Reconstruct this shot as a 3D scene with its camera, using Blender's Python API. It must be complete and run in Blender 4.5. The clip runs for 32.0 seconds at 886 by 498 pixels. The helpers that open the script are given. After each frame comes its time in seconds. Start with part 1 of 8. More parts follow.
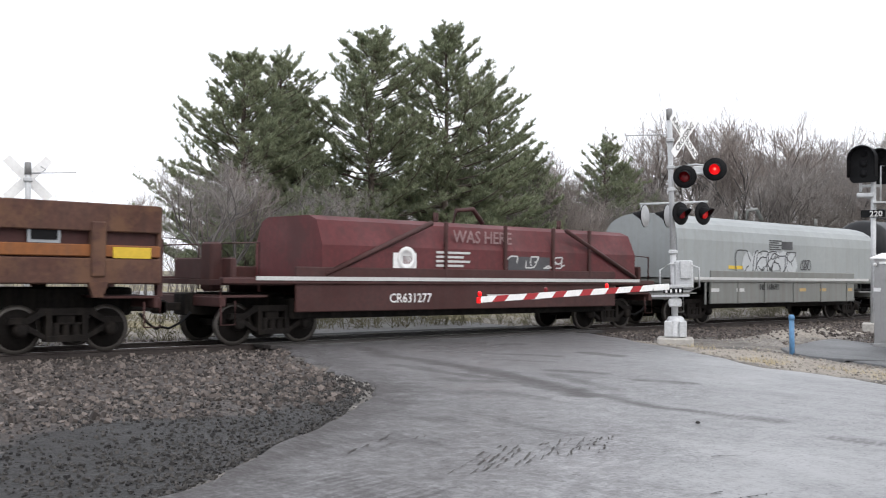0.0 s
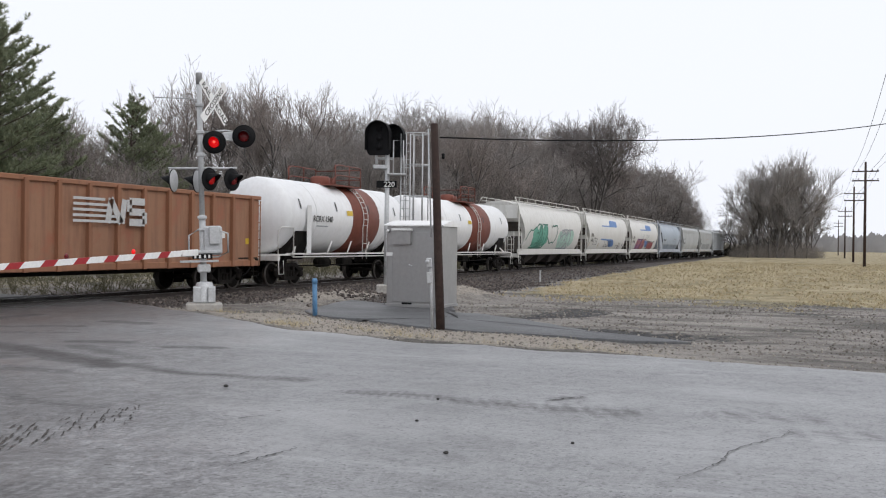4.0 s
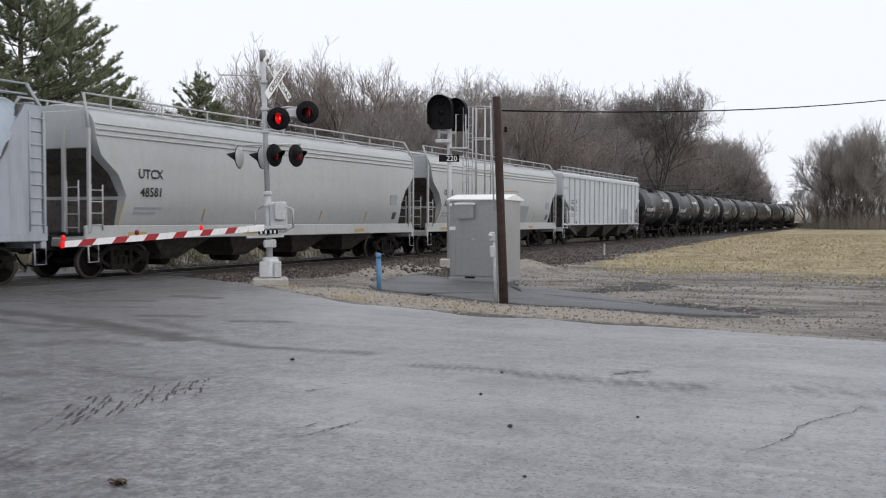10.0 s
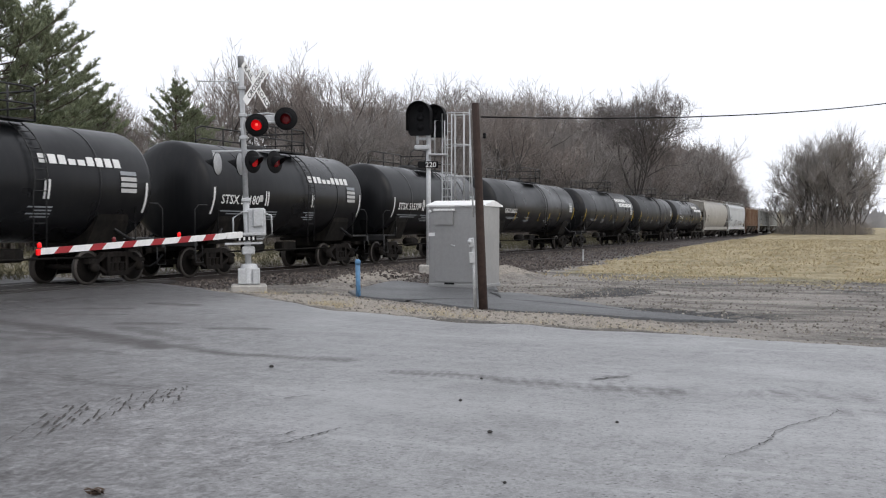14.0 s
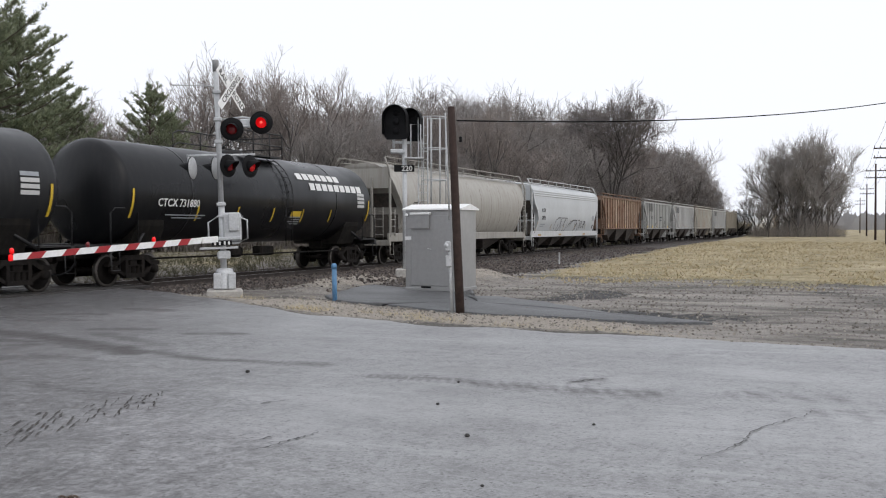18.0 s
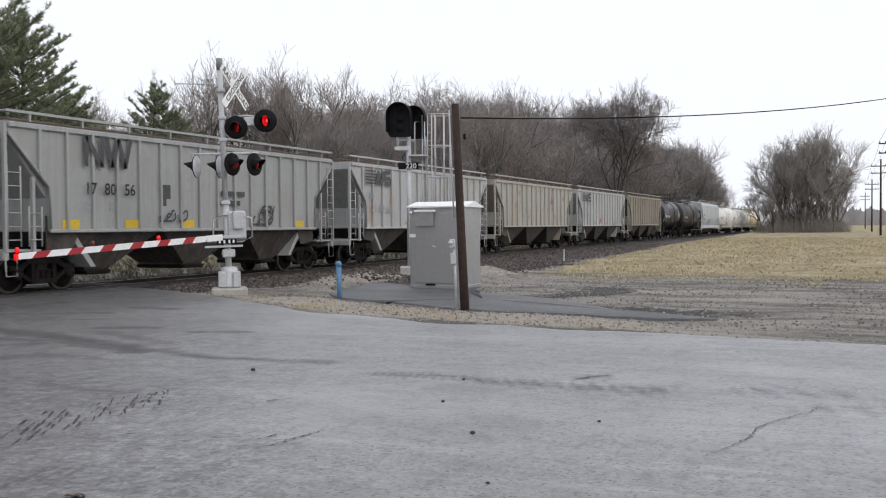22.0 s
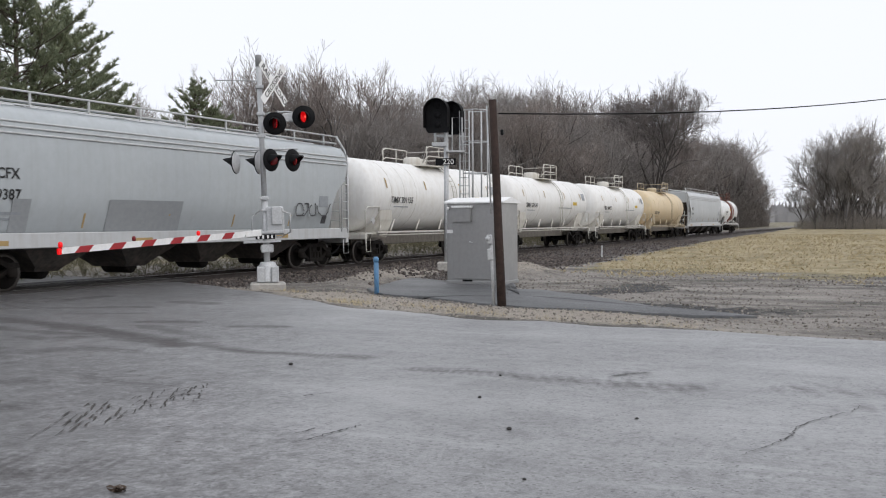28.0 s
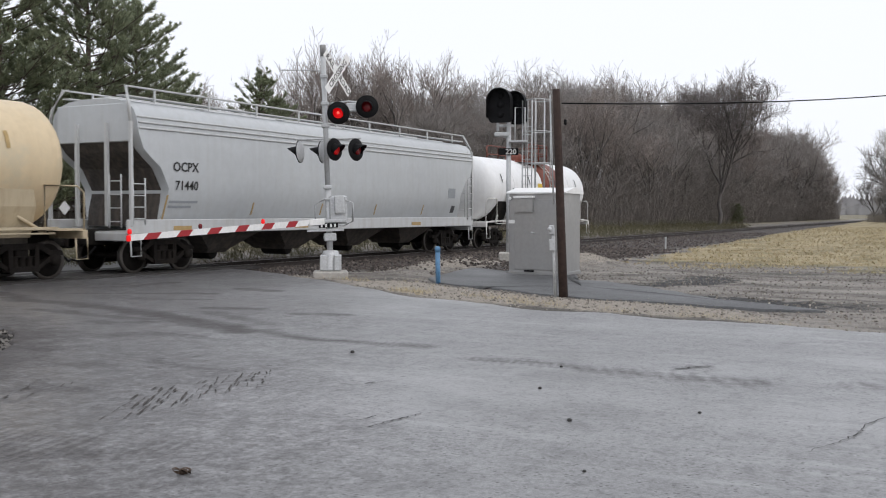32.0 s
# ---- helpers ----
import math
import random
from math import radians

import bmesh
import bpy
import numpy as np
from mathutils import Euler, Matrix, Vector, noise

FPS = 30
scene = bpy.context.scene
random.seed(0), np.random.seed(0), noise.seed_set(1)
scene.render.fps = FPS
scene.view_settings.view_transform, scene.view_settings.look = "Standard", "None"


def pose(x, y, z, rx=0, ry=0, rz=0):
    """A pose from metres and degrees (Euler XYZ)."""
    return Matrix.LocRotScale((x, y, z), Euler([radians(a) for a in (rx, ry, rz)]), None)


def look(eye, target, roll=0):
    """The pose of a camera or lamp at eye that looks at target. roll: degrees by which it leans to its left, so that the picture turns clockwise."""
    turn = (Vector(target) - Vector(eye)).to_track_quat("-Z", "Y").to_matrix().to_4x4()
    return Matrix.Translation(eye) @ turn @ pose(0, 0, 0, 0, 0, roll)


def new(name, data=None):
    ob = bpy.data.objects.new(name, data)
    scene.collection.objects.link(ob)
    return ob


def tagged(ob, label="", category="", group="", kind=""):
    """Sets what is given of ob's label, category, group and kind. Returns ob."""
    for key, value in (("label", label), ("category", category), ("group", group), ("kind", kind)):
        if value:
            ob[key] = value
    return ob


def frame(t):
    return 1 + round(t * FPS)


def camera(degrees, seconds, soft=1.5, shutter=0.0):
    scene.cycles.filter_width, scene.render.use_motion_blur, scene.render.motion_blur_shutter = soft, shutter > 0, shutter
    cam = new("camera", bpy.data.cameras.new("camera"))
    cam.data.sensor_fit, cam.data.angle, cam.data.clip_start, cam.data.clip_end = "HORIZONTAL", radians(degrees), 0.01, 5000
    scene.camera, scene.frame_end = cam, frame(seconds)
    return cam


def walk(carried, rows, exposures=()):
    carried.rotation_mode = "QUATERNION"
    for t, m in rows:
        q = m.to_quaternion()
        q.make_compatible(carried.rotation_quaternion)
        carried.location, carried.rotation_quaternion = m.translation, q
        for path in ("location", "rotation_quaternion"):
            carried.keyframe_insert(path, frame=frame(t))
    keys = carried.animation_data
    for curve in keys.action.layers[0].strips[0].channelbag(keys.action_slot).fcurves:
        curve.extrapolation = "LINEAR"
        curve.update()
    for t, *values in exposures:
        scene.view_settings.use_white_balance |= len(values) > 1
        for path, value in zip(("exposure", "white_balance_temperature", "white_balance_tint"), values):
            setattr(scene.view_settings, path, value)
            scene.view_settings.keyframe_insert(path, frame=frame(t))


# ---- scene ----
# ---- the camera: it stands beside the road and turns ----
EYE = Vector((0.0, 0.0, 1.68))
cam = camera(48.27, 32.0, soft=1.1, shutter=0.06)


def aim(heading, tilt, lean):
    """A pose at EYE: heading clockwise from +Y, tilt upwards, in degrees."""
    h, p = radians(heading), radians(tilt)
    return look(EYE, EYE + Vector((math.sin(h) * math.cos(p), math.cos(h) * math.cos(p), math.sin(p))), lean)


PATH = [
    (0, 41.88, 1.43, 0.70), (0.5, 48.02, 0.54, 0.68), (1, 52.66, -0.09, 0.69), (1.5, 56.32, 0.20, 0.69),
    (2, 60.23, -0.36, 0.70), (2.5, 61.26, -0.25, 0.69), (3, 64.88, -0.30, 0.67), (3.5, 65.65, -0.39, 0.66),
    (4, 68.69, -0.24, 0.66), (4.5, 67.06, -0.49, 0.67), (6.5, 66.35, -0.58, 0.81), (7, 65.88, -0.88, 0.60),
    (7.5, 66.28, -1.54, 0.40), (8, 66.74, -2.04, 0.27), (8.5, 66.14, -2.07, 0.22), (9, 65.65, -1.88, 0.17),
    (9.5, 65.37, -1.92, 0.23), (10, 65.05, -1.77, 0.23), (10.5, 64.88, -1.67, 0.24), (11, 64.99, -1.73, 0.14),
    (11.5, 65.04, -1.82, 0.08), (12, 65.25, -1.87, -0.20), (12.5, 65.40, -2.01, 0.01), (13, 65.69, -1.80, 0.08),
    (13.5, 66.09, -1.48, 0.01), (14, 66.25, -1.41, 0.09), (14.5, 66.12, -1.33, 0.01), (15, 66.57, -1.20, -0.09),
    (15.5, 67.06, -1.28, -0.14), (17.5, 67.51, -1.30, -0.19), (18, 67.61, -1.20, -0.14), (18.5, 67.54, -1.26, -0.06),
    (19, 67.37, -1.48, 0.06), (19.5, 67.23, -1.55, -0.04), (20, 67.19, -1.67, 0.00), (20.5, 67.28, -1.69, -0.18),
    (21, 67.40, -1.57, -0.54), (21.5, 67.60, -1.52, -0.46), (22, 67.35, -1.35, -0.40), (22.5, 66.99, -1.54, -0.42),
    (23, 66.62, -1.62, -0.33), (23.5, 66.47, -1.80, -0.42), (24, 66.42, -1.73, -0.34), (24.5, 66.48, -1.63, -0.33),
    (26.5, 65.98, -1.68, -0.49), (27, 65.44, -1.67, -0.19), (27.5, 65.27, -1.67, -0.22), (28, 65.20, -1.58, -0.29),
    (28.5, 65.09, -1.57, -0.34), (29, 64.86, -1.80, -0.20), (29.5, 64.67, -1.94, -0.03), (30, 64.16, -1.73, 0.08),
    (30.5, 63.97, -1.59, 0.20), (31, 63.44, -1.74, 0.21), (31.5, 62.46, -1.92, 0.14), (32, 61.63, -2.16, 0.13),
]
# the clip's camera starts bright and settles
EXPOSURES = [(0, 0.54), (1, 0.34), (2, 0.17), (3, 0.13), (4, -0.04), (7, -0.11), (9, -0.06), (12, 0.0), (15, 0.08), (20, 0.0), (24, 0.06), (29, -0.03), (32, 0.0)]
walk(cam, [(t, aim(h, p, r)) for t, h, p, r in PATH], EXPOSURES)

# ---- overcast daylight ----
world = bpy.data.worlds.new("overcast_sky")
scene.world = world
world.use_nodes = True
wn, wl = world.node_tree.nodes, world.node_tree.links
wn.clear()
sky = wn.new("ShaderNodeTexSky")
sky.sky_type = "NISHITA"
sky.sun_disc = False
sky.sun_elevation, sky.sun_rotation = radians(42), radians(200)
sky.air_density, sky.dust_density, sky.ozone_density = 1.0, 6.0, 1.0
cloud = wn.new("ShaderNodeMixRGB")
cloud.inputs["Fac"].default_value = 0.9
cloud.inputs["Color2"].default_value = (10.5, 10.8, 11.6, 1)
back = wn.new("ShaderNodeBackground")
back.inputs["Strength"].default_value = 0.1
wout = wn.new("ShaderNodeOutputWorld")
wl.new(sky.outputs["Color"], cloud.inputs["Color1"])
wl.new(cloud.outputs["Color"], back.inputs["Color"])
wl.new(back.outputs["Background"], wout.inputs["Surface"])

sun_data = bpy.data.lights.new("sun", "SUN")
sun_data.energy, sun_data.angle, sun_data.color = 0.6, radians(40), (1.0, 0.97, 0.93)
sun = new("sun", sun_data)
sun.matrix_world = look((0, -30, 40), (8, 12, 0))

# ---- mesh and material helpers ----
class Shape:
    """Collects vertices and faces of one mesh."""

    def __init__(self):
        self.v, self.f, self.smooth = [], [], []

    def add(self, verts, faces, smooth=False):
        n = len(self.v)
        self.v.extend(tuple(p) for p in verts)
        self.f.extend(tuple(i + n for i in face) for face in faces)
        self.smooth.extend([smooth] * len(faces))
        return self

    def box(self, c, s, m=None, b=0.0):
        """A box of centre c and size s, its edges cut by b."""
        x, y, z = (k / 2 for k in s)
        if b <= 0:
            v = [(i * x, j * y, k * z) for k in (-1, 1) for j in (-1, 1) for i in (-1, 1)]
            f = [(0, 2, 3, 1), (4, 5, 7, 6), (0, 1, 5, 4), (2, 6, 7, 3), (0, 4, 6, 2), (1, 3, 7, 5)]
        else:
            v, f = [], []
            outline = [(x - b, y), (x, y - b), (x, -y + b), (x - b, -y), (-x + b, -y), (-x, -y + b), (-x, y - b), (-x + b, y)]
            for k, zz, d in ((0, -z, b), (1, -z + b, 0), (2, z - b, 0), (3, z, b)):
                for px, py in outline:
                    v.append((px - math.copysign(min(d, abs(px)), px), py - math.copysign(min(d, abs(py)), py), zz))
            for k in range(3):
                for i in range(8):
                    f.append((k * 8 + i, k * 8 + (i + 1) % 8, k * 8 + 8 + (i + 1) % 8, k * 8 + 8 + i)[::-1])
            f.append(tuple(range(8)))
            f.append(tuple(range(31, 23, -1)))
        cv = Vector(c)
        if m is not None:
            v = [m @ Vector(p) for p in v]
        return self.add([Vector(p) + cv for p in v], f)

    def tube(self, pts, r, seg=6, r2=None, caps=True, smooth=True):
        """A round bar through pts; its radius goes from r to r2."""
        pts = [Vector(p) for p in pts]
        r2 = r if r2 is None else r2
        v, f, n = [], [], len(pts)
        for i, p in enumerate(pts):
            d = (pts[min(i + 1, n - 1)] - pts[max(i - 1, 0)]).normalized()
            side = d.cross(Vector((0, 0, 1)) if abs(d.z) < 0.9 else Vector((1, 0, 0))).normalized()
            up = side.cross(d)
            rr = r + (r2 - r) * i / max(n - 1, 1)
            for k in range(seg):
                a = 2 * math.pi * k / seg
                v.append(p + side * (math.cos(a) * rr) + up * (math.sin(a) * rr))
        for i in range(n - 1):
            for k in range(seg):
                k2 = (k + 1) % seg
                f.append((i * seg + k, i * seg + k2, (i + 1) * seg + k2, (i + 1) * seg + k))
        if caps:
            f.append(tuple(range(seg))[::-1])
            f.append(tuple(range((n - 1) * seg, n * seg)))
        return self.add(v, f, smooth)

    def lathe(self, prof, seg=24, m=None, smooth=True):
        """Turns prof, pairs of (radius, height), about z."""
        v, f, n = [], [], len(prof)
        for r, z in prof:
            for k in range(seg):
                a = 2 * math.pi * k / seg
                v.append(Vector((r * math.cos(a), r * math.sin(a), z)))
        for i in range(n - 1):
            for k in range(seg):
                k2 = (k + 1) % seg
                f.append((i * seg + k, i * seg + k2, (i + 1) * seg + k2, (i + 1) * seg + k))
        if prof[0][0] > 1e-4:
            f.append(tuple(range(seg))[::-1])
        if prof[-1][0] > 1e-4:
            f.append(tuple(range((n - 1) * seg, n * seg)))
        if m is not None:
            v = [m @ p for p in v]
        return self.add(v, f, smooth)

    def prism(self, poly, y0, y1, m=None):
        """Extrudes a polygon of (x, z) from y0 to y1."""
        n = len(poly)
        v = [Vector((x, y0, z)) for x, z in poly] + [Vector((x, y1, z)) for x, z in poly]
        f = [tuple(range(n))[::-1], tuple(range(n, 2 * n))]
        f += [(i, (i + 1) % n, n + (i + 1) % n, n + i) for i in range(n)]
        if m is not None:
            v = [m @ p for p in v]
        return self.add(v, f)

    def loft(self, levels, smooth=False):
        """Joins rectangles (half length, half width, height), from the bottom up."""
        corners = [[(-a, -b, z), (a, -b, z), (a, b, z), (-a, b, z)] for a, b, z in levels]
        n = len(levels)
        for i in range(4):
            j = (i + 1) % 4
            self.add([p for c in corners for p in (c[i], c[j])], [(2 * k, 2 * k + 1, 2 * k + 3, 2 * k + 2) for k in range(n - 1)], smooth)
        self.add(corners[0], [(3, 2, 1, 0)])
        return self.add(corners[-1], [(0, 1, 2, 3)])

    def mesh(self, name, material=None):
        me = bpy.data.meshes.new(name)
        me.from_pydata(self.v, [], self.f)
        if any(self.smooth):
            me.polygons.foreach_set("use_smooth", self.smooth)
        if material:
            me.materials.append(material)
        return me


def part(name, shape, material, parent, label="", m=None, kind=""):
    """Links a shape, or a ready mesh, as one part under parent."""
    me = shape.mesh(name, material) if isinstance(shape, Shape) else shape
    ob = new(name, me)
    ob.parent = parent
    if m is not None:
        ob.matrix_basis = m
    return tagged(ob, label=label, kind=kind)


def thing(name, label, category, m=None, group="", kind="", shape=None, material=None):
    """A top-level thing: an Empty at its base, or one mesh."""
    ob = new(name, shape.mesh(name, material) if shape else None)
    if m is not None:
        ob.matrix_basis = m
    return tagged(ob, label, category, group, kind)


def lettering(text, size, material, name="lettering"):
    """A mesh of the built-in font's letters, flat, its middle at the origin."""
    cu = bpy.data.curves.new(name, "FONT")
    cu.body, cu.size, cu.align_x, cu.align_y = text, size, "CENTER", "CENTER"
    cu.resolution_u, cu.extrude, cu.offset = 2, 0.002, 0.012 * size
    ob = bpy.data.objects.new(name, cu)
    me = bpy.data.meshes.new_from_object(ob)
    bpy.data.objects.remove(ob)
    me.materials.append(material)
    return me


def ramp(nt, src, p0, p1, c0=0.0, c1=1.0):
    n = nt.nodes.new("ShaderNodeMapRange")
    n.inputs["From Min"].default_value, n.inputs["From Max"].default_value = p0, p1
    n.inputs["To Min"].default_value, n.inputs["To Max"].default_value = c0, c1
    nt.links.new(src, n.inputs["Value"])
    return n.outputs["Result"]


def noise_tex(nt, vec, scale, detail=4.0, rough=0.6):
    n = nt.nodes.new("ShaderNodeTexNoise")
    n.inputs["Scale"].default_value, n.inputs["Detail"].default_value, n.inputs["Roughness"].default_value = scale, detail, rough
    nt.links.new(vec, n.inputs["Vector"])
    return n.outputs["Fac"]


def stretched(nt, sx, sy, sz, shift=True):
    """Object coordinates, scaled by axis, shifted a little from thing to thing."""
    c = nt.nodes.new("ShaderNodeTexCoord")
    m = nt.nodes.new("ShaderNodeMapping")
    m.inputs["Scale"].default_value = (sx, sy, sz)
    nt.links.new(c.outputs["Object"], m.inputs["Vector"])
    if shift:
        info = nt.nodes.new("ShaderNodeObjectInfo")
        k = nt.nodes.new("ShaderNodeMath")
        k.operation = "MULTIPLY"
        k.inputs[1].default_value = 40.0
        nt.links.new(info.outputs["Random"], k.inputs[0])
        nt.links.new(k.outputs[0], m.inputs["Location"])
    return m.outputs["Vector"]


def mixed(nt, fac, a, b):
    n = nt.nodes.new("ShaderNodeMixRGB")
    for sock, val in ((n.inputs["Fac"], fac), (n.inputs["Color1"], a), (n.inputs["Color2"], b)):
        if isinstance(val, (int, float)):
            sock.default_value = val
        elif isinstance(val, tuple):
            sock.default_value = (*val[:3], 1)
        else:
            nt.links.new(val, sock)
    return n.outputs["Color"]


MATS = {}


def mat(name, col, rough=0.6, metal=0.0, grain=12.0, spread=0.25, dirt=None, streak=0.0, bump=0.0, patch=None, patch_amt=0.0, emit=0.0, spec=0.5):
    """A painted or natural surface: two scales of uneven colour, streaks of dirt that run down, patches of wear, fine relief."""
    if name in MATS:
        return MATS[name]
    m = bpy.data.materials.new(name)
    m.use_nodes = True
    nt = m.node_tree
    bsdf = nt.nodes["Principled BSDF"]
    vec = stretched(nt, 1, 1, 1)
    lo = tuple(c * (1 - spread) for c in col)
    hi = tuple(min(c * (1 + spread), 1) for c in col)
    fine = noise_tex(nt, vec, grain)
    broad = noise_tex(nt, vec, grain / 14, 3)
    c = mixed(nt, ramp(nt, fine, 0.3, 0.7), lo, hi)
    c = mixed(nt, ramp(nt, broad, 0.35, 0.7, 0, 0.55), c, tuple(k * (1 - spread * 0.9) for k in col))
    if streak:
        run = noise_tex(nt, stretched(nt, 3.2, 3.2, 0.22), 1.6, 5, 0.65)
        c = mixed(nt, ramp(nt, run, 0.46, 0.74, 0, streak), c, dirt or (0.09, 0.07, 0.055))
    if patch_amt:
        pn = noise_tex(nt, vec, 0.9, 6, 0.7)
        c = mixed(nt, ramp(nt, pn, 0.56 - 0.16 * patch_amt, 0.66 - 0.1 * patch_amt, 0, 0.9), c, patch)
    nt.links.new(c, bsdf.inputs["Base Color"])
    nt.links.new(ramp(nt, broad, 0.3, 0.7, max(rough - 0.12, 0.03), min(rough + 0.12, 1)), bsdf.inputs["Roughness"])
    bsdf.inputs["Metallic"].default_value = metal
    bsdf.inputs["Specular IOR Level"].default_value = spec
    if bump:
        bn = nt.nodes.new("ShaderNodeBump")
        bn.inputs["Strength"].default_value, bn.inputs["Distance"].default_value = 0.6, bump
        nt.links.new(fine, bn.inputs["Height"])
        nt.links.new(bn.outputs["Normal"], bsdf.inputs["Normal"])
    if emit:
        bsdf.inputs["Emission Color"].default_value = (*col, 1)
        bsdf.inputs["Emission Strength"].default_value = emit
    MATS[name] = m
    return m

# ---- ground, road, track ----
TRACK_Y, RAIL_Z = 20.6, 0.03
# edges of the paved road, from the far side of the track to behind the camera
ROAD_LEFT = [(26.0, 75.0), (18.5, 40.0), (13.6, 24.0), (12.2, 19.0), (9.0, 11.6), (6.6, 9.2), (3.4, 6.9), (-4.0, 4.6), (-16.0, 2.6), (-60.0, -4.0)]
ROAD_RIGHT = [(36.0, 75.0), (28.0, 40.0), (23.6, 24.0), (21.9, 17.6), (19.3, 13.2), (16.8, 9.7), (15.8, 6.9), (15.4, 3.8), (15.2, 0.0), (14.6, -5.0), (13.0, -16.0), (4.0, -60.0)]


def on_line(pts, y):
    for (x0, y0), (x1, y1) in zip(pts, pts[1:]):
        if y1 <= y <= y0:
            return x0 + (x1 - x0) * (y0 - y) / (y0 - y1)
    return pts[-1][0] if y < pts[-1][1] else pts[0][0]


def step(a, b, v):
    t = min(max((v - a) / (b - a), 0.0), 1.0)
    return t * t * (3 - 2 * t)


def wob(x, y, s, seed=0.0):
    return noise.noise(Vector((x * s, y * s, seed)))


def ground_at(x, y):
    """Height of the ground and the shares of grass, ballast, pale gravel and dark soil there."""
    left, right = on_line(ROAD_LEFT, y), on_line(ROAD_RIGHT, y)
    inside = min(x - left, right - x)
    w = wob(x, y, 0.35, 3.0)
    off = step(-0.1, 0.9, -inside)
    rut = wob(x, y, 0.7, 9.0) * 0.04 + wob(x, y, 2.4, 5.0) * 0.02
    z = -0.03 - 0.12 * off + rut * off
    bed = 1 - step(1.7, 3.2 + 0.4 * w, abs(y - TRACK_Y))
    z = z * (1 - bed * off) + (-0.13) * bed * off
    # ballast spreads towards the road's side of the track
    edge = 12.2 + 0.05 * max(x - 39, 0) + 1.3 * w
    ballast = step(edge - 0.8, edge + 1.0, y) * (1 - step(23.0, 25.5, y + w)) * step(24.0, 27.5, x + w)
    near_bed = (1 - step(2.6, 4.6, abs(y - TRACK_Y) + 0.8 * w))
    left_fill = step(-0.2, 0.6, left - x) * step(8.0, 11.0, y + 2 * w) * (1 - step(23.5, 25, y))
    ballast = max(ballast, near_bed, left_fill)
    grass = step(30.0, 37.0, x + 3 * w - 0.15 * y) * step(0.2, 1.4, edge - y)
    bank = step(23.4, 26.5, y + w)
    grass = max(grass, bank * (0.55 + 0.4 * wob(x, y, 0.25, 41.0)))
    ballast *= 1 - bank
    z += 0.3 * bank * off
    berm = step(-0.2, 0.6, x - right) * (1 - step(1.9, 3.9, x - right + 2.0 * step(11.8, 14.0, y + 0.6 * w))) * step(1.0, 5.0, y) * (1 - step(15.5, 17.5, y))
    heap = math.exp(-((x - 27.2) / 2.6) ** 2 - ((y - 14.2) / 1.1) ** 2) + math.exp(-((x - 31.4) / 1.6) ** 2 - ((y - 11.6) / 1.0) ** 2)
    z += 0.16 * berm * (0.8 + 0.6 * w) + 0.55 * heap * (0.85 + 0.3 * w)
    pale = min(1.0, berm + heap * 1.2)
    grass *= 1 - pale
    z += grass * (0.18 * step(35, 60, x) * (1 - step(24, 26, y)) + 0.05 * wob(x, y, 0.9, 7.0))
    dark = (1 - step(3.0, 6.0, left - x + w)) * step(-0.4, 0.4, left - x) * step(3.0, 5.0, y) * (1 - step(10.4, 12.2, y + 1.5 * w))
    dark = max(dark, 0.9 * step(0.15, 0.5, wob(x, y, 0.22, 12.0)) * step(16.0, 20.0, x) * (1 - step(33, 38, x)) * (1 - step(6.0, 9.0, y)))
    return z, grass, ballast, pale, dark


def spaced(stops):
    out = []
    for a, b, n in stops:
        out += list(np.linspace(a, b, n, endpoint=False))
    return out + [stops[-1][1]]


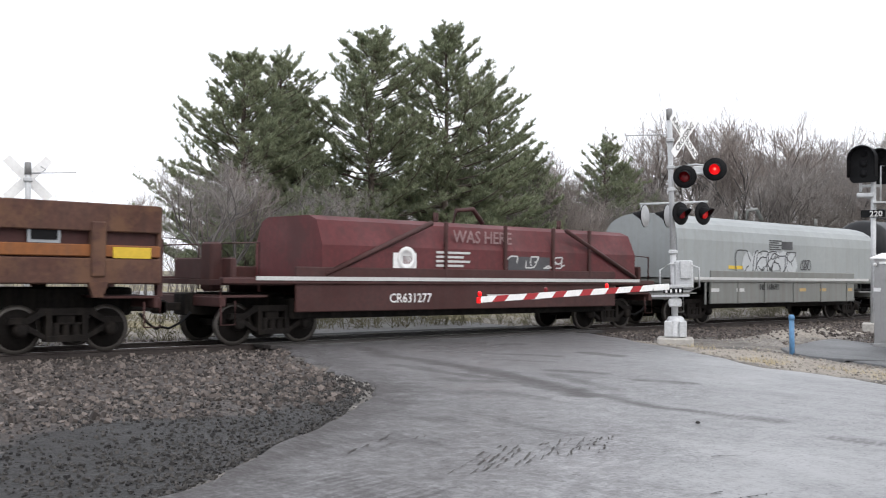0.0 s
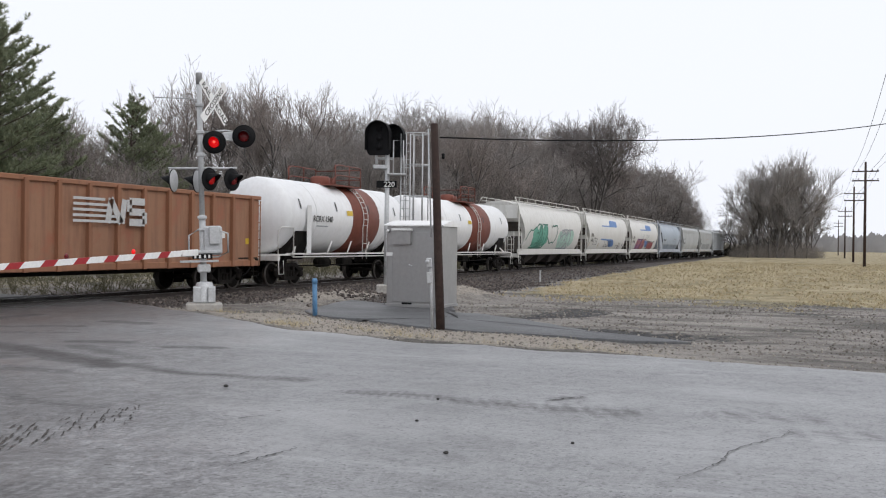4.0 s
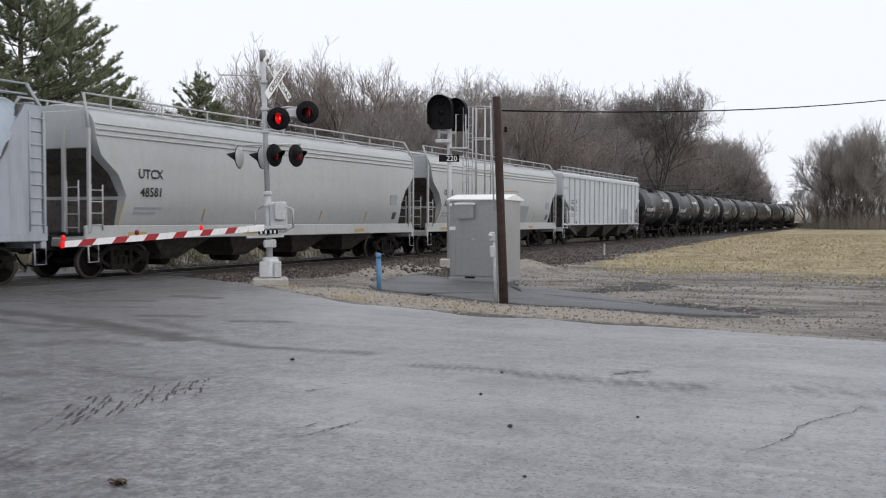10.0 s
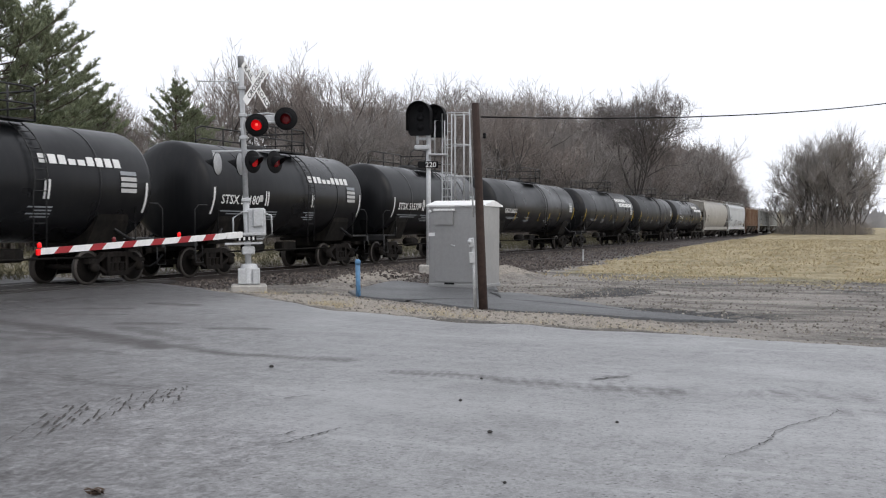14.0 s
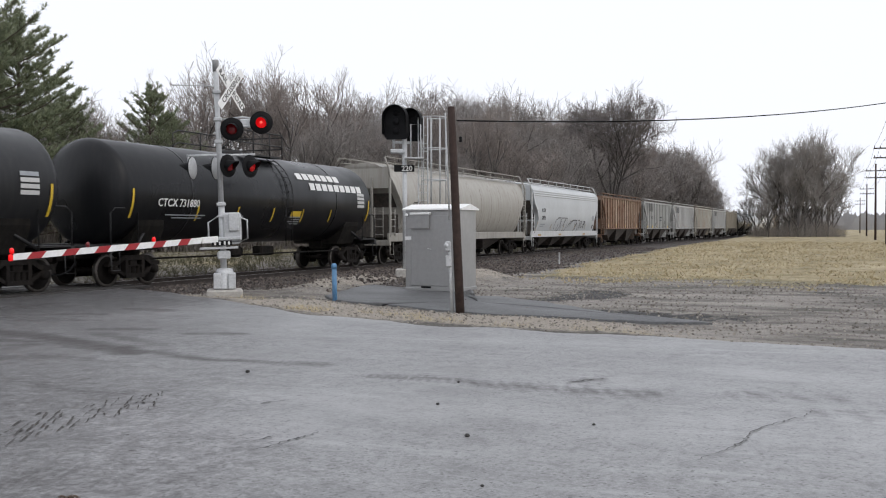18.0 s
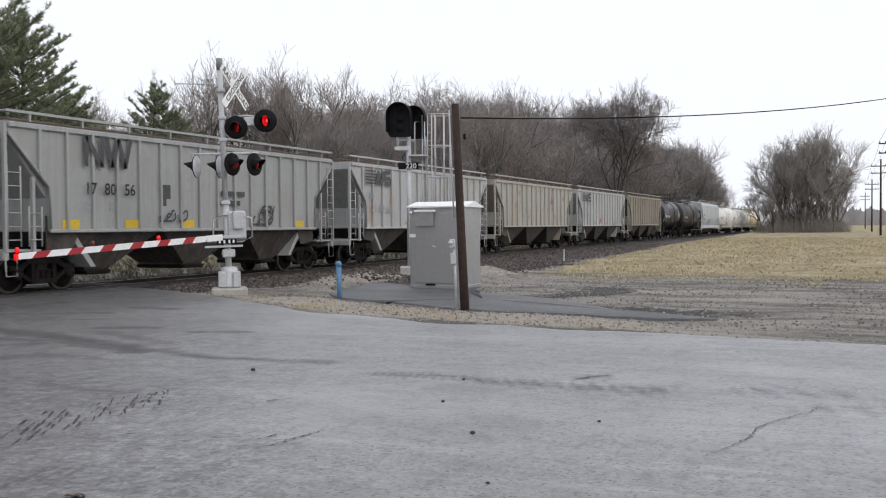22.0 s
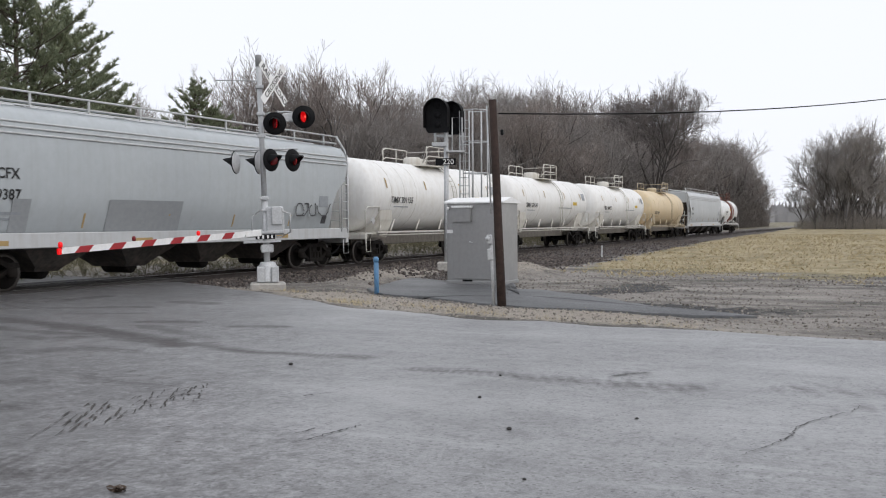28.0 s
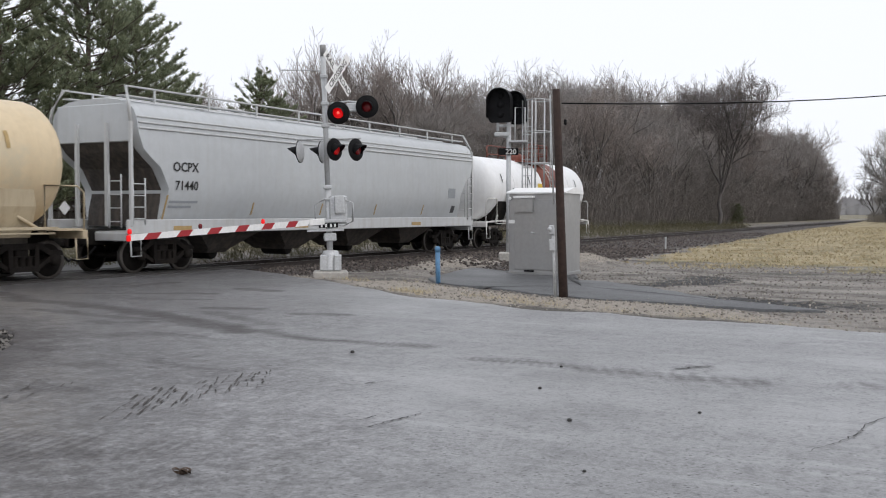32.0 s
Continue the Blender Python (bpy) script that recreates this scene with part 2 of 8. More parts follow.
def build_ground():
    xs = spaced([(-1500, -100, 6), (-100, -10, 10), (-10, 0, 14), (0, 46, 190), (46, 110, 70), (110, 320, 40), (320, 2600, 10)])
    ys = spaced([(-1500, -60, 8), (-60, -8, 14), (-8, 3, 24), (3, 19, 72), (19, 27, 24), (27, 70, 22), (70, 2000, 10)])
    verts, attrs = [], [[], [], [], []]
    for y in ys:
        for x in xs:
            z, *zones = ground_at(x, y)
            verts.append((x, y, z))
            for a, k in zip(attrs, zones):
                a.append(k)
    nx = len(xs)
    faces = [(j * nx + i, j * nx + i + 1, (j + 1) * nx + i + 1, (j + 1) * nx + i) for j in range(len(ys) - 1) for i in range(nx - 1)]
    me = bpy.data.meshes.new("ground")
    me.from_pydata(verts, [], faces)
    me.polygons.foreach_set("use_smooth", [True] * len(faces))
    for n, a in zip(("grass", "ballast", "pale", "dark"), attrs):
        me.attributes.new(n, "FLOAT", "POINT").data.foreach_set("value", a)
    m = bpy.data.materials.new("ground_soil")
    m.use_nodes = True
    nt = m.node_tree
    vec = stretched(nt, 1, 1, 1, False)
    fine, mid, broad = noise_tex(nt, vec, 11, 6, 0.8), noise_tex(nt, vec, 3.0, 5, 0.7), noise_tex(nt, stretched(nt, 1.0, 0.3, 1, False), 0.8, 5, 0.65)

    def share(n):
        a = nt.nodes.new("ShaderNodeAttribute")
        a.attribute_name = n
        k = nt.nodes.new("ShaderNodeMath")
        k.operation = "ADD"
        nt.links.new(a.outputs["Fac"], k.inputs[0])
        nt.links.new(ramp(nt, mid, 0.3, 0.7, -0.35, 0.35), k.inputs[1])
        return ramp(nt, k.outputs[0], 0.35, 0.65)

    stones = nt.nodes.new("ShaderNodeTexVoronoi")
    stones.inputs["Scale"].default_value = 16.0
    nt.links.new(vec, stones.inputs["Vector"])
    cell = nt.nodes.new("ShaderNodeSeparateColor")
    nt.links.new(stones.outputs["Color"], cell.inputs["Color"])
    soil = mixed(nt, ramp(nt, fine, 0.3, 0.7), (0.12, 0.108, 0.095), (0.35, 0.32, 0.285))
    soil = mixed(nt, ramp(nt, broad, 0.47, 0.60, 0, 0.85), soil, (0.085, 0.078, 0.07))
    soil = mixed(nt, ramp(nt, broad, 0.45, 0.34, 0, 0.7), soil, (0.33, 0.30, 0.26))
    straw = mixed(nt, ramp(nt, fine, 0.3, 0.7), (0.32, 0.265, 0.155), (0.48, 0.405, 0.255))
    straw = mixed(nt, ramp(nt, broad, 0.46, 0.60, 0, 0.65), straw, (0.215, 0.19, 0.10))
    straw = mixed(nt, ramp(nt, mid, 0.44, 0.6, 0, 0.8), straw, (0.27, 0.205, 0.105))
    swath = noise_tex(nt, stretched(nt, 0.22, 1.0, 1, False), 0.45, 6, 0.7)
    straw = mixed(nt, ramp(nt, swath, 0.5, 0.62, 0, 0.75), straw, (0.19, 0.155, 0.075))
    straw = mixed(nt, ramp(nt, swath, 0.44, 0.32, 0, 0.6), straw, (0.52, 0.435, 0.27))
    rim = nt.nodes.new("ShaderNodeAttribute")
    rim.attribute_name = "grass"
    straw = mixed(nt, ramp(nt, rim.outputs["Fac"], 0.95, 0.6, 0, 0.7), straw, (0.15, 0.135, 0.065))
    bal = mixed(nt, cell.outputs[0], (0.03, 0.025, 0.023), (0.115, 0.095, 0.085))
    bal = mixed(nt, ramp(nt, fine, 0.4, 0.75, 0, 0.6), bal, (0.045, 0.037, 0.034))
    sand = mixed(nt, ramp(nt, fine, 0.3, 0.7), (0.20, 0.175, 0.145), (0.44, 0.395, 0.335))
    tar = mixed(nt, ramp(nt, fine, 0.3, 0.7), (0.012, 0.012, 0.0125), (0.05, 0.048, 0.047))
    c = mixed(nt, share("ballast"), soil, bal)
    c = mixed(nt, share("grass"), c, straw)
    c = mixed(nt, share("pale"), c, sand)
    c = mixed(nt, share("dark"), c, tar)
    b = nt.nodes["Principled BSDF"]
    nt.links.new(c, b.inputs["Base Color"])
    nt.links.new(ramp(nt, broad, 0.3, 0.7, 0.62, 0.95), b.inputs["Roughness"])
    bn = nt.nodes.new("ShaderNodeBump")
    bn.inputs["Strength"].default_value, bn.inputs["Distance"].default_value = 0.9, 0.05
    hgt = nt.nodes.new("ShaderNodeMath")
    hgt.operation = "ADD"
    nt.links.new(fine, hgt.inputs[0])
    nt.links.new(stones.outputs["Distance"], hgt.inputs[1])
    nt.links.new(hgt.outputs[0], bn.inputs["Height"])
    nt.links.new(bn.outputs["Normal"], b.inputs["Normal"])
    me.materials.append(m)
    tagged(new("ground", me), "gravel, ballast and dry straw-coloured grass beside the track", "ground", kind="structure")


build_ground()


def asphalt(name, lo, hi, gloss):
    """Worn asphalt: grains, mottling, and the darkening and oily streaks that the surface's own attributes hold."""
    m = bpy.data.materials.new(name)
    m.use_nodes = True
    nt = m.node_tree
    vec = stretched(nt, 1, 1, 1, False)
    fine = noise_tex(nt, vec, 75, 3, 0.8)
    speck = noise_tex(nt, vec, 19, 4, 0.8)
    mottle = noise_tex(nt, vec, 4.5, 6, 0.75)
    mid = noise_tex(nt, vec, 0.9, 5, 0.65)
    drift = noise_tex(nt, stretched(nt, 0.5, 0.25, 1, False), 0.55, 5, 0.6)
    tyre = noise_tex(nt, stretched(nt, 1.0, 0.14, 1, False), 3.2, 5, 0.7)
    c = mixed(nt, ramp(nt, fine, 0.25, 0.75), lo, hi)
    c = mixed(nt, ramp(nt, speck, 0.50, 0.64, 0, 0.55), c, tuple(k * 0.4 for k in lo))
    c = mixed(nt, ramp(nt, speck, 0.44, 0.30, 0, 0.35), c, tuple(min(k * 1.35, 1) for k in hi))
    c = mixed(nt, ramp(nt, mottle, 0.52, 0.66, 0, 0.6), c, tuple(k * 0.55 for k in lo))
    c = mixed(nt, ramp(nt, mottle, 0.46, 0.34, 0, 0.15), c, tuple(min(k * 1.35, 1) for k in hi))
    c = mixed(nt, ramp(nt, mid, 0.5, 0.75, 0, 0.5), c, tuple(k * 0.7 for k in lo))
    c = mixed(nt, ramp(nt, tyre, 0.55, 0.75, 0, 0.5), c, tuple(k * 0.6 for k in lo))
    c = mixed(nt, ramp(nt, tyre, 0.44, 0.28, 0, 0.5), c, tuple(min(k * 1.3, 1) for k in hi))
    c = mixed(nt, ramp(nt, drift, 0.48, 0.3, 0, 0.45), c, tuple(min(k * 1.2, 1) for k in hi))
    st = nt.nodes.new("ShaderNodeAttribute")
    st.attribute_name = "darkening"
    ad = nt.nodes.new("ShaderNodeMath")
    ad.operation = "ADD"
    nt.links.new(st.outputs["Fac"], ad.inputs[0])
    ragged = nt.nodes.new("ShaderNodeMath")
    ragged.operation = "ADD"
    nt.links.new(ramp(nt, speck, 0.25, 0.75, -0.4, 0.4), ragged.inputs[0])
    nt.links.new(ramp(nt, mottle, 0.25, 0.75, -0.45, 0.45), ragged.inputs[1])
    gate = nt.nodes.new("ShaderNodeMath")
    gate.operation = "MULTIPLY"
    nt.links.new(ragged.outputs[0], gate.inputs[0])
    nt.links.new(ramp(nt, st.outputs["Fac"], 0.0, 0.5), gate.inputs[1])
    nt.links.new(gate.outputs[0], ad.inputs[1])
    darkening = ramp(nt, ad.outputs[0], 0.12, 1.05, 0, 0.92)
    pits = nt.nodes.new("ShaderNodeTexVoronoi")
    pits.inputs["Scale"].default_value = 26.0
    nt.links.new(vec, pits.inputs["Vector"])
    dot = nt.nodes.new("ShaderNodeSeparateColor")
    nt.links.new(pits.outputs["Color"], dot.inputs["Color"])
    few = ramp(nt, dot.outputs[0], 0.72, 0.8)
    hole = nt.nodes.new("ShaderNodeMath")
    hole.operation = "MULTIPLY"
    nt.links.new(ramp(nt, pits.outputs["Distance"], 0.42, 0.2), hole.inputs[0])
    nt.links.new(few, hole.inputs[1])
    c = mixed(nt, hole.outputs[0], c, tuple(k * 0.45 for k in lo))
    c = mixed(nt, darkening, c, (0.045, 0.04, 0.04))
    oil = nt.nodes.new("ShaderNodeAttribute")
    oil.attribute_name = "oil"
    smear = noise_tex(nt, stretched(nt, 3.2, 0.9, 1, False), 3.0, 7, 0.85)
    torn = nt.nodes.new("ShaderNodeMath")
    torn.operation = "ADD"
    nt.links.new(oil.outputs["Fac"], torn.inputs[0])
    nt.links.new(ramp(nt, smear, 0.25, 0.75, -0.55, 0.35), torn.inputs[1])
    soiled = ramp(nt, torn.outputs[0], 0.05, 1.0, 0, 0.8)
    c = mixed(nt, soiled, c, (0.045, 0.039, 0.038))
    b = nt.nodes["Principled BSDF"]
    nt.links.new(c, b.inputs["Base Color"])
    nt.links.new(mixed(nt, soiled, ramp(nt, drift, 0.35, 0.65, gloss[0], gloss[1]), (0.8, 0.8, 0.8)), b.inputs["Roughness"])
    nt.links.new(ramp(nt, soiled, 0, 1, 0.5, 0.2), b.inputs["Specular IOR Level"])
    bn = nt.nodes.new("ShaderNodeBump")
    bn.inputs["Strength"].default_value, bn.inputs["Distance"].default_value = 0.45, 0.015
    nt.links.new(speck, bn.inputs["Height"])
    nt.links.new(bn.outputs["Normal"], b.inputs["Normal"])
    return m


ROAD_MAT = asphalt("damp_asphalt", (0.15, 0.15, 0.152), (0.32, 0.32, 0.325), (0.30, 0.52))
TAR_MAT = asphalt("black_asphalt", (0.045, 0.046, 0.048), (0.115, 0.117, 0.12), (0.4, 0.6))
# oily streaks on the road: a line, half its width, how dark
STREAKS = [
    ([(13.4, 17.6), (12.5, 15.5), (12.4, 14.1), (12.0, 12.2), (11.2, 10.1), (10.8, 8.9)], 0.30, 1.0),
    ([(10.8, 8.9), (10.58, 7.6), (10.56, 6.7), (10.6, 6.0)], 0.17, 0.8),
    ([(11.35, 13.9), (11.34, 12.7), (11.2, 10.9), (11.0, 9.9)], 0.22, 0.85),
    ([(12.6, 11.2), (11.9, 9.9), (11.6, 9.2)], 0.2, 0.6),
    ([(9.4, 10.3), (10.0, 9.9), (9.95, 9.2)], 0.3, 0.7),
    ([(9.7, 12.0), (10.5, 11.6), (10.9, 10.9)], 0.28, 0.7),
    ([(10.07, 5.0), (10.03, 4.05), (9.9, 3.5), (9.9, 2.9), (9.95, 2.3), (9.98, 1.8)], 0.17, 0.75),
    ([(9.85, 3.3), (9.9, 2.7), (9.95, 2.2)], 0.2, 0.6),
    ([(10.4, 2.75), (10.9, 2.5)], 0.15, 0.55),
    ([(10.2, 1.0), (10.3, 0.5), (10.4, 0.1)], 0.17, 0.55),
    ([(9.4, 0.4), (9.6, -0.4), (10.0, -1.2)], 0.17, 0.5),
    ([(15.2, 17.2), (15.9, 16.4), (17.2, 16.6)], 0.3, 0.9),
    ([(14.0, 16.0), (14.8, 14.6), (15.4, 13.6)], 0.22, 0.75),
    ([(16.6, 13.9), (16.5, 12.9)], 0.24, 0.8),
    ([(13.1, 11.7), (13.3, 10.8)], 0.22, 0.8),
    ([(13.0, 9.7), (13.25, 9.0)], 0.2, 0.8),
    ([(13.6, 14.0), (14.2, 12.8)], 0.2, 0.6),
    ([(7.6, 10.9), (8.3, 10.8), (8.7, 10.9)], 0.4, 1.0),
    ([(6.9, 9.4), (7.4, 8.9), (7.6, 8.4)], 0.25, 0.6),
    ([(5.6, 8.1), (6.2, 7.9), (6.5, 7.4)], 0.22, 0.7),
    ([(4.2, 6.0), (4.55, 5.6), (5.1, 5.0)], 0.16, 0.75),
    ([(4.8, 6.6), (4.75, 6.1), (5.0, 5.7)], 0.18, 0.7),
    ([(9.2, 11.6), (7.2, 9.7), (5.0, 8.0), (3.4, 6.9), (1.0, 6.0)], 0.8, 0.95),
    ([(13.0, 22.0), (11.8, 17.4), (9.6, 12.2)], 0.7, 0.85),
    ([(8.4, 8.6), (8.0, 7.7), (7.9, 6.9)], 0.2, 0.45),
]


def to_line(pts, x, y):
    best = 1e9
    for (x0, y0), (x1, y1) in zip(pts, pts[1:]):
        dx, dy = x1 - x0, y1 - y0
        k = min(max(((x - x0) * dx + (y - y0) * dy) / (dx * dx + dy * dy), 0), 1)
        best = min(best, (x - x0 - dx * k) ** 2 + (y - y0 - dy * k) ** 2)
    return best ** 0.5


def road_z(x, y):
    return 0.012 + 0.012 * wob(x, y, 0.6, 2.0) + 0.004 * wob(x, y, 2.6, 4.0)


def build_road():
    s = Shape()
    ys = spaced([(-60, -10, 10), (-10, -2, 20), (-2, 20, 210), (20, 26, 14), (26, 75, 12)])
    n = 130
    darkening, oil = [], []
    for y in ys:
        a, b = on_line(ROAD_LEFT, y), on_line(ROAD_RIGHT, y)
        a += 0.35 * wob(3.0, y, 0.8) + 0.15 * wob(8.0, y, 2.6)
        b += 0.2 * wob(5.0, y, 0.9) + 0.08 * wob(9.0, y, 2.9)
        for i in range(n + 1):
            k = i / n
            x = a + (b - a) * k
            s.v.append((x, y, road_z(x, y) - 0.075 * (k < 0.001 or k > 0.999)))
            v = 0.0
            if -2 <= y <= 22:
                for pts, w, dark in STREAKS:
                    v = max(v, dark * (1 - step(0.1 * w, 1.7 * w, to_line(pts, x + 0.15 * wob(x, y, 1.1, 6.0), y) + 0.5 * w * wob(x, y, 2.6, 8.0))))
            # darker towards the left; near the track the train's shade is put into the colour
            darkened = 0.82 * step(-2.4, 3.0, y - 0.7 * x + 1.1 * wob(x, y, 0.35, 14.0) + 0.5 * wob(x, y, 1.4, 15.0))
            darkened = max(darkened, 0.85 * step(21.8, 23.0, y), 0.55 * step(17.0, 18.8, y + 0.5 * wob(x, y, 1.0, 17.0)))
            darkening.append(darkened)
            oil.append(v)
    w = n + 1
    for j in range(len(ys) - 1):
        for i in range(n):
            s.f.append((j * w + i, j * w + i + 1, (j + 1) * w + i + 1, (j + 1) * w + i))
    s.smooth = [True] * len(s.f)
    me = s.mesh("road", ROAD_MAT)
    me.attributes.new("darkening", "FLOAT", "POINT").data.foreach_set("value", darkening)
    me.attributes.new("oil", "FLOAT", "POINT").data.foreach_set("value", oil)
    road = tagged(new("road", me), "worn damp grey asphalt road with skid marks and cracks", "road", kind="structure")
    rng = random.Random(19)
    CRACK = mat("crack_soil", (0.05, 0.047, 0.045), 0.9, 0, 30, 0.3)

    def seam(pts, w0, name, label, material=None, wild=0.012):
        """A ragged narrow gap that winds along pts."""
        q, line = Shape(), []
        for (x0, y0), (x1, y1) in zip(pts, pts[1:]):
            d = math.hypot(x1 - x0, y1 - y0)
            m = max(int(d / 0.05), 1)
            for k in range(m):
                line.append((x0 + (x1 - x0) * k / m + rng.gauss(0, wild), y0 + (y1 - y0) * k / m + rng.gauss(0, wild)))
        for k, ((x0, y0), (x1, y1)) in enumerate(zip(line, line[1:])):
            nx, ny = y1 - y0, x0 - x1
            l = math.hypot(nx, ny) or 1
            h = w0 * rng.uniform(0.4, 1.2) * math.sin(math.pi * (k + 0.7) / len(line)) ** 0.4
            q.add([(x0 - nx / l * h, y0 - ny / l * h, road_z(x0, y0) + 0.008), (x0 + nx / l * h, y0 + ny / l * h, road_z(x0, y0) + 0.008), (x1 + nx / l * h, y1 + ny / l * h, road_z(x1, y1) + 0.008), (x1 - nx / l * h, y1 - ny / l * h, road_z(x1, y1) + 0.008)], [(0, 1, 2, 3)])
        part(name, q, material or CRACK, road, label)

    seam([(7.2, 1.0), (7.6, 0.84), (8.0, 0.76), (8.4, 0.73), (8.75, 0.6), (9.2, 0.38), (9.6, 0.3)], 0.0065, "crack", "dark jagged crack")
    seam([(6.3, 4.12), (6.7, 4.06), (7.1, 3.98)], 0.010, "scrape", "thin scraped line")
    seam([(6.55, 4.3), (6.8, 4.25)], 0.008, "scrape", "thin scraped line")
    seam([(8.0, 5.2), (8.3, 5.0)], 0.010, "scrape", "thin scraped line")
    seam([(10.3, 2.8), (10.6, 2.6), (10.75, 2.45)], 0.02, "crack", "short dark crack")
    # muddy lug marks left by turning tyres, line beside line, each broken into dashes
    MUD = mat("mud_mark", (0.095, 0.088, 0.083), 0.9, 0, 30, 0.35, spec=0.15)

    def treads(x0, y0, wide, lines, reach, strong):
        for k in range(lines):
            u = k / max(lines - 1, 1)
            x, y = x0 + wide * u + rng.gauss(0, 0.04), y0 + rng.gauss(0, 0.05)
            dx, dy = reach * (1.35 - 0.5 * u), reach * (0.85 - 0.3 * u)
            n = 5
            for j in range(n):
                if rng.random() > strong:
                    continue
                v0, v1 = j / n, (j + rng.uniform(0.8, 1.25)) / n
                bow = 0.12 * (v0 - 0.5) ** 2
                q = rng.gauss(0, 0.015)
                seam([(x + dx * v0 + q, y + dy * v0 + bow), (x + dx * v1 + q, y + dy * v1 + bow + rng.gauss(0, 0.02))], rng.uniform(0.004, 0.013), "mud_tread", "muddy tyre tread mark", MUD, 0.004)

    treads(5.45, 6.0, 1.85, 12, 0.95, 0.8)
    treads(7.0, 6.15, 0.75, 5, 0.55, 0.6)
    treads(5.6, 7.4, 0.9, 4, 0.8, 0.45)
    for k in range(46):
        x, y = rng.uniform(5.2, 8.6), rng.uniform(4.9, 8.2)
        seam([(x, y), (x + rng.uniform(0.03, 0.1), y - rng.uniform(0.03, 0.12))], rng.uniform(0.005, 0.012), "mud_fleck", "", MUD, 0.003)
    # a few stones and a clump of dead leaves on the asphalt
    for x, y, r in ((7.37, 2.83, 0.025), (9.72, 6.46, 0.03), (8.6, 3.6, 0.02), (6.0, 2.2, 0.015), (8.2, 2.0, 0.018), (9.9, 3.9, 0.02)):
        thing("loose_stone", "small dark stone lying on the road", "stone", Matrix.Translation((x, y, road_z(x, y))), "stones on the road", shape=Shape().lathe([(r * 0.6, 0), (r, r * 0.4), (r * 0.5, r * 0.9), (0, r)], 6), material=CRACK)
    q = Shape()
    for _ in range(40):
        a, rr = rng.uniform(0, 6.28), abs(rng.gauss(0, 0.035))
        c, d = Vector((rr * math.cos(a), rr * math.sin(a), 0.003 + rng.random() * 0.03)), Vector((rng.gauss(0, 1), rng.gauss(0, 1), rng.gauss(0, 0.35))).normalized() * 0.034
        e = Vector((-d.y, d.x, rng.gauss(0, 0.01))) * 0.3
        q.add([c - d, c + e, c + d, c - e], [(0, 1, 2, 3)])
    thing("leaf_clump", "small clump of dead brown leaves on the road", "leaves", Matrix.Translation((4.68, 4.4, road_z(4.68, 4.4))), shape=q, material=mat("dead_leaves", (0.07, 0.045, 0.03), 0.9, 0, 20, 0.3))
    # black paved pad in front of the relay hut
    p = Shape()
    outline = [(26.4, 13.2), (28.0, 10.6), (24.8, 9.6), (24.3, 8.3), (23.1, 6.8), (21.3, 5.3), (20.3, 4.3), (19.7, 3.4), (19.0, 2.4), (18.8, 3.0), (18.8, 4.0), (18.7, 5.0), (19.0, 6.1), (19.5, 7.4), (19.9, 8.3), (20.7, 9.5), (21.2, 10.3), (21.0, 10.2), (21.5, 11.7), (23.2, 13.0)]
    cx, cy = 22.6, 8.4
    rings = []
    for k in (0.0, 0.5, 0.97, 1.0, 1.003):
        ring = []
        for i, (x, y) in enumerate(outline):
            x2, y2 = outline[(i + 1) % len(outline)]
            for q in (0.0, 0.33, 0.66):
                px, py = x + (x2 - x) * q, y + (y2 - y) * q
                jit = 1 + 0.03 * wob(px, py, 1.3)
                qx, qy = cx + (px - cx) * k * jit, cy + (py - cy) * k * jit
                ring.append((qx, qy, max(ground_at(qx, qy)[0], -0.16) + (0.05 if k < 0.99 else 0.035 if k < 1.001 else -0.12)))
        rings.append(ring)
    m = len(rings[0])
    for r in rings:
        p.v += r
    for j in range(4):
        for i in range(m):
            p.f.append((j * m + i, (j + 1) * m + i, (j + 1) * m + (i + 1) % m, j * m + (i + 1) % m))
    p.smooth = [True] * len(p.f)
    tagged(new("pavement", p.mesh("pavement", TAR_MAT)), "black asphalt pad around the relay hut", "pavement", kind="structure")


build_road()

STEEL = mat("rail_steel", (0.045, 0.035, 0.031), 0.7, 0.2, 30, 0.3)
WORN = mat("rail_head", (0.3, 0.29, 0.28), 0.4, 0.9, 40, 0.15)
TIE = mat("creosoted_wood", (0.075, 0.06, 0.05), 0.9, 0, 18, 0.35, bump=0.01)


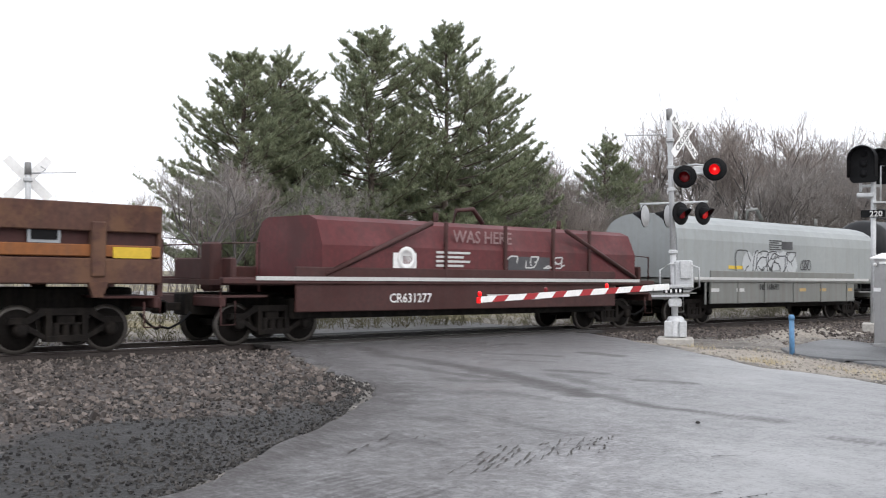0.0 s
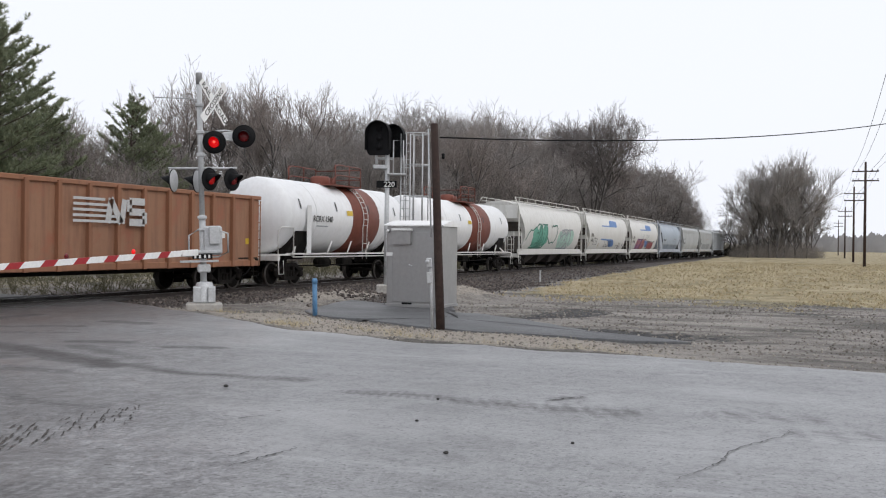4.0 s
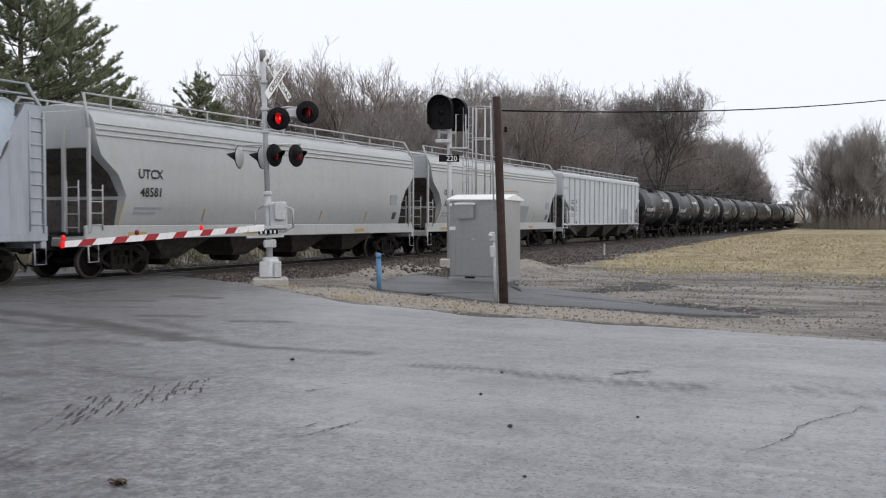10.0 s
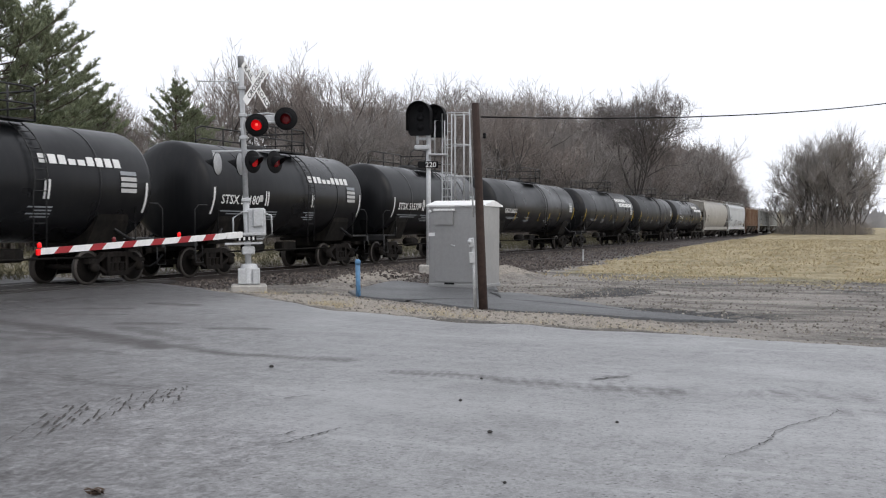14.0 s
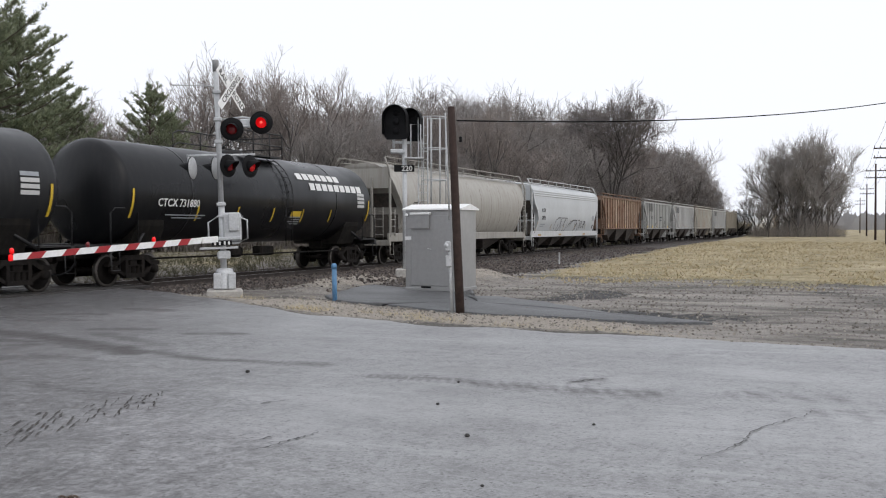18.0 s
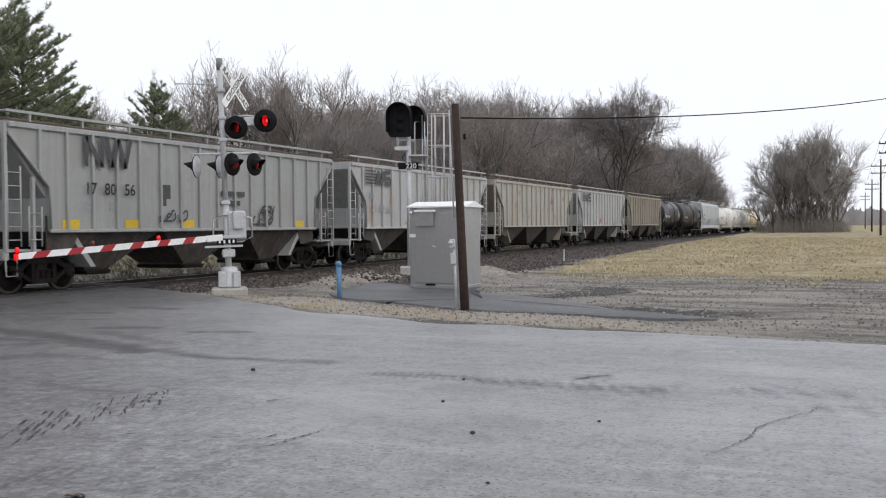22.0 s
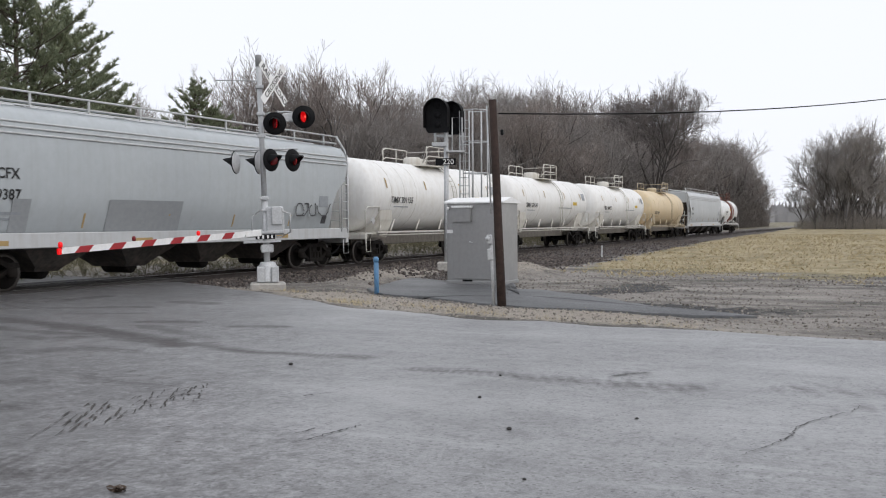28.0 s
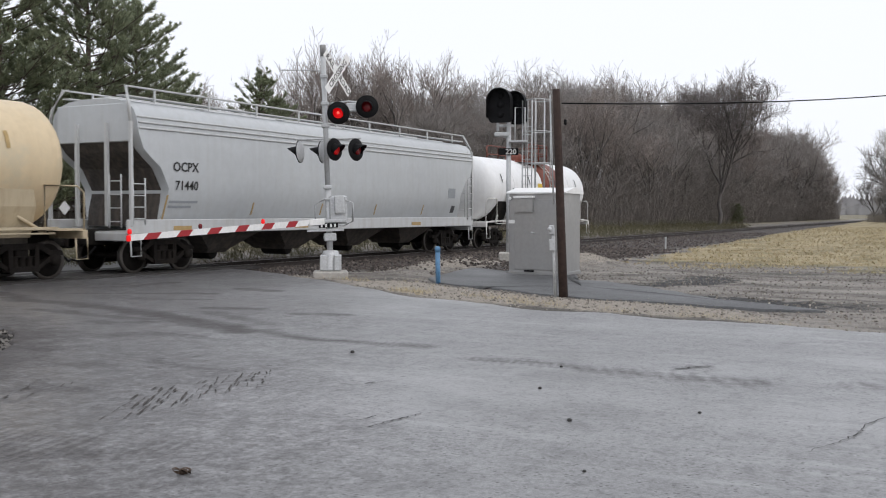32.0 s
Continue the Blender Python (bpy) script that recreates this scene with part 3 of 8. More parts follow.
def build_track():
    prof = [(-0.075, 0.0), (0.075, 0.0), (0.07, 0.015), (0.012, 0.03), (0.012, 0.125), (0.036, 0.135), (0.036, 0.165), (0.028, 0.172), (-0.028, 0.172), (-0.036, 0.165), (-0.036, 0.135), (-0.012, 0.125), (-0.012, 0.03), (-0.07, 0.015)]
    track = thing("railway_track", "single railway track with rusty rails on wooden ties in ballast", "railway track", kind="structure")
    for side in (-0.755, 0.755):
        s = Shape()
        s.prism([(a, b) for a, b in prof], -80, 620, Matrix.Translation((0, TRACK_Y + side, RAIL_Z - 0.172)) @ Matrix.Rotation(-math.pi / 2, 4, "Z"))
        rail = part("rail", s, STEEL, track, "rusty steel rail")
        h = Shape().box((270, TRACK_Y + side, RAIL_Z + 0.0015), (700, 0.052, 0.003))
        part("rail_head", h, WORN, rail, "bright worn rail head")
    tie = Shape().box((0, 0, 0), (0.23, 2.6, 0.17), b=0.012).mesh("tie", TIE)
    rng = random.Random(5)
    far = Shape()
    x = -12.0
    while x < 420:
        if x < 110:
            if not on_line(ROAD_LEFT, TRACK_Y) < x < on_line(ROAD_RIGHT, TRACK_Y):
                part("tie", tie, None, track, m=pose(x, TRACK_Y + rng.uniform(-0.04, 0.04), RAIL_Z - 0.172 - 0.085, 0, 0, rng.uniform(-1, 1)))
        else:
            far.box((x, TRACK_Y, RAIL_Z - 0.257), (0.23, 2.6, 0.17))
        x += 0.53
    part("tie_row", far, TIE, track, kind="stuff")


build_track()


def crossing_panels():
    """Timber planks beside and between the rails where the road goes over, their colour darkened for the train's shade.
    """
    deck = thing("crossing_planks", "timber planks between the rails of the crossing, darkened for the shade under the train", "crossing deck", kind="structure")
    # near-black colour that stands in for the shade under the train
    wood = mat("shade_dark_planks", (0.035, 0.031, 0.029), 0.8, 0, 14, 0.4, bump=0.01)
    for y in (-1.42, -1.14, -0.93, -0.5, -0.17, 0.17, 0.5, 0.93, 1.14, 1.42):
        me = Shape().box((0, 0, 0), (2.9, 0.24 if abs(y) > 0.9 else 0.3, 0.09), b=0.01).mesh("plank", wood)
        for k in range(4):
            part("plank", me, None, deck, "", pose(13.4 + 2.93 * k, TRACK_Y + y, RAIL_Z - 0.045, 0, 0, 0.1 * ((k * 7) % 3 - 1)))


crossing_panels()


def stone_mat(name, lo, hi):
    """Stones whose colour differs from one to the next."""
    m = bpy.data.materials.new(name)
    m.use_nodes = True
    nt = m.node_tree
    geo = nt.nodes.new("ShaderNodeNewGeometry")
    c = mixed(nt, geo.outputs["Random Per Island"], lo, hi)
    c = mixed(nt, ramp(nt, noise_tex(nt, stretched(nt, 1, 1, 1, False), 30, 4), 0.4, 0.7, 0, 0.5), c, tuple(k * 0.6 for k in lo))
    b = nt.nodes["Principled BSDF"]
    nt.links.new(c, b.inputs["Base Color"])
    b.inputs["Roughness"].default_value = 0.9
    return m


PEBBLE = stone_mat("ballast_stone", (0.032, 0.027, 0.025), (0.21, 0.175, 0.155))
GRAVEL = stone_mat("pale_gravel_stone", (0.16, 0.14, 0.12), (0.47, 0.43, 0.375))
GRIT = stone_mat("dark_grit_stone", (0.015, 0.014, 0.014), (0.085, 0.078, 0.072))


def stone_field(name, label, spots, material, seed):
    """Loose stones, uneven six-faced lumps, strewn where spots() says."""
    rng = random.Random(seed)
    s = Shape()
    base = [(i, j, k) for k in (-1, 1) for j in (-1, 1) for i in (-1, 1)]
    quads = [(0, 2, 3, 1), (4, 5, 7, 6), (0, 1, 5, 4), (2, 6, 7, 3), (0, 4, 6, 2), (1, 3, 7, 5)]
    for x, y, r in spots(rng):
        z = ground_at(x, y)[0] + r * 0.3
        turn = Euler((rng.uniform(-0.6, 0.6), rng.uniform(-0.6, 0.6), rng.uniform(0, 6.28))).to_matrix()
        k = [r * rng.uniform(0.45, 0.85) for _ in range(3)]
        s.add([turn @ Vector(tuple(p[i] * k[i] * rng.uniform(0.55, 1.1) for i in range(3))) + Vector((x, y, z)) for p in base], quads)
    tagged(new(name, s.mesh(name, material)), label, "gravel", kind="stuff")


def ballast_spots(rng):
    n = 0
    while n < 24000:
        x = rng.uniform(3, 48) if rng.random() < 0.8 else rng.uniform(48, 90)
        y = rng.uniform(11, 24)
        inside = min(x - on_line(ROAD_LEFT, y), on_line(ROAD_RIGHT, y) - x)
        share = ground_at(x, y)
        if inside < -0.1 and share[2] * (1 - 0.85 * share[4]) > rng.random():
            n += 1
            yield x, y, rng.uniform(0.025, 0.055) * (1.5 if rng.random() < 0.12 else 1)


def gravel_spots(rng):
    n = 0
    while n < 5500:
        x, y = rng.uniform(2, 34), rng.uniform(-3, 17)
        inside = min(x - on_line(ROAD_LEFT, y), on_line(ROAD_RIGHT, y) - x)
        keep = ground_at(x, y)[3] + (0.35 if inside < 0 else 0.01) if x > 12 else 0.0
        if inside < 0.5 and keep > rng.random():
            n += 1
            yield x, y, rng.uniform(0.01, 0.032)


stone_field("ballast_stones", "dark grey and brown crushed ballast stones", ballast_spots, PEBBLE, 11)
def clod_spots(rng):
    n = 0
    while n < 3000:
        x, y = 16 + 19 * rng.random(), rng.uniform(-7, 13)
        if x > on_line(ROAD_RIGHT, y) + 2.6 and wob(x, y, 0.35, 21.0) + 0.35 > rng.random():
            n += 1
            yield x, y, rng.uniform(0.012, 0.034)


def grit_spots(rng):
    n = 0
    while n < 7000:
        x, y = rng.uniform(-1, 13), rng.uniform(4, 14)
        off = on_line(ROAD_LEFT, y) - x
        if -0.9 < off < 7 and math.exp(-abs(off) * 0.35) * (0.6 + wob(x, y, 0.5, 31.0)) > rng.random() * (1.0 if off > 0 else 2.2):
            n += 1
            yield x, y, rng.uniform(0.008, 0.03)


stone_field("shoulder_grit", "dark grit and loose asphalt crumbs on the road's shoulder", grit_spots, GRIT, 14)
stone_field("dirt_clods", "dark clods and stones on the bare dirt lane", clod_spots, stone_mat("dirt_clod", (0.12, 0.107, 0.096), (0.27, 0.24, 0.212)), 13)
stone_field("gravel_stones", "pale tan gravel strewn along the road edge", gravel_spots, GRAVEL, 12)

# ---- the crossing's signals, hut, pole ----
GALV = mat("galvanised_steel", (0.54, 0.55, 0.56), 0.5, 0.2, 20, 0.16, streak=0.25, dirt=(0.25, 0.24, 0.22))
ALU = mat("brushed_aluminium_hut", (0.405, 0.403, 0.4), 0.45, 0.8, 9, 0.07, streak=0.2, dirt=(0.3, 0.29, 0.27))
BLACK = mat("black_paint", (0.007, 0.007, 0.008), 0.7, 0, 20, 0.3, spec=0.2)
WHITE = mat("white_sheeting", (0.84, 0.84, 0.83), 0.5, 0, 16, 0.08, streak=0.15, dirt=(0.4, 0.38, 0.34))
RED = mat("red_sheeting", (0.36, 0.016, 0.022), 0.45, 0, 16, 0.15)
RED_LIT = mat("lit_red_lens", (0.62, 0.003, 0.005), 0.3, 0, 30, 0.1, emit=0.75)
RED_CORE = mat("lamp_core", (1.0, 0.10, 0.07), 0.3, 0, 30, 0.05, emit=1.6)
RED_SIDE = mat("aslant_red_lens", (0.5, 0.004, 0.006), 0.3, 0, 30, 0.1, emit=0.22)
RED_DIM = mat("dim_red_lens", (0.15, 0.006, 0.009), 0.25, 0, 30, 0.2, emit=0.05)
CONCRETE = mat("concrete", (0.42, 0.40, 0.37), 0.9, 0, 14, 0.2, bump=0.006)
BLUE = mat("blue_paint", (0.10, 0.24, 0.42), 0.6, 0, 14, 0.25, streak=0.3, dirt=(0.2, 0.18, 0.15))
POLE = mat("weathered_pole_wood", (0.05, 0.03, 0.024), 0.9, 0, 10, 0.4, streak=0.5, dirt=(0.024, 0.016, 0.013), bump=0.012)
GLASSY = mat("dark_lens", (0.02, 0.02, 0.022), 0.12, 0, 20, 0.2)
LETTER_BLACK = mat("black_lettering", (0.02, 0.02, 0.02), 0.6, 0, 20, 0.2)
LETTER_WHITE = mat("white_lettering", (0.75, 0.75, 0.74), 0.6, 0, 20, 0.1)

RING = Matrix.Rotation(math.pi / 2, 4, "X")  # turns a lathe's axis from z to -y


# the lamps of a pair take turns; each has an added roundel that turns its glowing face to the front or away, in place
# of switching its light
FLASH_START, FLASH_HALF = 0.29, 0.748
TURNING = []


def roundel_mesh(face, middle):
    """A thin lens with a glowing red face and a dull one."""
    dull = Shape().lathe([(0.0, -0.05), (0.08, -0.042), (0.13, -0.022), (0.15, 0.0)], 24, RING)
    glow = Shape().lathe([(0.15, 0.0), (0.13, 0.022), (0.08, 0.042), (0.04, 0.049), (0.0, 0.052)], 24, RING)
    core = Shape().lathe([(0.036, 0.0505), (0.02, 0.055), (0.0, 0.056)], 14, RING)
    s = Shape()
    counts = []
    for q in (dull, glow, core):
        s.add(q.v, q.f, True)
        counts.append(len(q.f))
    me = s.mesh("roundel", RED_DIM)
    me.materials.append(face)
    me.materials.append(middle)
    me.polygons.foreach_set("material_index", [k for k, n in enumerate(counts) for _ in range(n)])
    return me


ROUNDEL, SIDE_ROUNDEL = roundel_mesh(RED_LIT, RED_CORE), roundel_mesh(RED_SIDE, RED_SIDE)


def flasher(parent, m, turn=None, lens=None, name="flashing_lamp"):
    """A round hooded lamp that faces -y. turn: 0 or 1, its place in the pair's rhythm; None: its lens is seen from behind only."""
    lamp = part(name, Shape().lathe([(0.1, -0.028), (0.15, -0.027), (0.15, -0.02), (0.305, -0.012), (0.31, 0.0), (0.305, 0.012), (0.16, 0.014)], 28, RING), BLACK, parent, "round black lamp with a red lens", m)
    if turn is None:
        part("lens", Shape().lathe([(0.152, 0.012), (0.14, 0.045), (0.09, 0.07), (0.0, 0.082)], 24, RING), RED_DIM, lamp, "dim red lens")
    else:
        TURNING.append((part("roundel", lens or ROUNDEL, None, lamp, "red lens disc with one glowing face, added to flash the lamp by turning", pose(0, -0.05, 0)), turn))
    h = Shape()
    rows = []
    for i in range(15):
        a = math.pi * (-0.18 + 1.36 * i / 14)
        deep = 0.08 + 0.27 * (max(math.sin(a), -0.3) + 0.3) / 1.3
        rows.append([(0.165 * math.cos(a), -0.01, 0.165 * math.sin(a)), (0.145 * math.cos(a), -0.01 - deep, 0.145 * math.sin(a) - 0.035)])
    for a, b in zip(rows, rows[1:]):
        h.add([a[0], a[1], b[1], b[0]], [(0, 1, 2, 3)], True)
        h.add([tuple(k * 0.96 if i != 1 else k for i, k in enumerate(p)) for p in (b[0], b[1], a[1], a[0])], [(0, 1, 2, 3)], True)
    part("hood", h, BLACK, lamp, "black visor")
    part("back_plate", Shape().lathe([(0.12, -0.03), (0.295, -0.018), (0.3, -0.012)], 24, RING), GALV, lamp, "pale back plate")
    return lamp


def crossbuck(parent, m):
    """Two white boards crossed at right angles, facing -y."""
    for sign, text in ((1, "CROSSING"), (-1, "RAILROAD")):
        mm = m @ Matrix.Translation((0, -0.012 * (sign > 0), 0)) @ Matrix.Rotation(-sign * math.pi / 4, 4, "Y")
        board = part("crossbuck_board", Shape().box((0, 0, 0), (1.45, 0.008, 0.24), b=0.003), WHITE, parent, "white reflective crossbuck board", mm)
        for k, half in ((0.0, text),) if sign > 0 else ((-0.42, text[:4]), (0.42, text[4:])):
            part("lettering", lettering(half, 0.22, LETTER_BLACK), None, board, "black letters " + half, pose(k, -0.0065, -0.005, 90, 0, 0))


def crossing_signal(m, lean, group, arm, drop=0.0, yaw=52):
    post = thing("crossing_signal", "galvanised railroad crossing mast with crossbuck, red lamps" + (" and lowered gate arm" if arm else ""), "crossing signal", m, group)
    L = Matrix.Rotation(radians(lean), 4, "Y")
    z0 = -0.16
    D = L @ Matrix.Translation((0, 0, -drop))
    short = 0.0 if arm else 0.42
    s = Shape().box((0, 0, z0 + 0.1), (0.95, 0.95, 0.22), b=0.04)
    part("foundation", s, CONCRETE, post, "pale concrete foundation")
    b = Shape().lathe([(0.27, 0.06), (0.27, 0.12), (0.24, 0.14), (0.24, 0.5), (0.2, 0.6), (0.11, 0.62)], 8)
    for a in range(4):
        b.box((0.27 * math.cos(a * math.pi / 2 + 0.78), 0.27 * math.sin(a * math.pi / 2 + 0.78), 0.28), (0.2, 0.2, 0.42), b=0.02)
    part("junction_base", b, GALV, post, "cast junction box base")
    part("mast", Shape().tube([(0, 0, 0.5), (0, 0, 2.4)], 0.085, 16).tube([(0, 0, 2.4), (0, 0, 6.2 - drop - short)], 0.072, 16), GALV, post, "round grey steel mast", L)
    part("mast_cap", Shape().lathe([(0.084, 5.9), (0.084, 6.2), (0.08, 6.21), (0, 6.212)], 16), mat("dull_grey_cap", (0.3, 0.3, 0.3), 0.6, 0.3, 20, 0.15), post, "", D @ Matrix.Translation((0, 0, -short)))
    for z, r in ((0.98, 0.15), (2.34, 0.11), (4.62 - drop, 0.1), (5.35 - drop, 0.1), (4.02 - drop, 0.1)):
        part("clamp", Shape().box((0, 0, z), (r * 2.2, r * 2.2, 0.1), b=0.02), GALV, post, "", L)
    part("bell_box", Shape().box((0.02, -0.1, 0.98), (0.34, 0.26, 0.22), b=0.03), GALV, post, "", L)
    # bare wire bracket at the top
    part("bracket", Shape().tube([(0.05, 0, 5.5), (-0.3, 0, 5.53), (-0.42, 0, 5.62), (-0.3, 0, 5.7)], 0.02, 6).tube([(0, 0, 5.52), (-1.15, 0.1, 5.56)], 0.018, 6), GALV, post, "thin steel bracket", D)
    crossbuck(post, D @ pose(0.37 if arm else 0.0, -0.26, 5.4, 0, 0, yaw))
    # upper pair of lamps on a crossarm
    part("crossarm", Shape().tube([(0, -0.02, 4.42), (1.15, -0.02, 4.42)], 0.035, 8).box((0.72, 0.06, 4.52), (0.3, 0.2, 0.22), b=0.03).tube([(0.1, 0, 4.62), (0.66, 0.02, 4.68), (1.1, 0, 4.6)], 0.025, 6), GALV, post, "steel lamp crossarm", D)
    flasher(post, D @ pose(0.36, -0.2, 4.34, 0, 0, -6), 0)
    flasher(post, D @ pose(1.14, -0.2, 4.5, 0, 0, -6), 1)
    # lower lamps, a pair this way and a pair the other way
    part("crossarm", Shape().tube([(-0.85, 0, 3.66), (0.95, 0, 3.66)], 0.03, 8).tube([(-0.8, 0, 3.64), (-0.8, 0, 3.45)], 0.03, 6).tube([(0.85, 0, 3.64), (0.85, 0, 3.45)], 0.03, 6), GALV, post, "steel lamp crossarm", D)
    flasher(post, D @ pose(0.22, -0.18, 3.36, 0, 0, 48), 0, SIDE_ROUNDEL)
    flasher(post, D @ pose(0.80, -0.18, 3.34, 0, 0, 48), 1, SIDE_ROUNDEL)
    flasher(post, D @ pose(-0.72, 0.12, 3.34, 0, 0, 250))
    flasher(post, D @ pose(-0.12, 0.16, 3.32, 0, 0, 250))
    if arm:
        part("gate_mechanism", Shape().box((0.26, 0.16, 1.72), (0.5, 0.62, 0.78), b=0.05), GALV, post, "galvanised gate motor box", L)
        part("motor_cover", Shape().box((0.30, -0.2, 1.86), (0.28, 0.12, 0.5), b=0.03), GALV, post, "", L)
        part("counterweight_frame", Shape().tube([(-0.36, -0.12, 1.42), (-0.36, -0.12, 1.86), (-0.1, -0.12, 2.02), (0.4, -0.12, 2.0), (0.66, -0.12, 1.9), (0.66, -0.12, 1.4), (0.4, -0.12, 1.28), (-0.5, -0.12, 1.32)], 0.028, 6), GALV, post, "bent steel counterweight frame", L)
        part("pivot_plate", Shape().box((-0.1, -0.2, 1.42), (1.15, 0.1, 0.08), b=0.01).box((-0.1, -0.2, 1.17), (1.0, 0.1, 0.06), b=0.01), GALV, post, "", L)
        part("number_plate", Shape().box((-0.02, -0.27, 1.3), (0.52, 0.01, 0.13)), BLACK, post, "dark number plate with plain bars", L)
        for x in (-0.2, -0.08, 0.05, 0.16):
            part("number_bar", Shape().box((x, -0.277, 1.3), (0.05, 0.006, 0.09)), LETTER_WHITE, post, "", L)
    return post


def gate_arm(parent, p0, p1):
    """A tapered arm of red and white stripes from p0 to p1, with three small red lamps."""
    p0, p1 = Vector(p0), Vector(p1)
    d = p1 - p0
    length = d.length
    rot = d.to_track_quat("X", "Z").to_matrix().to_4x4()
    base = Matrix.Translation(p0) @ rot
    arm = part("gate_arm", Shape().box((length * 0.04, 0, 0), (length * 0.1, 0.05, 0.16), b=0.01), WHITE, parent, "lowered arm with red and white stripes", base)
    n, a = 13, 0.09
    for i in range(n):
        k0, k1 = a + (1 - a) * i / n, a + (1 - a) * (i + 1) / n
        h0, h1 = 0.075 - 0.012 * k0, 0.075 - 0.012 * k1
        sl = -0.075
        cut = 0.045 / length * (1 if i % 2 else -1)
        k0, k1 = k0 + (cut if i else 0), (k1 - cut if i < n - 1 else 0.985)
        s = Shape()
        s.prism([(k0 * length - sl, -h0), (k1 * length - sl, -h1), (k1 * length + sl, h1), (k0 * length + sl, h0)], -0.02, 0.02)
        part("stripe", s, RED if i % 2 else WHITE, arm)
    for k, lit in ((0.985, True), (0.68, False), (0.36, True)):
        part("arm_lamp", Shape().lathe([(0.03, 0.0), (0.045, 0.02), (0.045, 0.08), (0.025, 0.11), (0, 0.115)], 12, Matrix.Translation((k * length, 0, 0.07))), RED_LIT if lit else RED_DIM, arm, "small red arm lamp")
    part("arm_lamp", Shape().box((0.99 * length, 0, -0.01), (0.1, 0.06, 0.13), b=0.015), RED_LIT, arm, "small red arm lamp")


near_signal = crossing_signal(pose(22.4, 15.6, 0.0, 0, 0, -55), -1.9, "crossing masts", True)
gate_arm(near_signal, near_signal.matrix_basis.inverted() @ Vector((21.45, 15.2, 1.41)), near_signal.matrix_basis.inverted() @ Vector((14.6, 15.2, 1.13)))
crossing_signal(pose(8.9, 25.6, 0.0, 0, 0, -19 + 180), 1.0, "crossing masts", False, 1.42, 0)


def relay_hut():
    """A metal signal cabinet, square to the track; its door faces along it."""
    hut = thing("relay_hut", "brushed aluminium railway relay hut on a black paved pad", "equipment hut", pose(26.53, 10.99, -0.1, 0, 0, -90))
    w, d, h = 1.70, 1.25, 2.28
    part("body", Shape().box((0, 0, h / 2 + 0.04), (w, d, h), b=0.02), ALU, hut, "dull aluminium cabinet body")
    roof = Shape()
    ridge = [(-d / 2 - 0.08, h + 0.02), (d / 2 + 0.08, h + 0.02), (d / 2 + 0.08, h + 0.06), (0, h + 0.2), (-d / 2 - 0.08, h + 0.06)]
    roof.prism(ridge, -w / 2 - 0.07, w / 2 + 0.07, Matrix.Rotation(-math.pi / 2, 4, "Z"))
    part("roof", roof, WHITE, hut, "low pitched pale metal roof")
    part("base_skirt", Shape().box((0, 0, 0.04), (w + 0.05, d + 0.05, 0.1), b=0.01), ALU, hut)
    door = part("door", Shape().box((0.02, -d / 2 - 0.012, 1.14), (1.36, 0.024, 2.0), b=0.008), ALU, hut, "plain aluminium door")
    part("door_handle", Shape().tube([(-0.12, -d / 2 - 0.03, 1.2), (-0.12, -d / 2 - 0.08, 1.2), (-0.02, -d / 2 - 0.08, 1.18)], 0.018, 6), GALV, door, "small steel handle")
    for z in (0.45, 1.2, 1.95):
        part("door_hinge", Shape().tube([(0.71, -d / 2 - 0.03, z - 0.07), (0.71, -d / 2 - 0.03, z + 0.07)], 0.018, 6), GALV, door)
    vent = part("vent_hood", Shape().prism([(-0.28, 0), (0.28, 0), (0.28, 0.4), (-0.28, 0.4)], -0.14, 0.0, Matrix.Translation((-0.34, -d / 2, 1.78))), ALU, hut, "boxed vent hood")
    part("vent_hood_top", Shape().box((-0.34, -d / 2 - 0.08, 2.2), (0.6, 0.2, 0.06), b=0.008), WHITE, vent, "white vent cap")
    part("label_plate", Shape().box((-0.74, -d / 2 - 0.004, 1.5), (0.24, 0.008, 0.1)), WHITE, hut, "small pale plate")
    for x in (-w / 2 + 0.05, w / 2 - 0.05):
        part("lifting_ring", Shape().lathe([(0.02, -0.01), (0.055, 0.0), (0.02, 0.01)], 10, Matrix.Translation((x, -d / 2 - 0.05, 2.16)) @ RING), WHITE, hut, "bright lifting ring")
    part("vent_slot", Shape().box((-0.2, -d / 2 - 0.03, 0.1), (0.3, 0.02, 0.05)), BLACK, hut)
    return hut


relay_hut()

LADDER = GALV


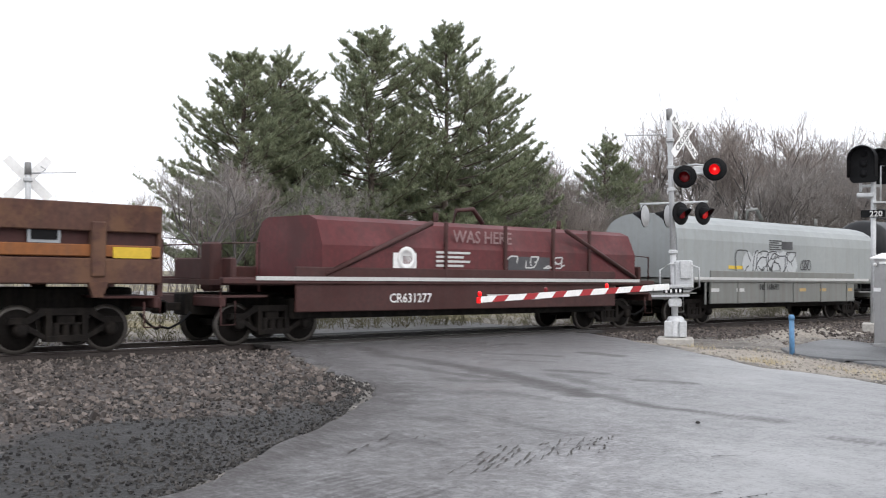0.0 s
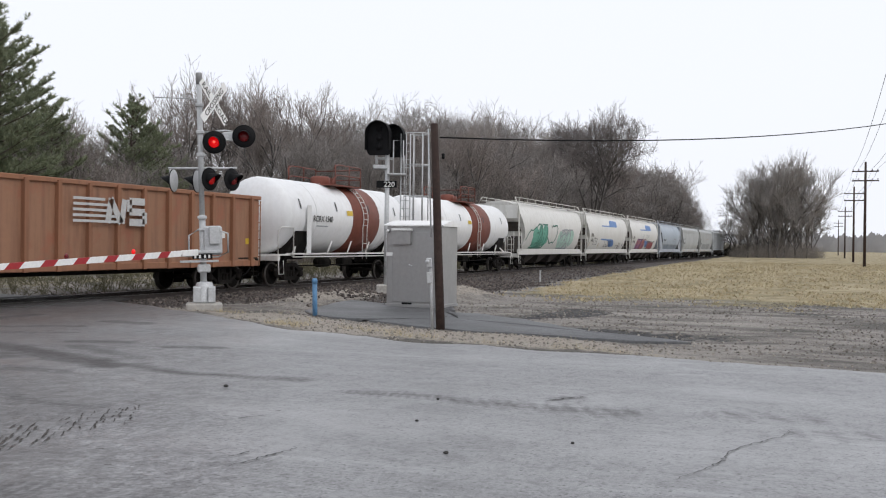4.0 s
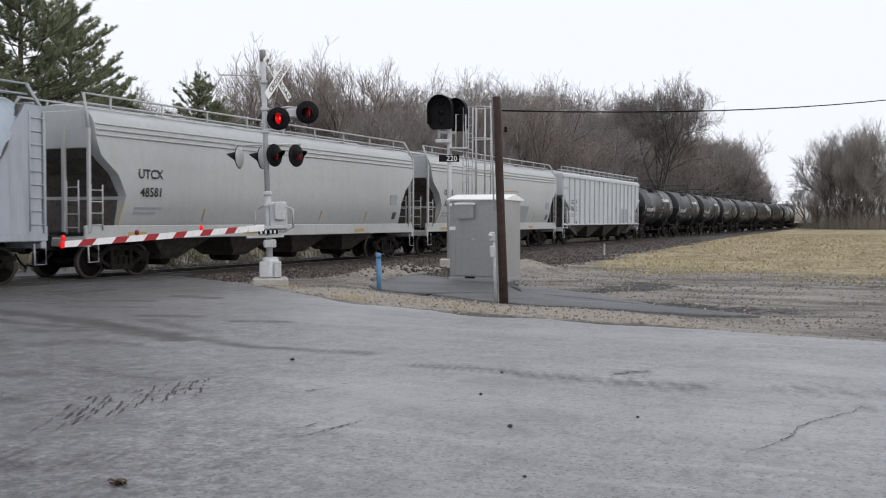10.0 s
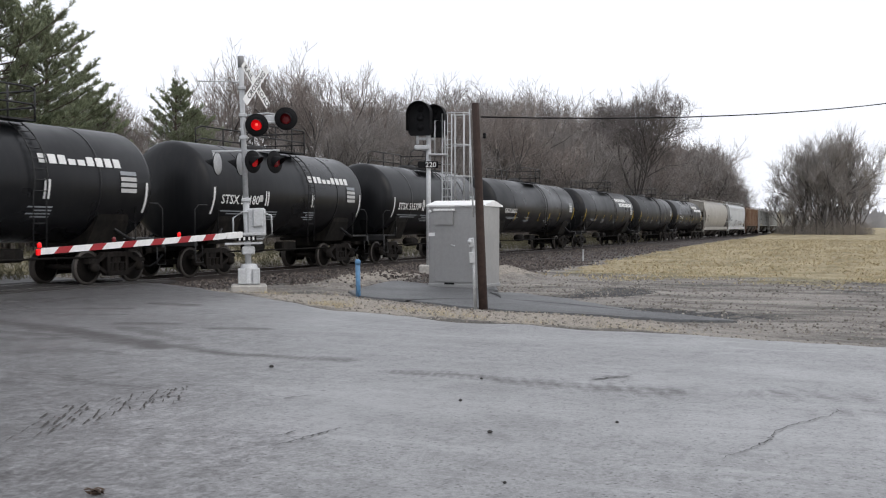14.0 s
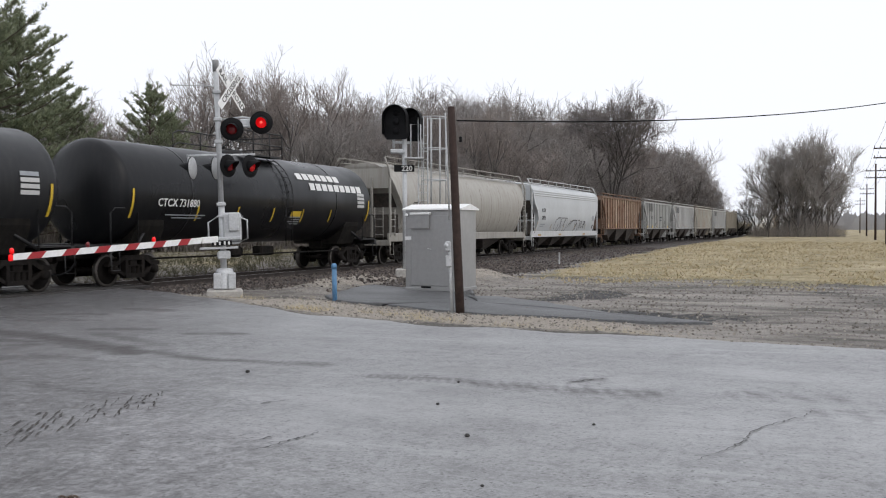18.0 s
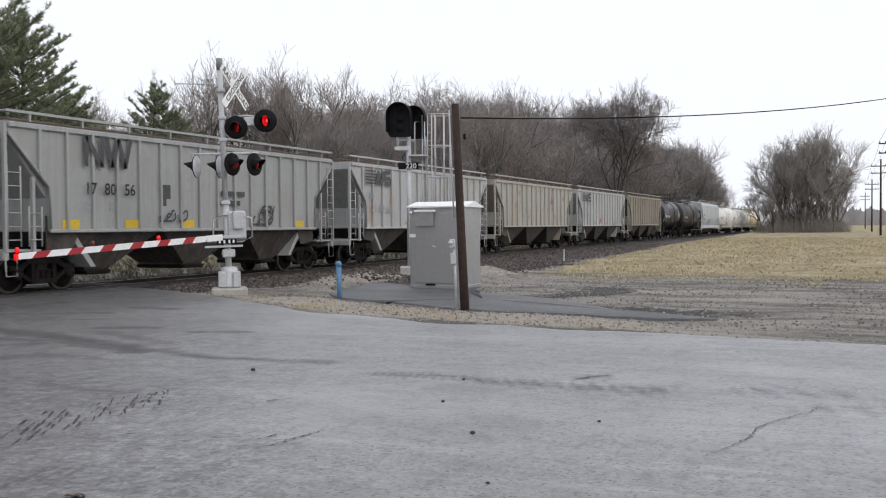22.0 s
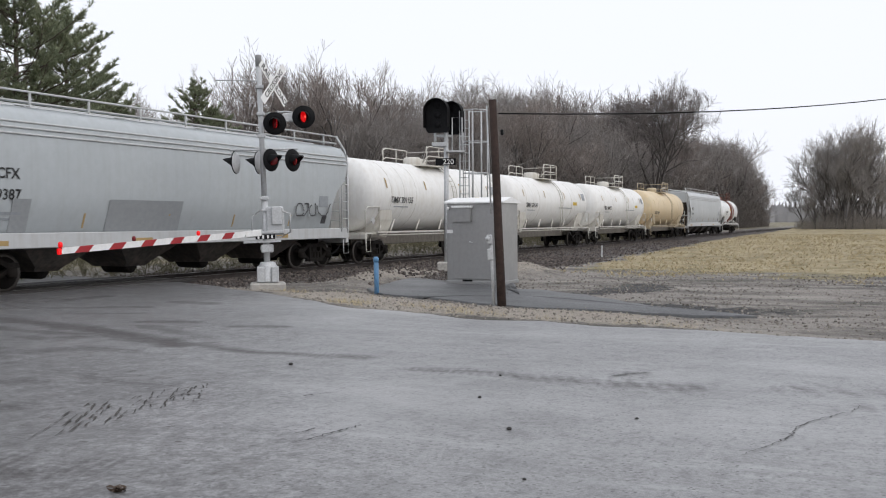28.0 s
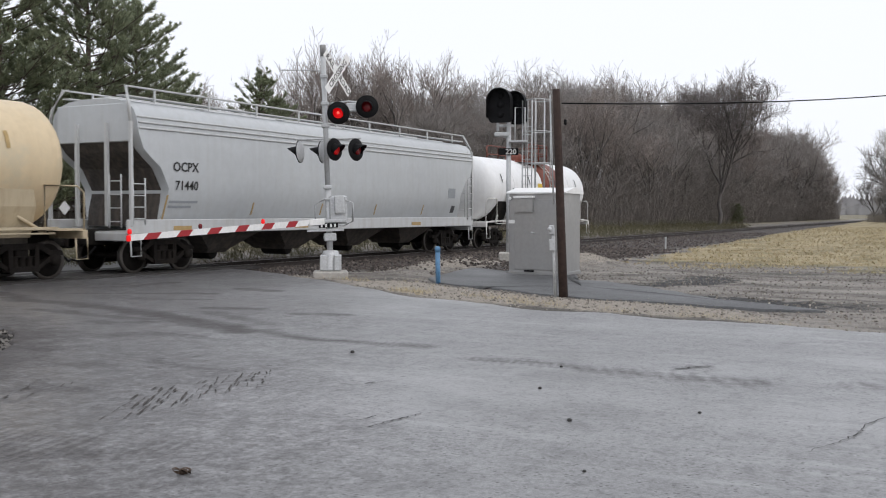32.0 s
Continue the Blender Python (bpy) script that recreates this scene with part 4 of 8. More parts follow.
def block_signal():
    """A railway signal: a mast, a two-lobed head with deep black backgrounds, a caged ladder."""
    sig = thing("block_signal", "railway block signal with black round heads and caged ladder", "railway signal", pose(33.0, 15.1, -0.1, 0, 0, -65.5))
    part("mast", Shape().tube([(0, 0, 0), (0, 0, 5.2)], 0.085, 12), GALV, sig, "grey steel signal mast")
    part("foundation", Shape().box((0, 0, 0.1), (0.7, 0.7, 0.4), b=0.04), CONCRETE, sig)
    for dx, dy, r, top in ((-0.30, -0.15, 0.46, 5.80), (0.26, 0.2, 0.42, 5.76)):
        pts = [(r * math.cos(math.pi * i / 24), r * math.sin(math.pi * i / 24)) for i in range(25)] + [(-r, -0.66), (-r + 0.1, -0.78), (r - 0.1, -0.78), (r, -0.66)]
        bg = part("signal_head", Shape().prism(pts, -0.03, 0.03), BLACK, sig, "black signal background", pose(dx, dy, top, 0, 0, -18))
        visor = Shape()
        rim = [(r * math.cos(math.pi * i / 24), r * math.sin(math.pi * i / 24)) for i in range(25)]
        rim = [(r, -0.6)] + rim + [(-r, -0.6)]
        for (xa, za), (xb, zb) in zip(rim, rim[1:]):
            visor.add([(xa, -0.03, za), (xb, -0.03, zb), (xb, -0.30, zb), (xa, -0.30, za)], [(0, 1, 2, 3)], True)
            visor.add([(xa * 0.97, -0.03, za * 0.97), (xa * 0.97, -0.30, za * 0.97), (xb * 0.97, -0.30, zb * 0.97), (xb * 0.97, -0.03, zb * 0.97)], [(0, 1, 2, 3)], True)
        part("visor", visor, BLACK, bg, "deep black visor")
        for k in range(3):
            part("signal_lens", Shape().lathe([(0.13, 0.03), (0.13, 0.05), (0.0, 0.05)], 16, Matrix.Translation((0, 0, 0.2 - 0.34 * k)) @ RING), BLACK, bg, "unlit dark lens")
    part("head_bracket", Shape().tube([(-0.42, 0, 4.92), (0.2, 0.05, 4.92)], 0.05, 8).tube([(-0.4, 0, 4.72), (-0.4, 0, 5.1)], 0.05, 8).box((-0.25, 0, 4.6), (0.55, 0.3, 0.16), b=0.03).tube([(-0.5, 0, 4.62), (0, 0, 4.5)], 0.06, 8), GALV, sig)
    board = part("number_board", Shape().box((-0.02, -0.12, 3.97), (0.74, 0.03, 0.25), b=0.01), BLACK, sig, "black number board 220")
    part("lettering", lettering("220", 0.27, LETTER_WHITE), None, board, "white numerals 220", pose(0.08, -0.142, 3.96, 90, 0, 0))
    ladder_ = part("ladder", Shape().tube([(0.5, 0.1, 0.2), (0.5, 0.1, 5.85)], 0.03, 6).tube([(0.84, 0.1, 0.2), (0.84, 0.1, 5.85)], 0.03, 6), LADDER, sig, "grey steel ladder")
    for k in range(18):
        part("rung", Shape().tube([(0.5, 0.1, 0.4 + 0.3 * k), (0.84, 0.1, 0.4 + 0.3 * k)], 0.014, 5), LADDER, ladder_)
    for z in (2.5, 3.55, 4.7, 5.85):
        pts = [(1.08 + 0.46 * math.cos(a), 0.1 + 0.42 * math.sin(a), z) for a in np.linspace(math.radians(-200), math.radians(120), 21)]
        part("cage_hoop", Shape().tube(pts, 0.02, 5), LADDER, ladder_)
    for a in np.linspace(math.radians(-190), math.radians(100), 8):
        part("cage_bar", Shape().tube([(1.08 + 0.46 * math.cos(a), 0.1 + 0.42 * math.sin(a), z) for z in (2.5, 5.85)], 0.017, 5), LADDER, ladder_)
    part("platform_rail", Shape().tube([(0.22, -0.3, 4.35), (0.22, -0.3, 5.55), (0.58, -0.3, 5.55), (0.58, -0.3, 4.35)], 0.028, 6), LADDER, sig, "pipe guard rail")
    part("platform_step", Shape().box((0.35, -0.05, 4.34), (0.7, 0.6, 0.05)), LADDER, sig)


block_signal()


def service_pole():
    pole = thing("service_pole", "dark weathered wooden service pole with meter boxes", "utility pole", pose(19.65, 7.7, -0.15))
    lean = Matrix.Rotation(radians(-2.4), 4, Vector((0.93, 0.37, 0)))
    part("pole_shaft", Shape().tube([(0, 0, -0.2), (0, 0, 1.5), (0.01, 0, 3.0), (0, 0, 4.42)], 0.098, 14, 0.078), POLE, pole, "dark brown wooden shaft", lean)
    V = lean @ Matrix.Rotation(radians(-68), 4, "Z")
    part("conduit", Shape().tube([(-0.17, -0.02, 0), (-0.17, -0.02, 1.5)], 0.035, 8), GALV, pole, "grey conduit", V)
    part("meter_box", Shape().box((-0.2, -0.06, 1.14), (0.13, 0.16, 0.24), b=0.015), GALV, pole, "grey meter box", V)
    part("meter_box", Shape().box((-0.2, -0.06, 1.46), (0.12, 0.14, 0.2), b=0.015).lathe([(0.05, 0), (0.05, 0.06), (0, 0.07)], 10, Matrix.Translation((-0.24, -0.13, 1.48)) @ RING), GALV, pole, "grey meter box", V)
    part("insulator", Shape().lathe([(0.02, -0.06), (0.04, -0.03), (0.025, 0.0), (0.04, 0.03), (0.02, 0.06)], 8, Matrix.Translation((0.17, 0, 3.72))), BLACK, pole, "", V)
    part("conduit", Shape().tube([(-0.14, 0.02, 2.0), (-0.13, 0.02, 4.3)], 0.02, 6), GALV, pole, "thin grey conduit", V)


service_pole()


def span_wire(name, a, b, sag, r, label):
    a, b = Vector(a), Vector(b)
    pts = []
    for i in range(25):
        k = i / 24
        p = a.lerp(b, k)
        p.z -= sag * 4 * k * (1 - k)
        pts.append(p)
    tagged(new(name, Shape().tube(pts, r, 5).mesh(name, BLACK)), label, "cable")


span_wire("overhead_wire", (19.62, 7.75, 3.97), (60, -12, 11.05), 1.16, 0.016, "twisted black overhead service wire from the pole")

blue = thing("marker_post", "faded blue steel marker post by the paved pad", "post", pose(21.6, 11.8, -0.15, 0, -2, 0))
part("post", Shape().tube([(0, 0, -0.1), (0, 0, 0.86)], 0.06, 12), BLUE, blue, "faded blue round post")
part("cap", Shape().lathe([(0.07, 0.84), (0.07, 0.93), (0.04, 0.97), (0, 0.975)], 12), BLUE, blue)

white = thing("track_marker", "small pale marker post beside the ballast", "post", pose(47.4, 13.3, -0.15))
part("post", Shape().box((0, 0, 0.33), (0.07, 0.07, 0.56), b=0.012), GALV, white, "pale painted post")
part("cap", Shape().box((0, 0, 0.60), (0.09, 0.09, 0.04), b=0.01), GALV, white)

# ---- the train: every car is a thing; it rolls along the track towards -x ----
SPEED = 20.2
# where the couplings stand at the start, from the first car's rear to the last car's rear
COUPLINGS = [-6.0, 10.0, 26.8, 42.5, 56.2, 76.1, 94.5, 112.2, 126.2, 142.8, 162.1, 181.8, 201.1, 220.6, 240.7, 259.9, 280.4, 293.75, 306.7, 319.3, 332.0, 349.7, 367.6, 384.9, 403.0, 424.35, 443.7, 461.8, 479.55, 497.2, 515.3, 533.1, 551.0, 563.6, 579.7, 599.0, 615.3, 631.4, 647.8, 664.2, 685.1, 699.6]
ROLLING = []

IRON = mat("cast_iron_truck", (0.014, 0.012, 0.011), 0.8, 0.1, 14, 0.4, streak=0.4, dirt=(0.045, 0.037, 0.03), bump=0.006, spec=0.12)
WHEEL = mat("wheel_steel", (0.013, 0.011, 0.01), 0.85, 0.0, 20, 0.3, spec=0.12)
TREAD = mat("worn_wheel_tread", (0.09, 0.08, 0.072), 0.5, 0.5, 20, 0.2)
UNDER = mat("grimy_underframe", (0.013, 0.012, 0.011), 0.9, 0.0, 10, 0.4, streak=0.5, dirt=(0.04, 0.033, 0.027), spec=0.12)
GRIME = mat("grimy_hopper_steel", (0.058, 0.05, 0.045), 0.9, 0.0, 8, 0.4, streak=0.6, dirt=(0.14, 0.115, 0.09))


def wheel_meshes():
    tread = Shape().lathe([(0.40, -0.07), (0.455, -0.065), (0.46, 0.03), (0.485, 0.045), (0.485, 0.068), (0.40, 0.07)], 28, RING)
    for _ in range(2):
        tread.f.pop()
        tread.smooth.pop()
    face = Shape().lathe([(0.0, -0.085), (0.10, -0.085), (0.12, -0.05), (0.36, -0.035), (0.40, -0.068), (0.405, 0.069), (0.12, 0.06), (0.0, 0.06)], 28, RING)
    frame_ = Shape()
    y = -1.0
    # the frame is open beside its spring nest: upper bar, lower bar, columns and sloping arms
    frame_.prism([(-0.62, 0.74), (0.62, 0.74), (0.55, 0.88), (-0.55, 0.88)], y - 0.09, y + 0.09)
    frame_.prism([(-0.42, 0.22), (0.42, 0.22), (0.42, 0.33), (-0.42, 0.33)], y - 0.12, y + 0.12)
    for k in (-1, 1):
        frame_.prism([(k * 0.30, 0.30), (k * 0.42, 0.30), (k * 0.42, 0.80), (k * 0.30, 0.80)][::k], y - 0.10, y + 0.10)
        frame_.prism([(k * 0.36, 0.22), (k * 0.42, 0.36), (k * 0.82, 0.60), (k * 0.90, 0.52)][::k], y - 0.07, y + 0.07)
        frame_.prism([(k * 0.50, 0.86), (k * 0.78, 0.70), (k * 1.10, 0.70), (k * 1.14, 0.58), (k * 0.74, 0.58), (k * 0.46, 0.74)][::k], y - 0.08, y + 0.08)
        frame_.lathe([(0.13, -0.05), (0.15, 0.0), (0.13, 0.12), (0.07, 0.15), (0.0, 0.15)], 14, Matrix.Translation((k * 0.89, y - 0.02, 0.46)) @ RING)
    springs = Shape()
    for k in (-0.2, 0.0, 0.2):
        springs.lathe([(0.085, 0.33), (0.095, 0.36), (0.08, 0.39), (0.095, 0.42), (0.08, 0.45), (0.095, 0.48), (0.08, 0.51), (0.095, 0.54), (0.085, 0.58)], 10, Matrix.Translation((k, y, 0)))
    springs.box((0, y, 0.335), (0.58, 0.2, 0.03)).box((0, y, 0.575), (0.58, 0.2, 0.03))
    bolster = Shape().box((0, 0, 0.66), (0.36, 2.1, 0.2), b=0.03)
    return [s.mesh(n, m) for s, n, m in ((tread, "tread", TREAD), (face, "wheel", WHEEL), (frame_, "side_frame", IRON), (springs, "spring_nest", IRON), (bolster, "bolster", IRON))]


TREAD_ME, WHEEL_ME, FRAME_ME, SPRING_ME, BOLSTER_ME = wheel_meshes()
AXLE_ME = Shape().tube([(0, -0.75, 0.46), (0, 0.75, 0.46)], 0.08, 8).mesh("axle", IRON)


def truck(car, x):
    t = part("truck", BOLSTER_ME, None, car, "cast steel freight truck", pose(x, 0, 0))
    for k in (-1, 1):
        part("side_frame", FRAME_ME, None, t, "", pose(0, 0, 0, 0, 0, 0 if k < 0 else 180))
        part("spring_nest", SPRING_ME, None, t, "", pose(0, 0, 0, 0, 0, 0 if k < 0 else 180))
        part("axle", AXLE_ME, None, t, "", pose(k * 0.89, 0, 0))
        for j in (-1, 1):
            part("wheel", WHEEL_ME, None, t, "", pose(k * 0.89, j * 0.755, 0.46, 0, 0, 0 if j < 0 else 180))
            part("tread", TREAD_ME, None, t, "", pose(k * 0.89, j * 0.755, 0.46, 0, 0, 0 if j < 0 else 180))


def coupler(car, x, k):
    s = Shape().box((x - k * 0.35, 0, 0.84), (0.9, 0.16, 0.18), b=0.02).box((x - k * 0.02, 0, 0.84), (0.3, 0.28, 0.3), b=0.05)
    part("coupler", s, IRON, car, "rusty knuckle coupler")
    h = Shape().tube([(x - k * 0.6, -0.35, 0.72), (x - k * 0.4, -0.3, 0.5), (x - k * 0.15, -0.2, 0.36), (x, -0.1, 0.4)], 0.03, 6)
    part("brake_hose", h, BLACK, car)


def ladder(car, x, y, z0, z1, n, material, along=True, w=0.42):
    """Two stiles and n rungs; along: it stands in the car's side, else across its end."""
    d = Vector((w / 2, 0, 0)) if along else Vector((0, w / 2, 0))
    o = Vector((x, y, 0))
    s = Shape()
    for k in (-1, 1):
        s.tube([o + d * k + Vector((0, 0, z0)), o + d * k + Vector((0, 0, z1))], 0.022, 5)
    l = part("ladder", s, material, car, "steel ladder")
    rung = Shape().tube([-d, d], 0.016, 5).mesh("rung", material)
    for i in range(n):
        part("rung", rung, None, l, "", Matrix.Translation(o + Vector((0, 0, z0 + (z1 - z0) * (i + 0.5) / n))))


class Side:
    """The near side of a car: its y at a height, for what is painted on it."""

    def __init__(self, widths, lift=0.0):
        self.zs, self.ws, self.lift = [z for z, _ in widths], [w for _, w in widths], lift

    def __add__(self, d):
        return Side(list(zip(self.zs, self.ws)), self.lift - d)

    def __sub__(self, d):
        return self + (-d)

    def at(self, z):
        return -float(np.interp(z, self.zs, self.ws)) - max(self.lift, 0.008)


def at(y, z):
    return y.at(z) if isinstance(y, Side) else y


def tilt(y, z):
    """How far the side leans at a height, in degrees."""
    if not isinstance(y, Side):
        return 0.0
    return math.degrees(math.atan2(y.at(z + 0.15) - y.at(z - 0.15), 0.3))


def mark(car, x, z, text, size, material, y):
    part("lettering", lettering(text, size, material), None, car, "painted marks " + text, pose(x, at(y, z) - 0.012, z, 90 - tilt(y, z), 0, 0))


def bars(car, x, z, rows, w, h, material, y):
    """Small writing as plain bars."""
    for i in range(rows):
        zz = z - i * h * 1.9
        part("stencil_bar", Shape().box((0, 0, 0), (w * (0.8 if i % 2 else 1), 0.006, h)), material, car, "", pose(x - (0.1 * w if i % 2 else 0), at(y, zz), zz, -tilt(y, zz), 0, 0))


def plate(car, x, z, w, h, material, y, label, name="placard"):
    part(name, Shape().box((0, 0, 0), (w, 0.006, h)), material, car, label, pose(x, at(y, z), z, -tilt(y, z), 0, 0))


def panel(car, pts, material, y, label, name):
    """A flat painted shape on a car's side, cut into slices so that it hugs the curve."""
    zs = np.linspace(min(p[1] for p in pts) + 1e-4, max(p[1] for p in pts) - 1e-4, 19)
    v = []
    for z in zs:
        xs = sorted(xa + (xb - xa) * (z - za) / (zb - za) for (xa, za), (xb, zb) in zip(pts, pts[1:] + pts[:1]) if (za - z) * (zb - z) < 0)
        v += [(xs[0], at(y, z), z), (xs[-1], at(y, z), z)]
    part(name, Shape().add(v, [(2 * k, 2 * k + 1, 2 * k + 3, 2 * k + 2) for k in range(len(zs) - 1)]), material, car, label)


def squiggle(car, seed, x, z, w, h, strokes, material, y, label, r=0.03, fill=None):
    """Spray-painted loops: curling flat strokes on the car's side, over blots of colour."""
    rng = random.Random(seed)
    if fill:
        n = max(3, int(w / h * 1.3))
        for i in range(n):
            cx, cz = x - w / 2 + w * (i + 0.5) / n, z + rng.uniform(-0.08, 0.08) * h
            ring = []
            for k in range(20):
                a = 2 * math.pi * k / 20
                rr = rng.uniform(0.85, 1.12)
                ring.append((cx + w / n * 0.66 * rr * math.cos(a), cz + h * 0.5 * rr * math.sin(a) + 1e-4 * k))
            panel(car, ring, fill, y - 0.0012 * (i % 3), label, "graffiti_fill")
    for i in range(strokes):
        px, pz = x - w / 2 + w * (i + 0.5) / strokes + rng.uniform(-0.2, 0.2), z + rng.uniform(-0.45, 0.45) * h
        a = rng.uniform(0, 6.28)
        pts = []
        for k in range(22):
            pts.append((px, pz))
            a += rng.uniform(-0.25, 0.75)
            px += math.cos(a) * h * 0.16
            pz = min(max(pz + math.sin(a) * h * 0.2, z - h * 0.52), z + h * 0.52)
        s = Shape()
        over = y - 0.008 if fill else y
        v = []
        for k, (cx, cz) in enumerate(pts):
            (ax, az), (bx, bz) = pts[max(k - 1, 0)], pts[min(k + 1, len(pts) - 1)]
            n = math.hypot(bx - ax, bz - az) or 1
            ox, oz = -(bz - az) / n * r, (bx - ax) / n * r
            v += [(cx - ox, at(over, cz - oz) - 0.0003 * k, cz - oz), (cx + ox, at(over, cz + oz) - 0.0003 * k, cz + oz)]
        s.add(v, [(2 * k, 2 * k + 2, 2 * k + 3, 2 * k + 1) for k in range(len(pts) - 1)])
        part("graffiti_stroke", s, material, car, "" if fill else label)


def paint(name, col, streak=0.35, dirt=(0.16, 0.13, 0.10), patch=None, amt=0.0, rough=0.5, spec=0.5):
    return mat(name, col, rough, 0.0, 5, 0.05, dirt, streak, 0, patch, amt, spec=spec)


YELLOW = mat("yellow_sticker", (0.62, 0.42, 0.03), 0.5, 0, 14, 0.12)
GREYMARK = mat("grey_patch_paint", (0.30, 0.32, 0.34), 0.6, 0, 9, 0.12)
TANMARK = mat("tan_patch", (0.42, 0.29, 0.12), 0.6, 0, 9, 0.15)
DARKMARK = mat("dark_stencil", (0.06, 0.06, 0.065), 0.6, 0, 18, 0.25)
PALEMARK = mat("pale_stencil", (0.52, 0.52, 0.51), 0.6, 0, 18, 0.15)


def new_car(i, name, label, category):
    """An Empty on the rails, at the middle between two couplings."""
    x0, x1 = COUPLINGS[i], COUPLINGS[i + 1]
    car = thing(name, label, category, pose((x0 + x1) / 2, TRACK_Y, RAIL_Z), "cars of the freight train")
    ROLLING.append((car, (x0 + x1) / 2))
    half = (x1 - x0) / 2
    coupler(car, -half, -1)
    coupler(car, half, 1)
    return car, half


def end_platform(car, half, k, material, z=1.08):
    part("end_sill", Shape().box((k * (half - 0.75), 0, z - 0.1), (0.16, 3.0, 0.22), b=0.02).box((k * (half - 1.3), 0, z + 0.02), (1.2, 2.9, 0.05)), material, car, "end platform")
    part("sill_step", Shape().tube([(k * (half - 1.05), -1.5, 1.0), (k * (half - 1.05), -1.52, 0.48), (k * (half - 0.7), -1.52, 0.48), (k * (half - 0.7), -1.5, 1.0)], 0.022, 5), material, car, "bent step iron")
    part("brake_gear", Shape().box((k * (half - 1.6), 0.5, 0.95), (0.7, 0.5, 0.4), b=0.04), UNDER, car)


def hatch_walk(car, L, w, z, material, n=9):
    """The running boards along both edges of a roof, with an edge rail on posts, and hatch covers between."""
    for s in (-1, 1):
        part("running_board", Shape().box((0, s * w, z), (2 * L, 0.26, 0.035)), material, car, "grated roof walkway")
    br = Shape().box((0, 0, 0), (0.05, 0.04, 0.36)).mesh("bracket", material)
    rail = part("roof_rail", Shape().tube([(-L, -w - 0.16, z + 0.24), (L, -w - 0.16, z + 0.24)], 0.028, 6).tube([(-L, w + 0.16, z + 0.24), (L, w + 0.16, z + 0.24)], 0.028, 6), material, car, "")
    for s in (-1, 1):
        for i in range(n):
            part("bracket", br, None, rail, "", pose(-L + 2 * L * (i + 0.5) / n, s * (w + 0.16), z + 0.06))
    hm = Shape().box((0, 0, 0), (2 * L / 5 - 0.5, 0.62, 0.09), b=0.03).mesh("hatch_cover", material)
    for i in range(5):
        part("hatch_cover", hm, None, car, "trough hatch cover", pose(-L + 2 * L * (i + 0.5) / 5, 0, z - 0.03))


# how far the ends of a hopper's body stand in from its corner posts, by height
ENDS_GUSSET = ((1.24, 2.25), (1.7, 2.2), (2.4, 1.9), (3.29, 1.3), (4.35, 0.6), (4.7, 0.55))
ENDS_PLAIN = ((1.24, 1.43), (2.5, 1.40), (3.25, 0.72), (4.4, 0.22), (4.8, 0.22))
ENDS_CURVED = ((1.24, 1.22), (1.6, 1.25), (2.2, 1.4), (2.8, 1.05), (3.2, 0.5), (3.45, 0.3), (4.8, 0.24))


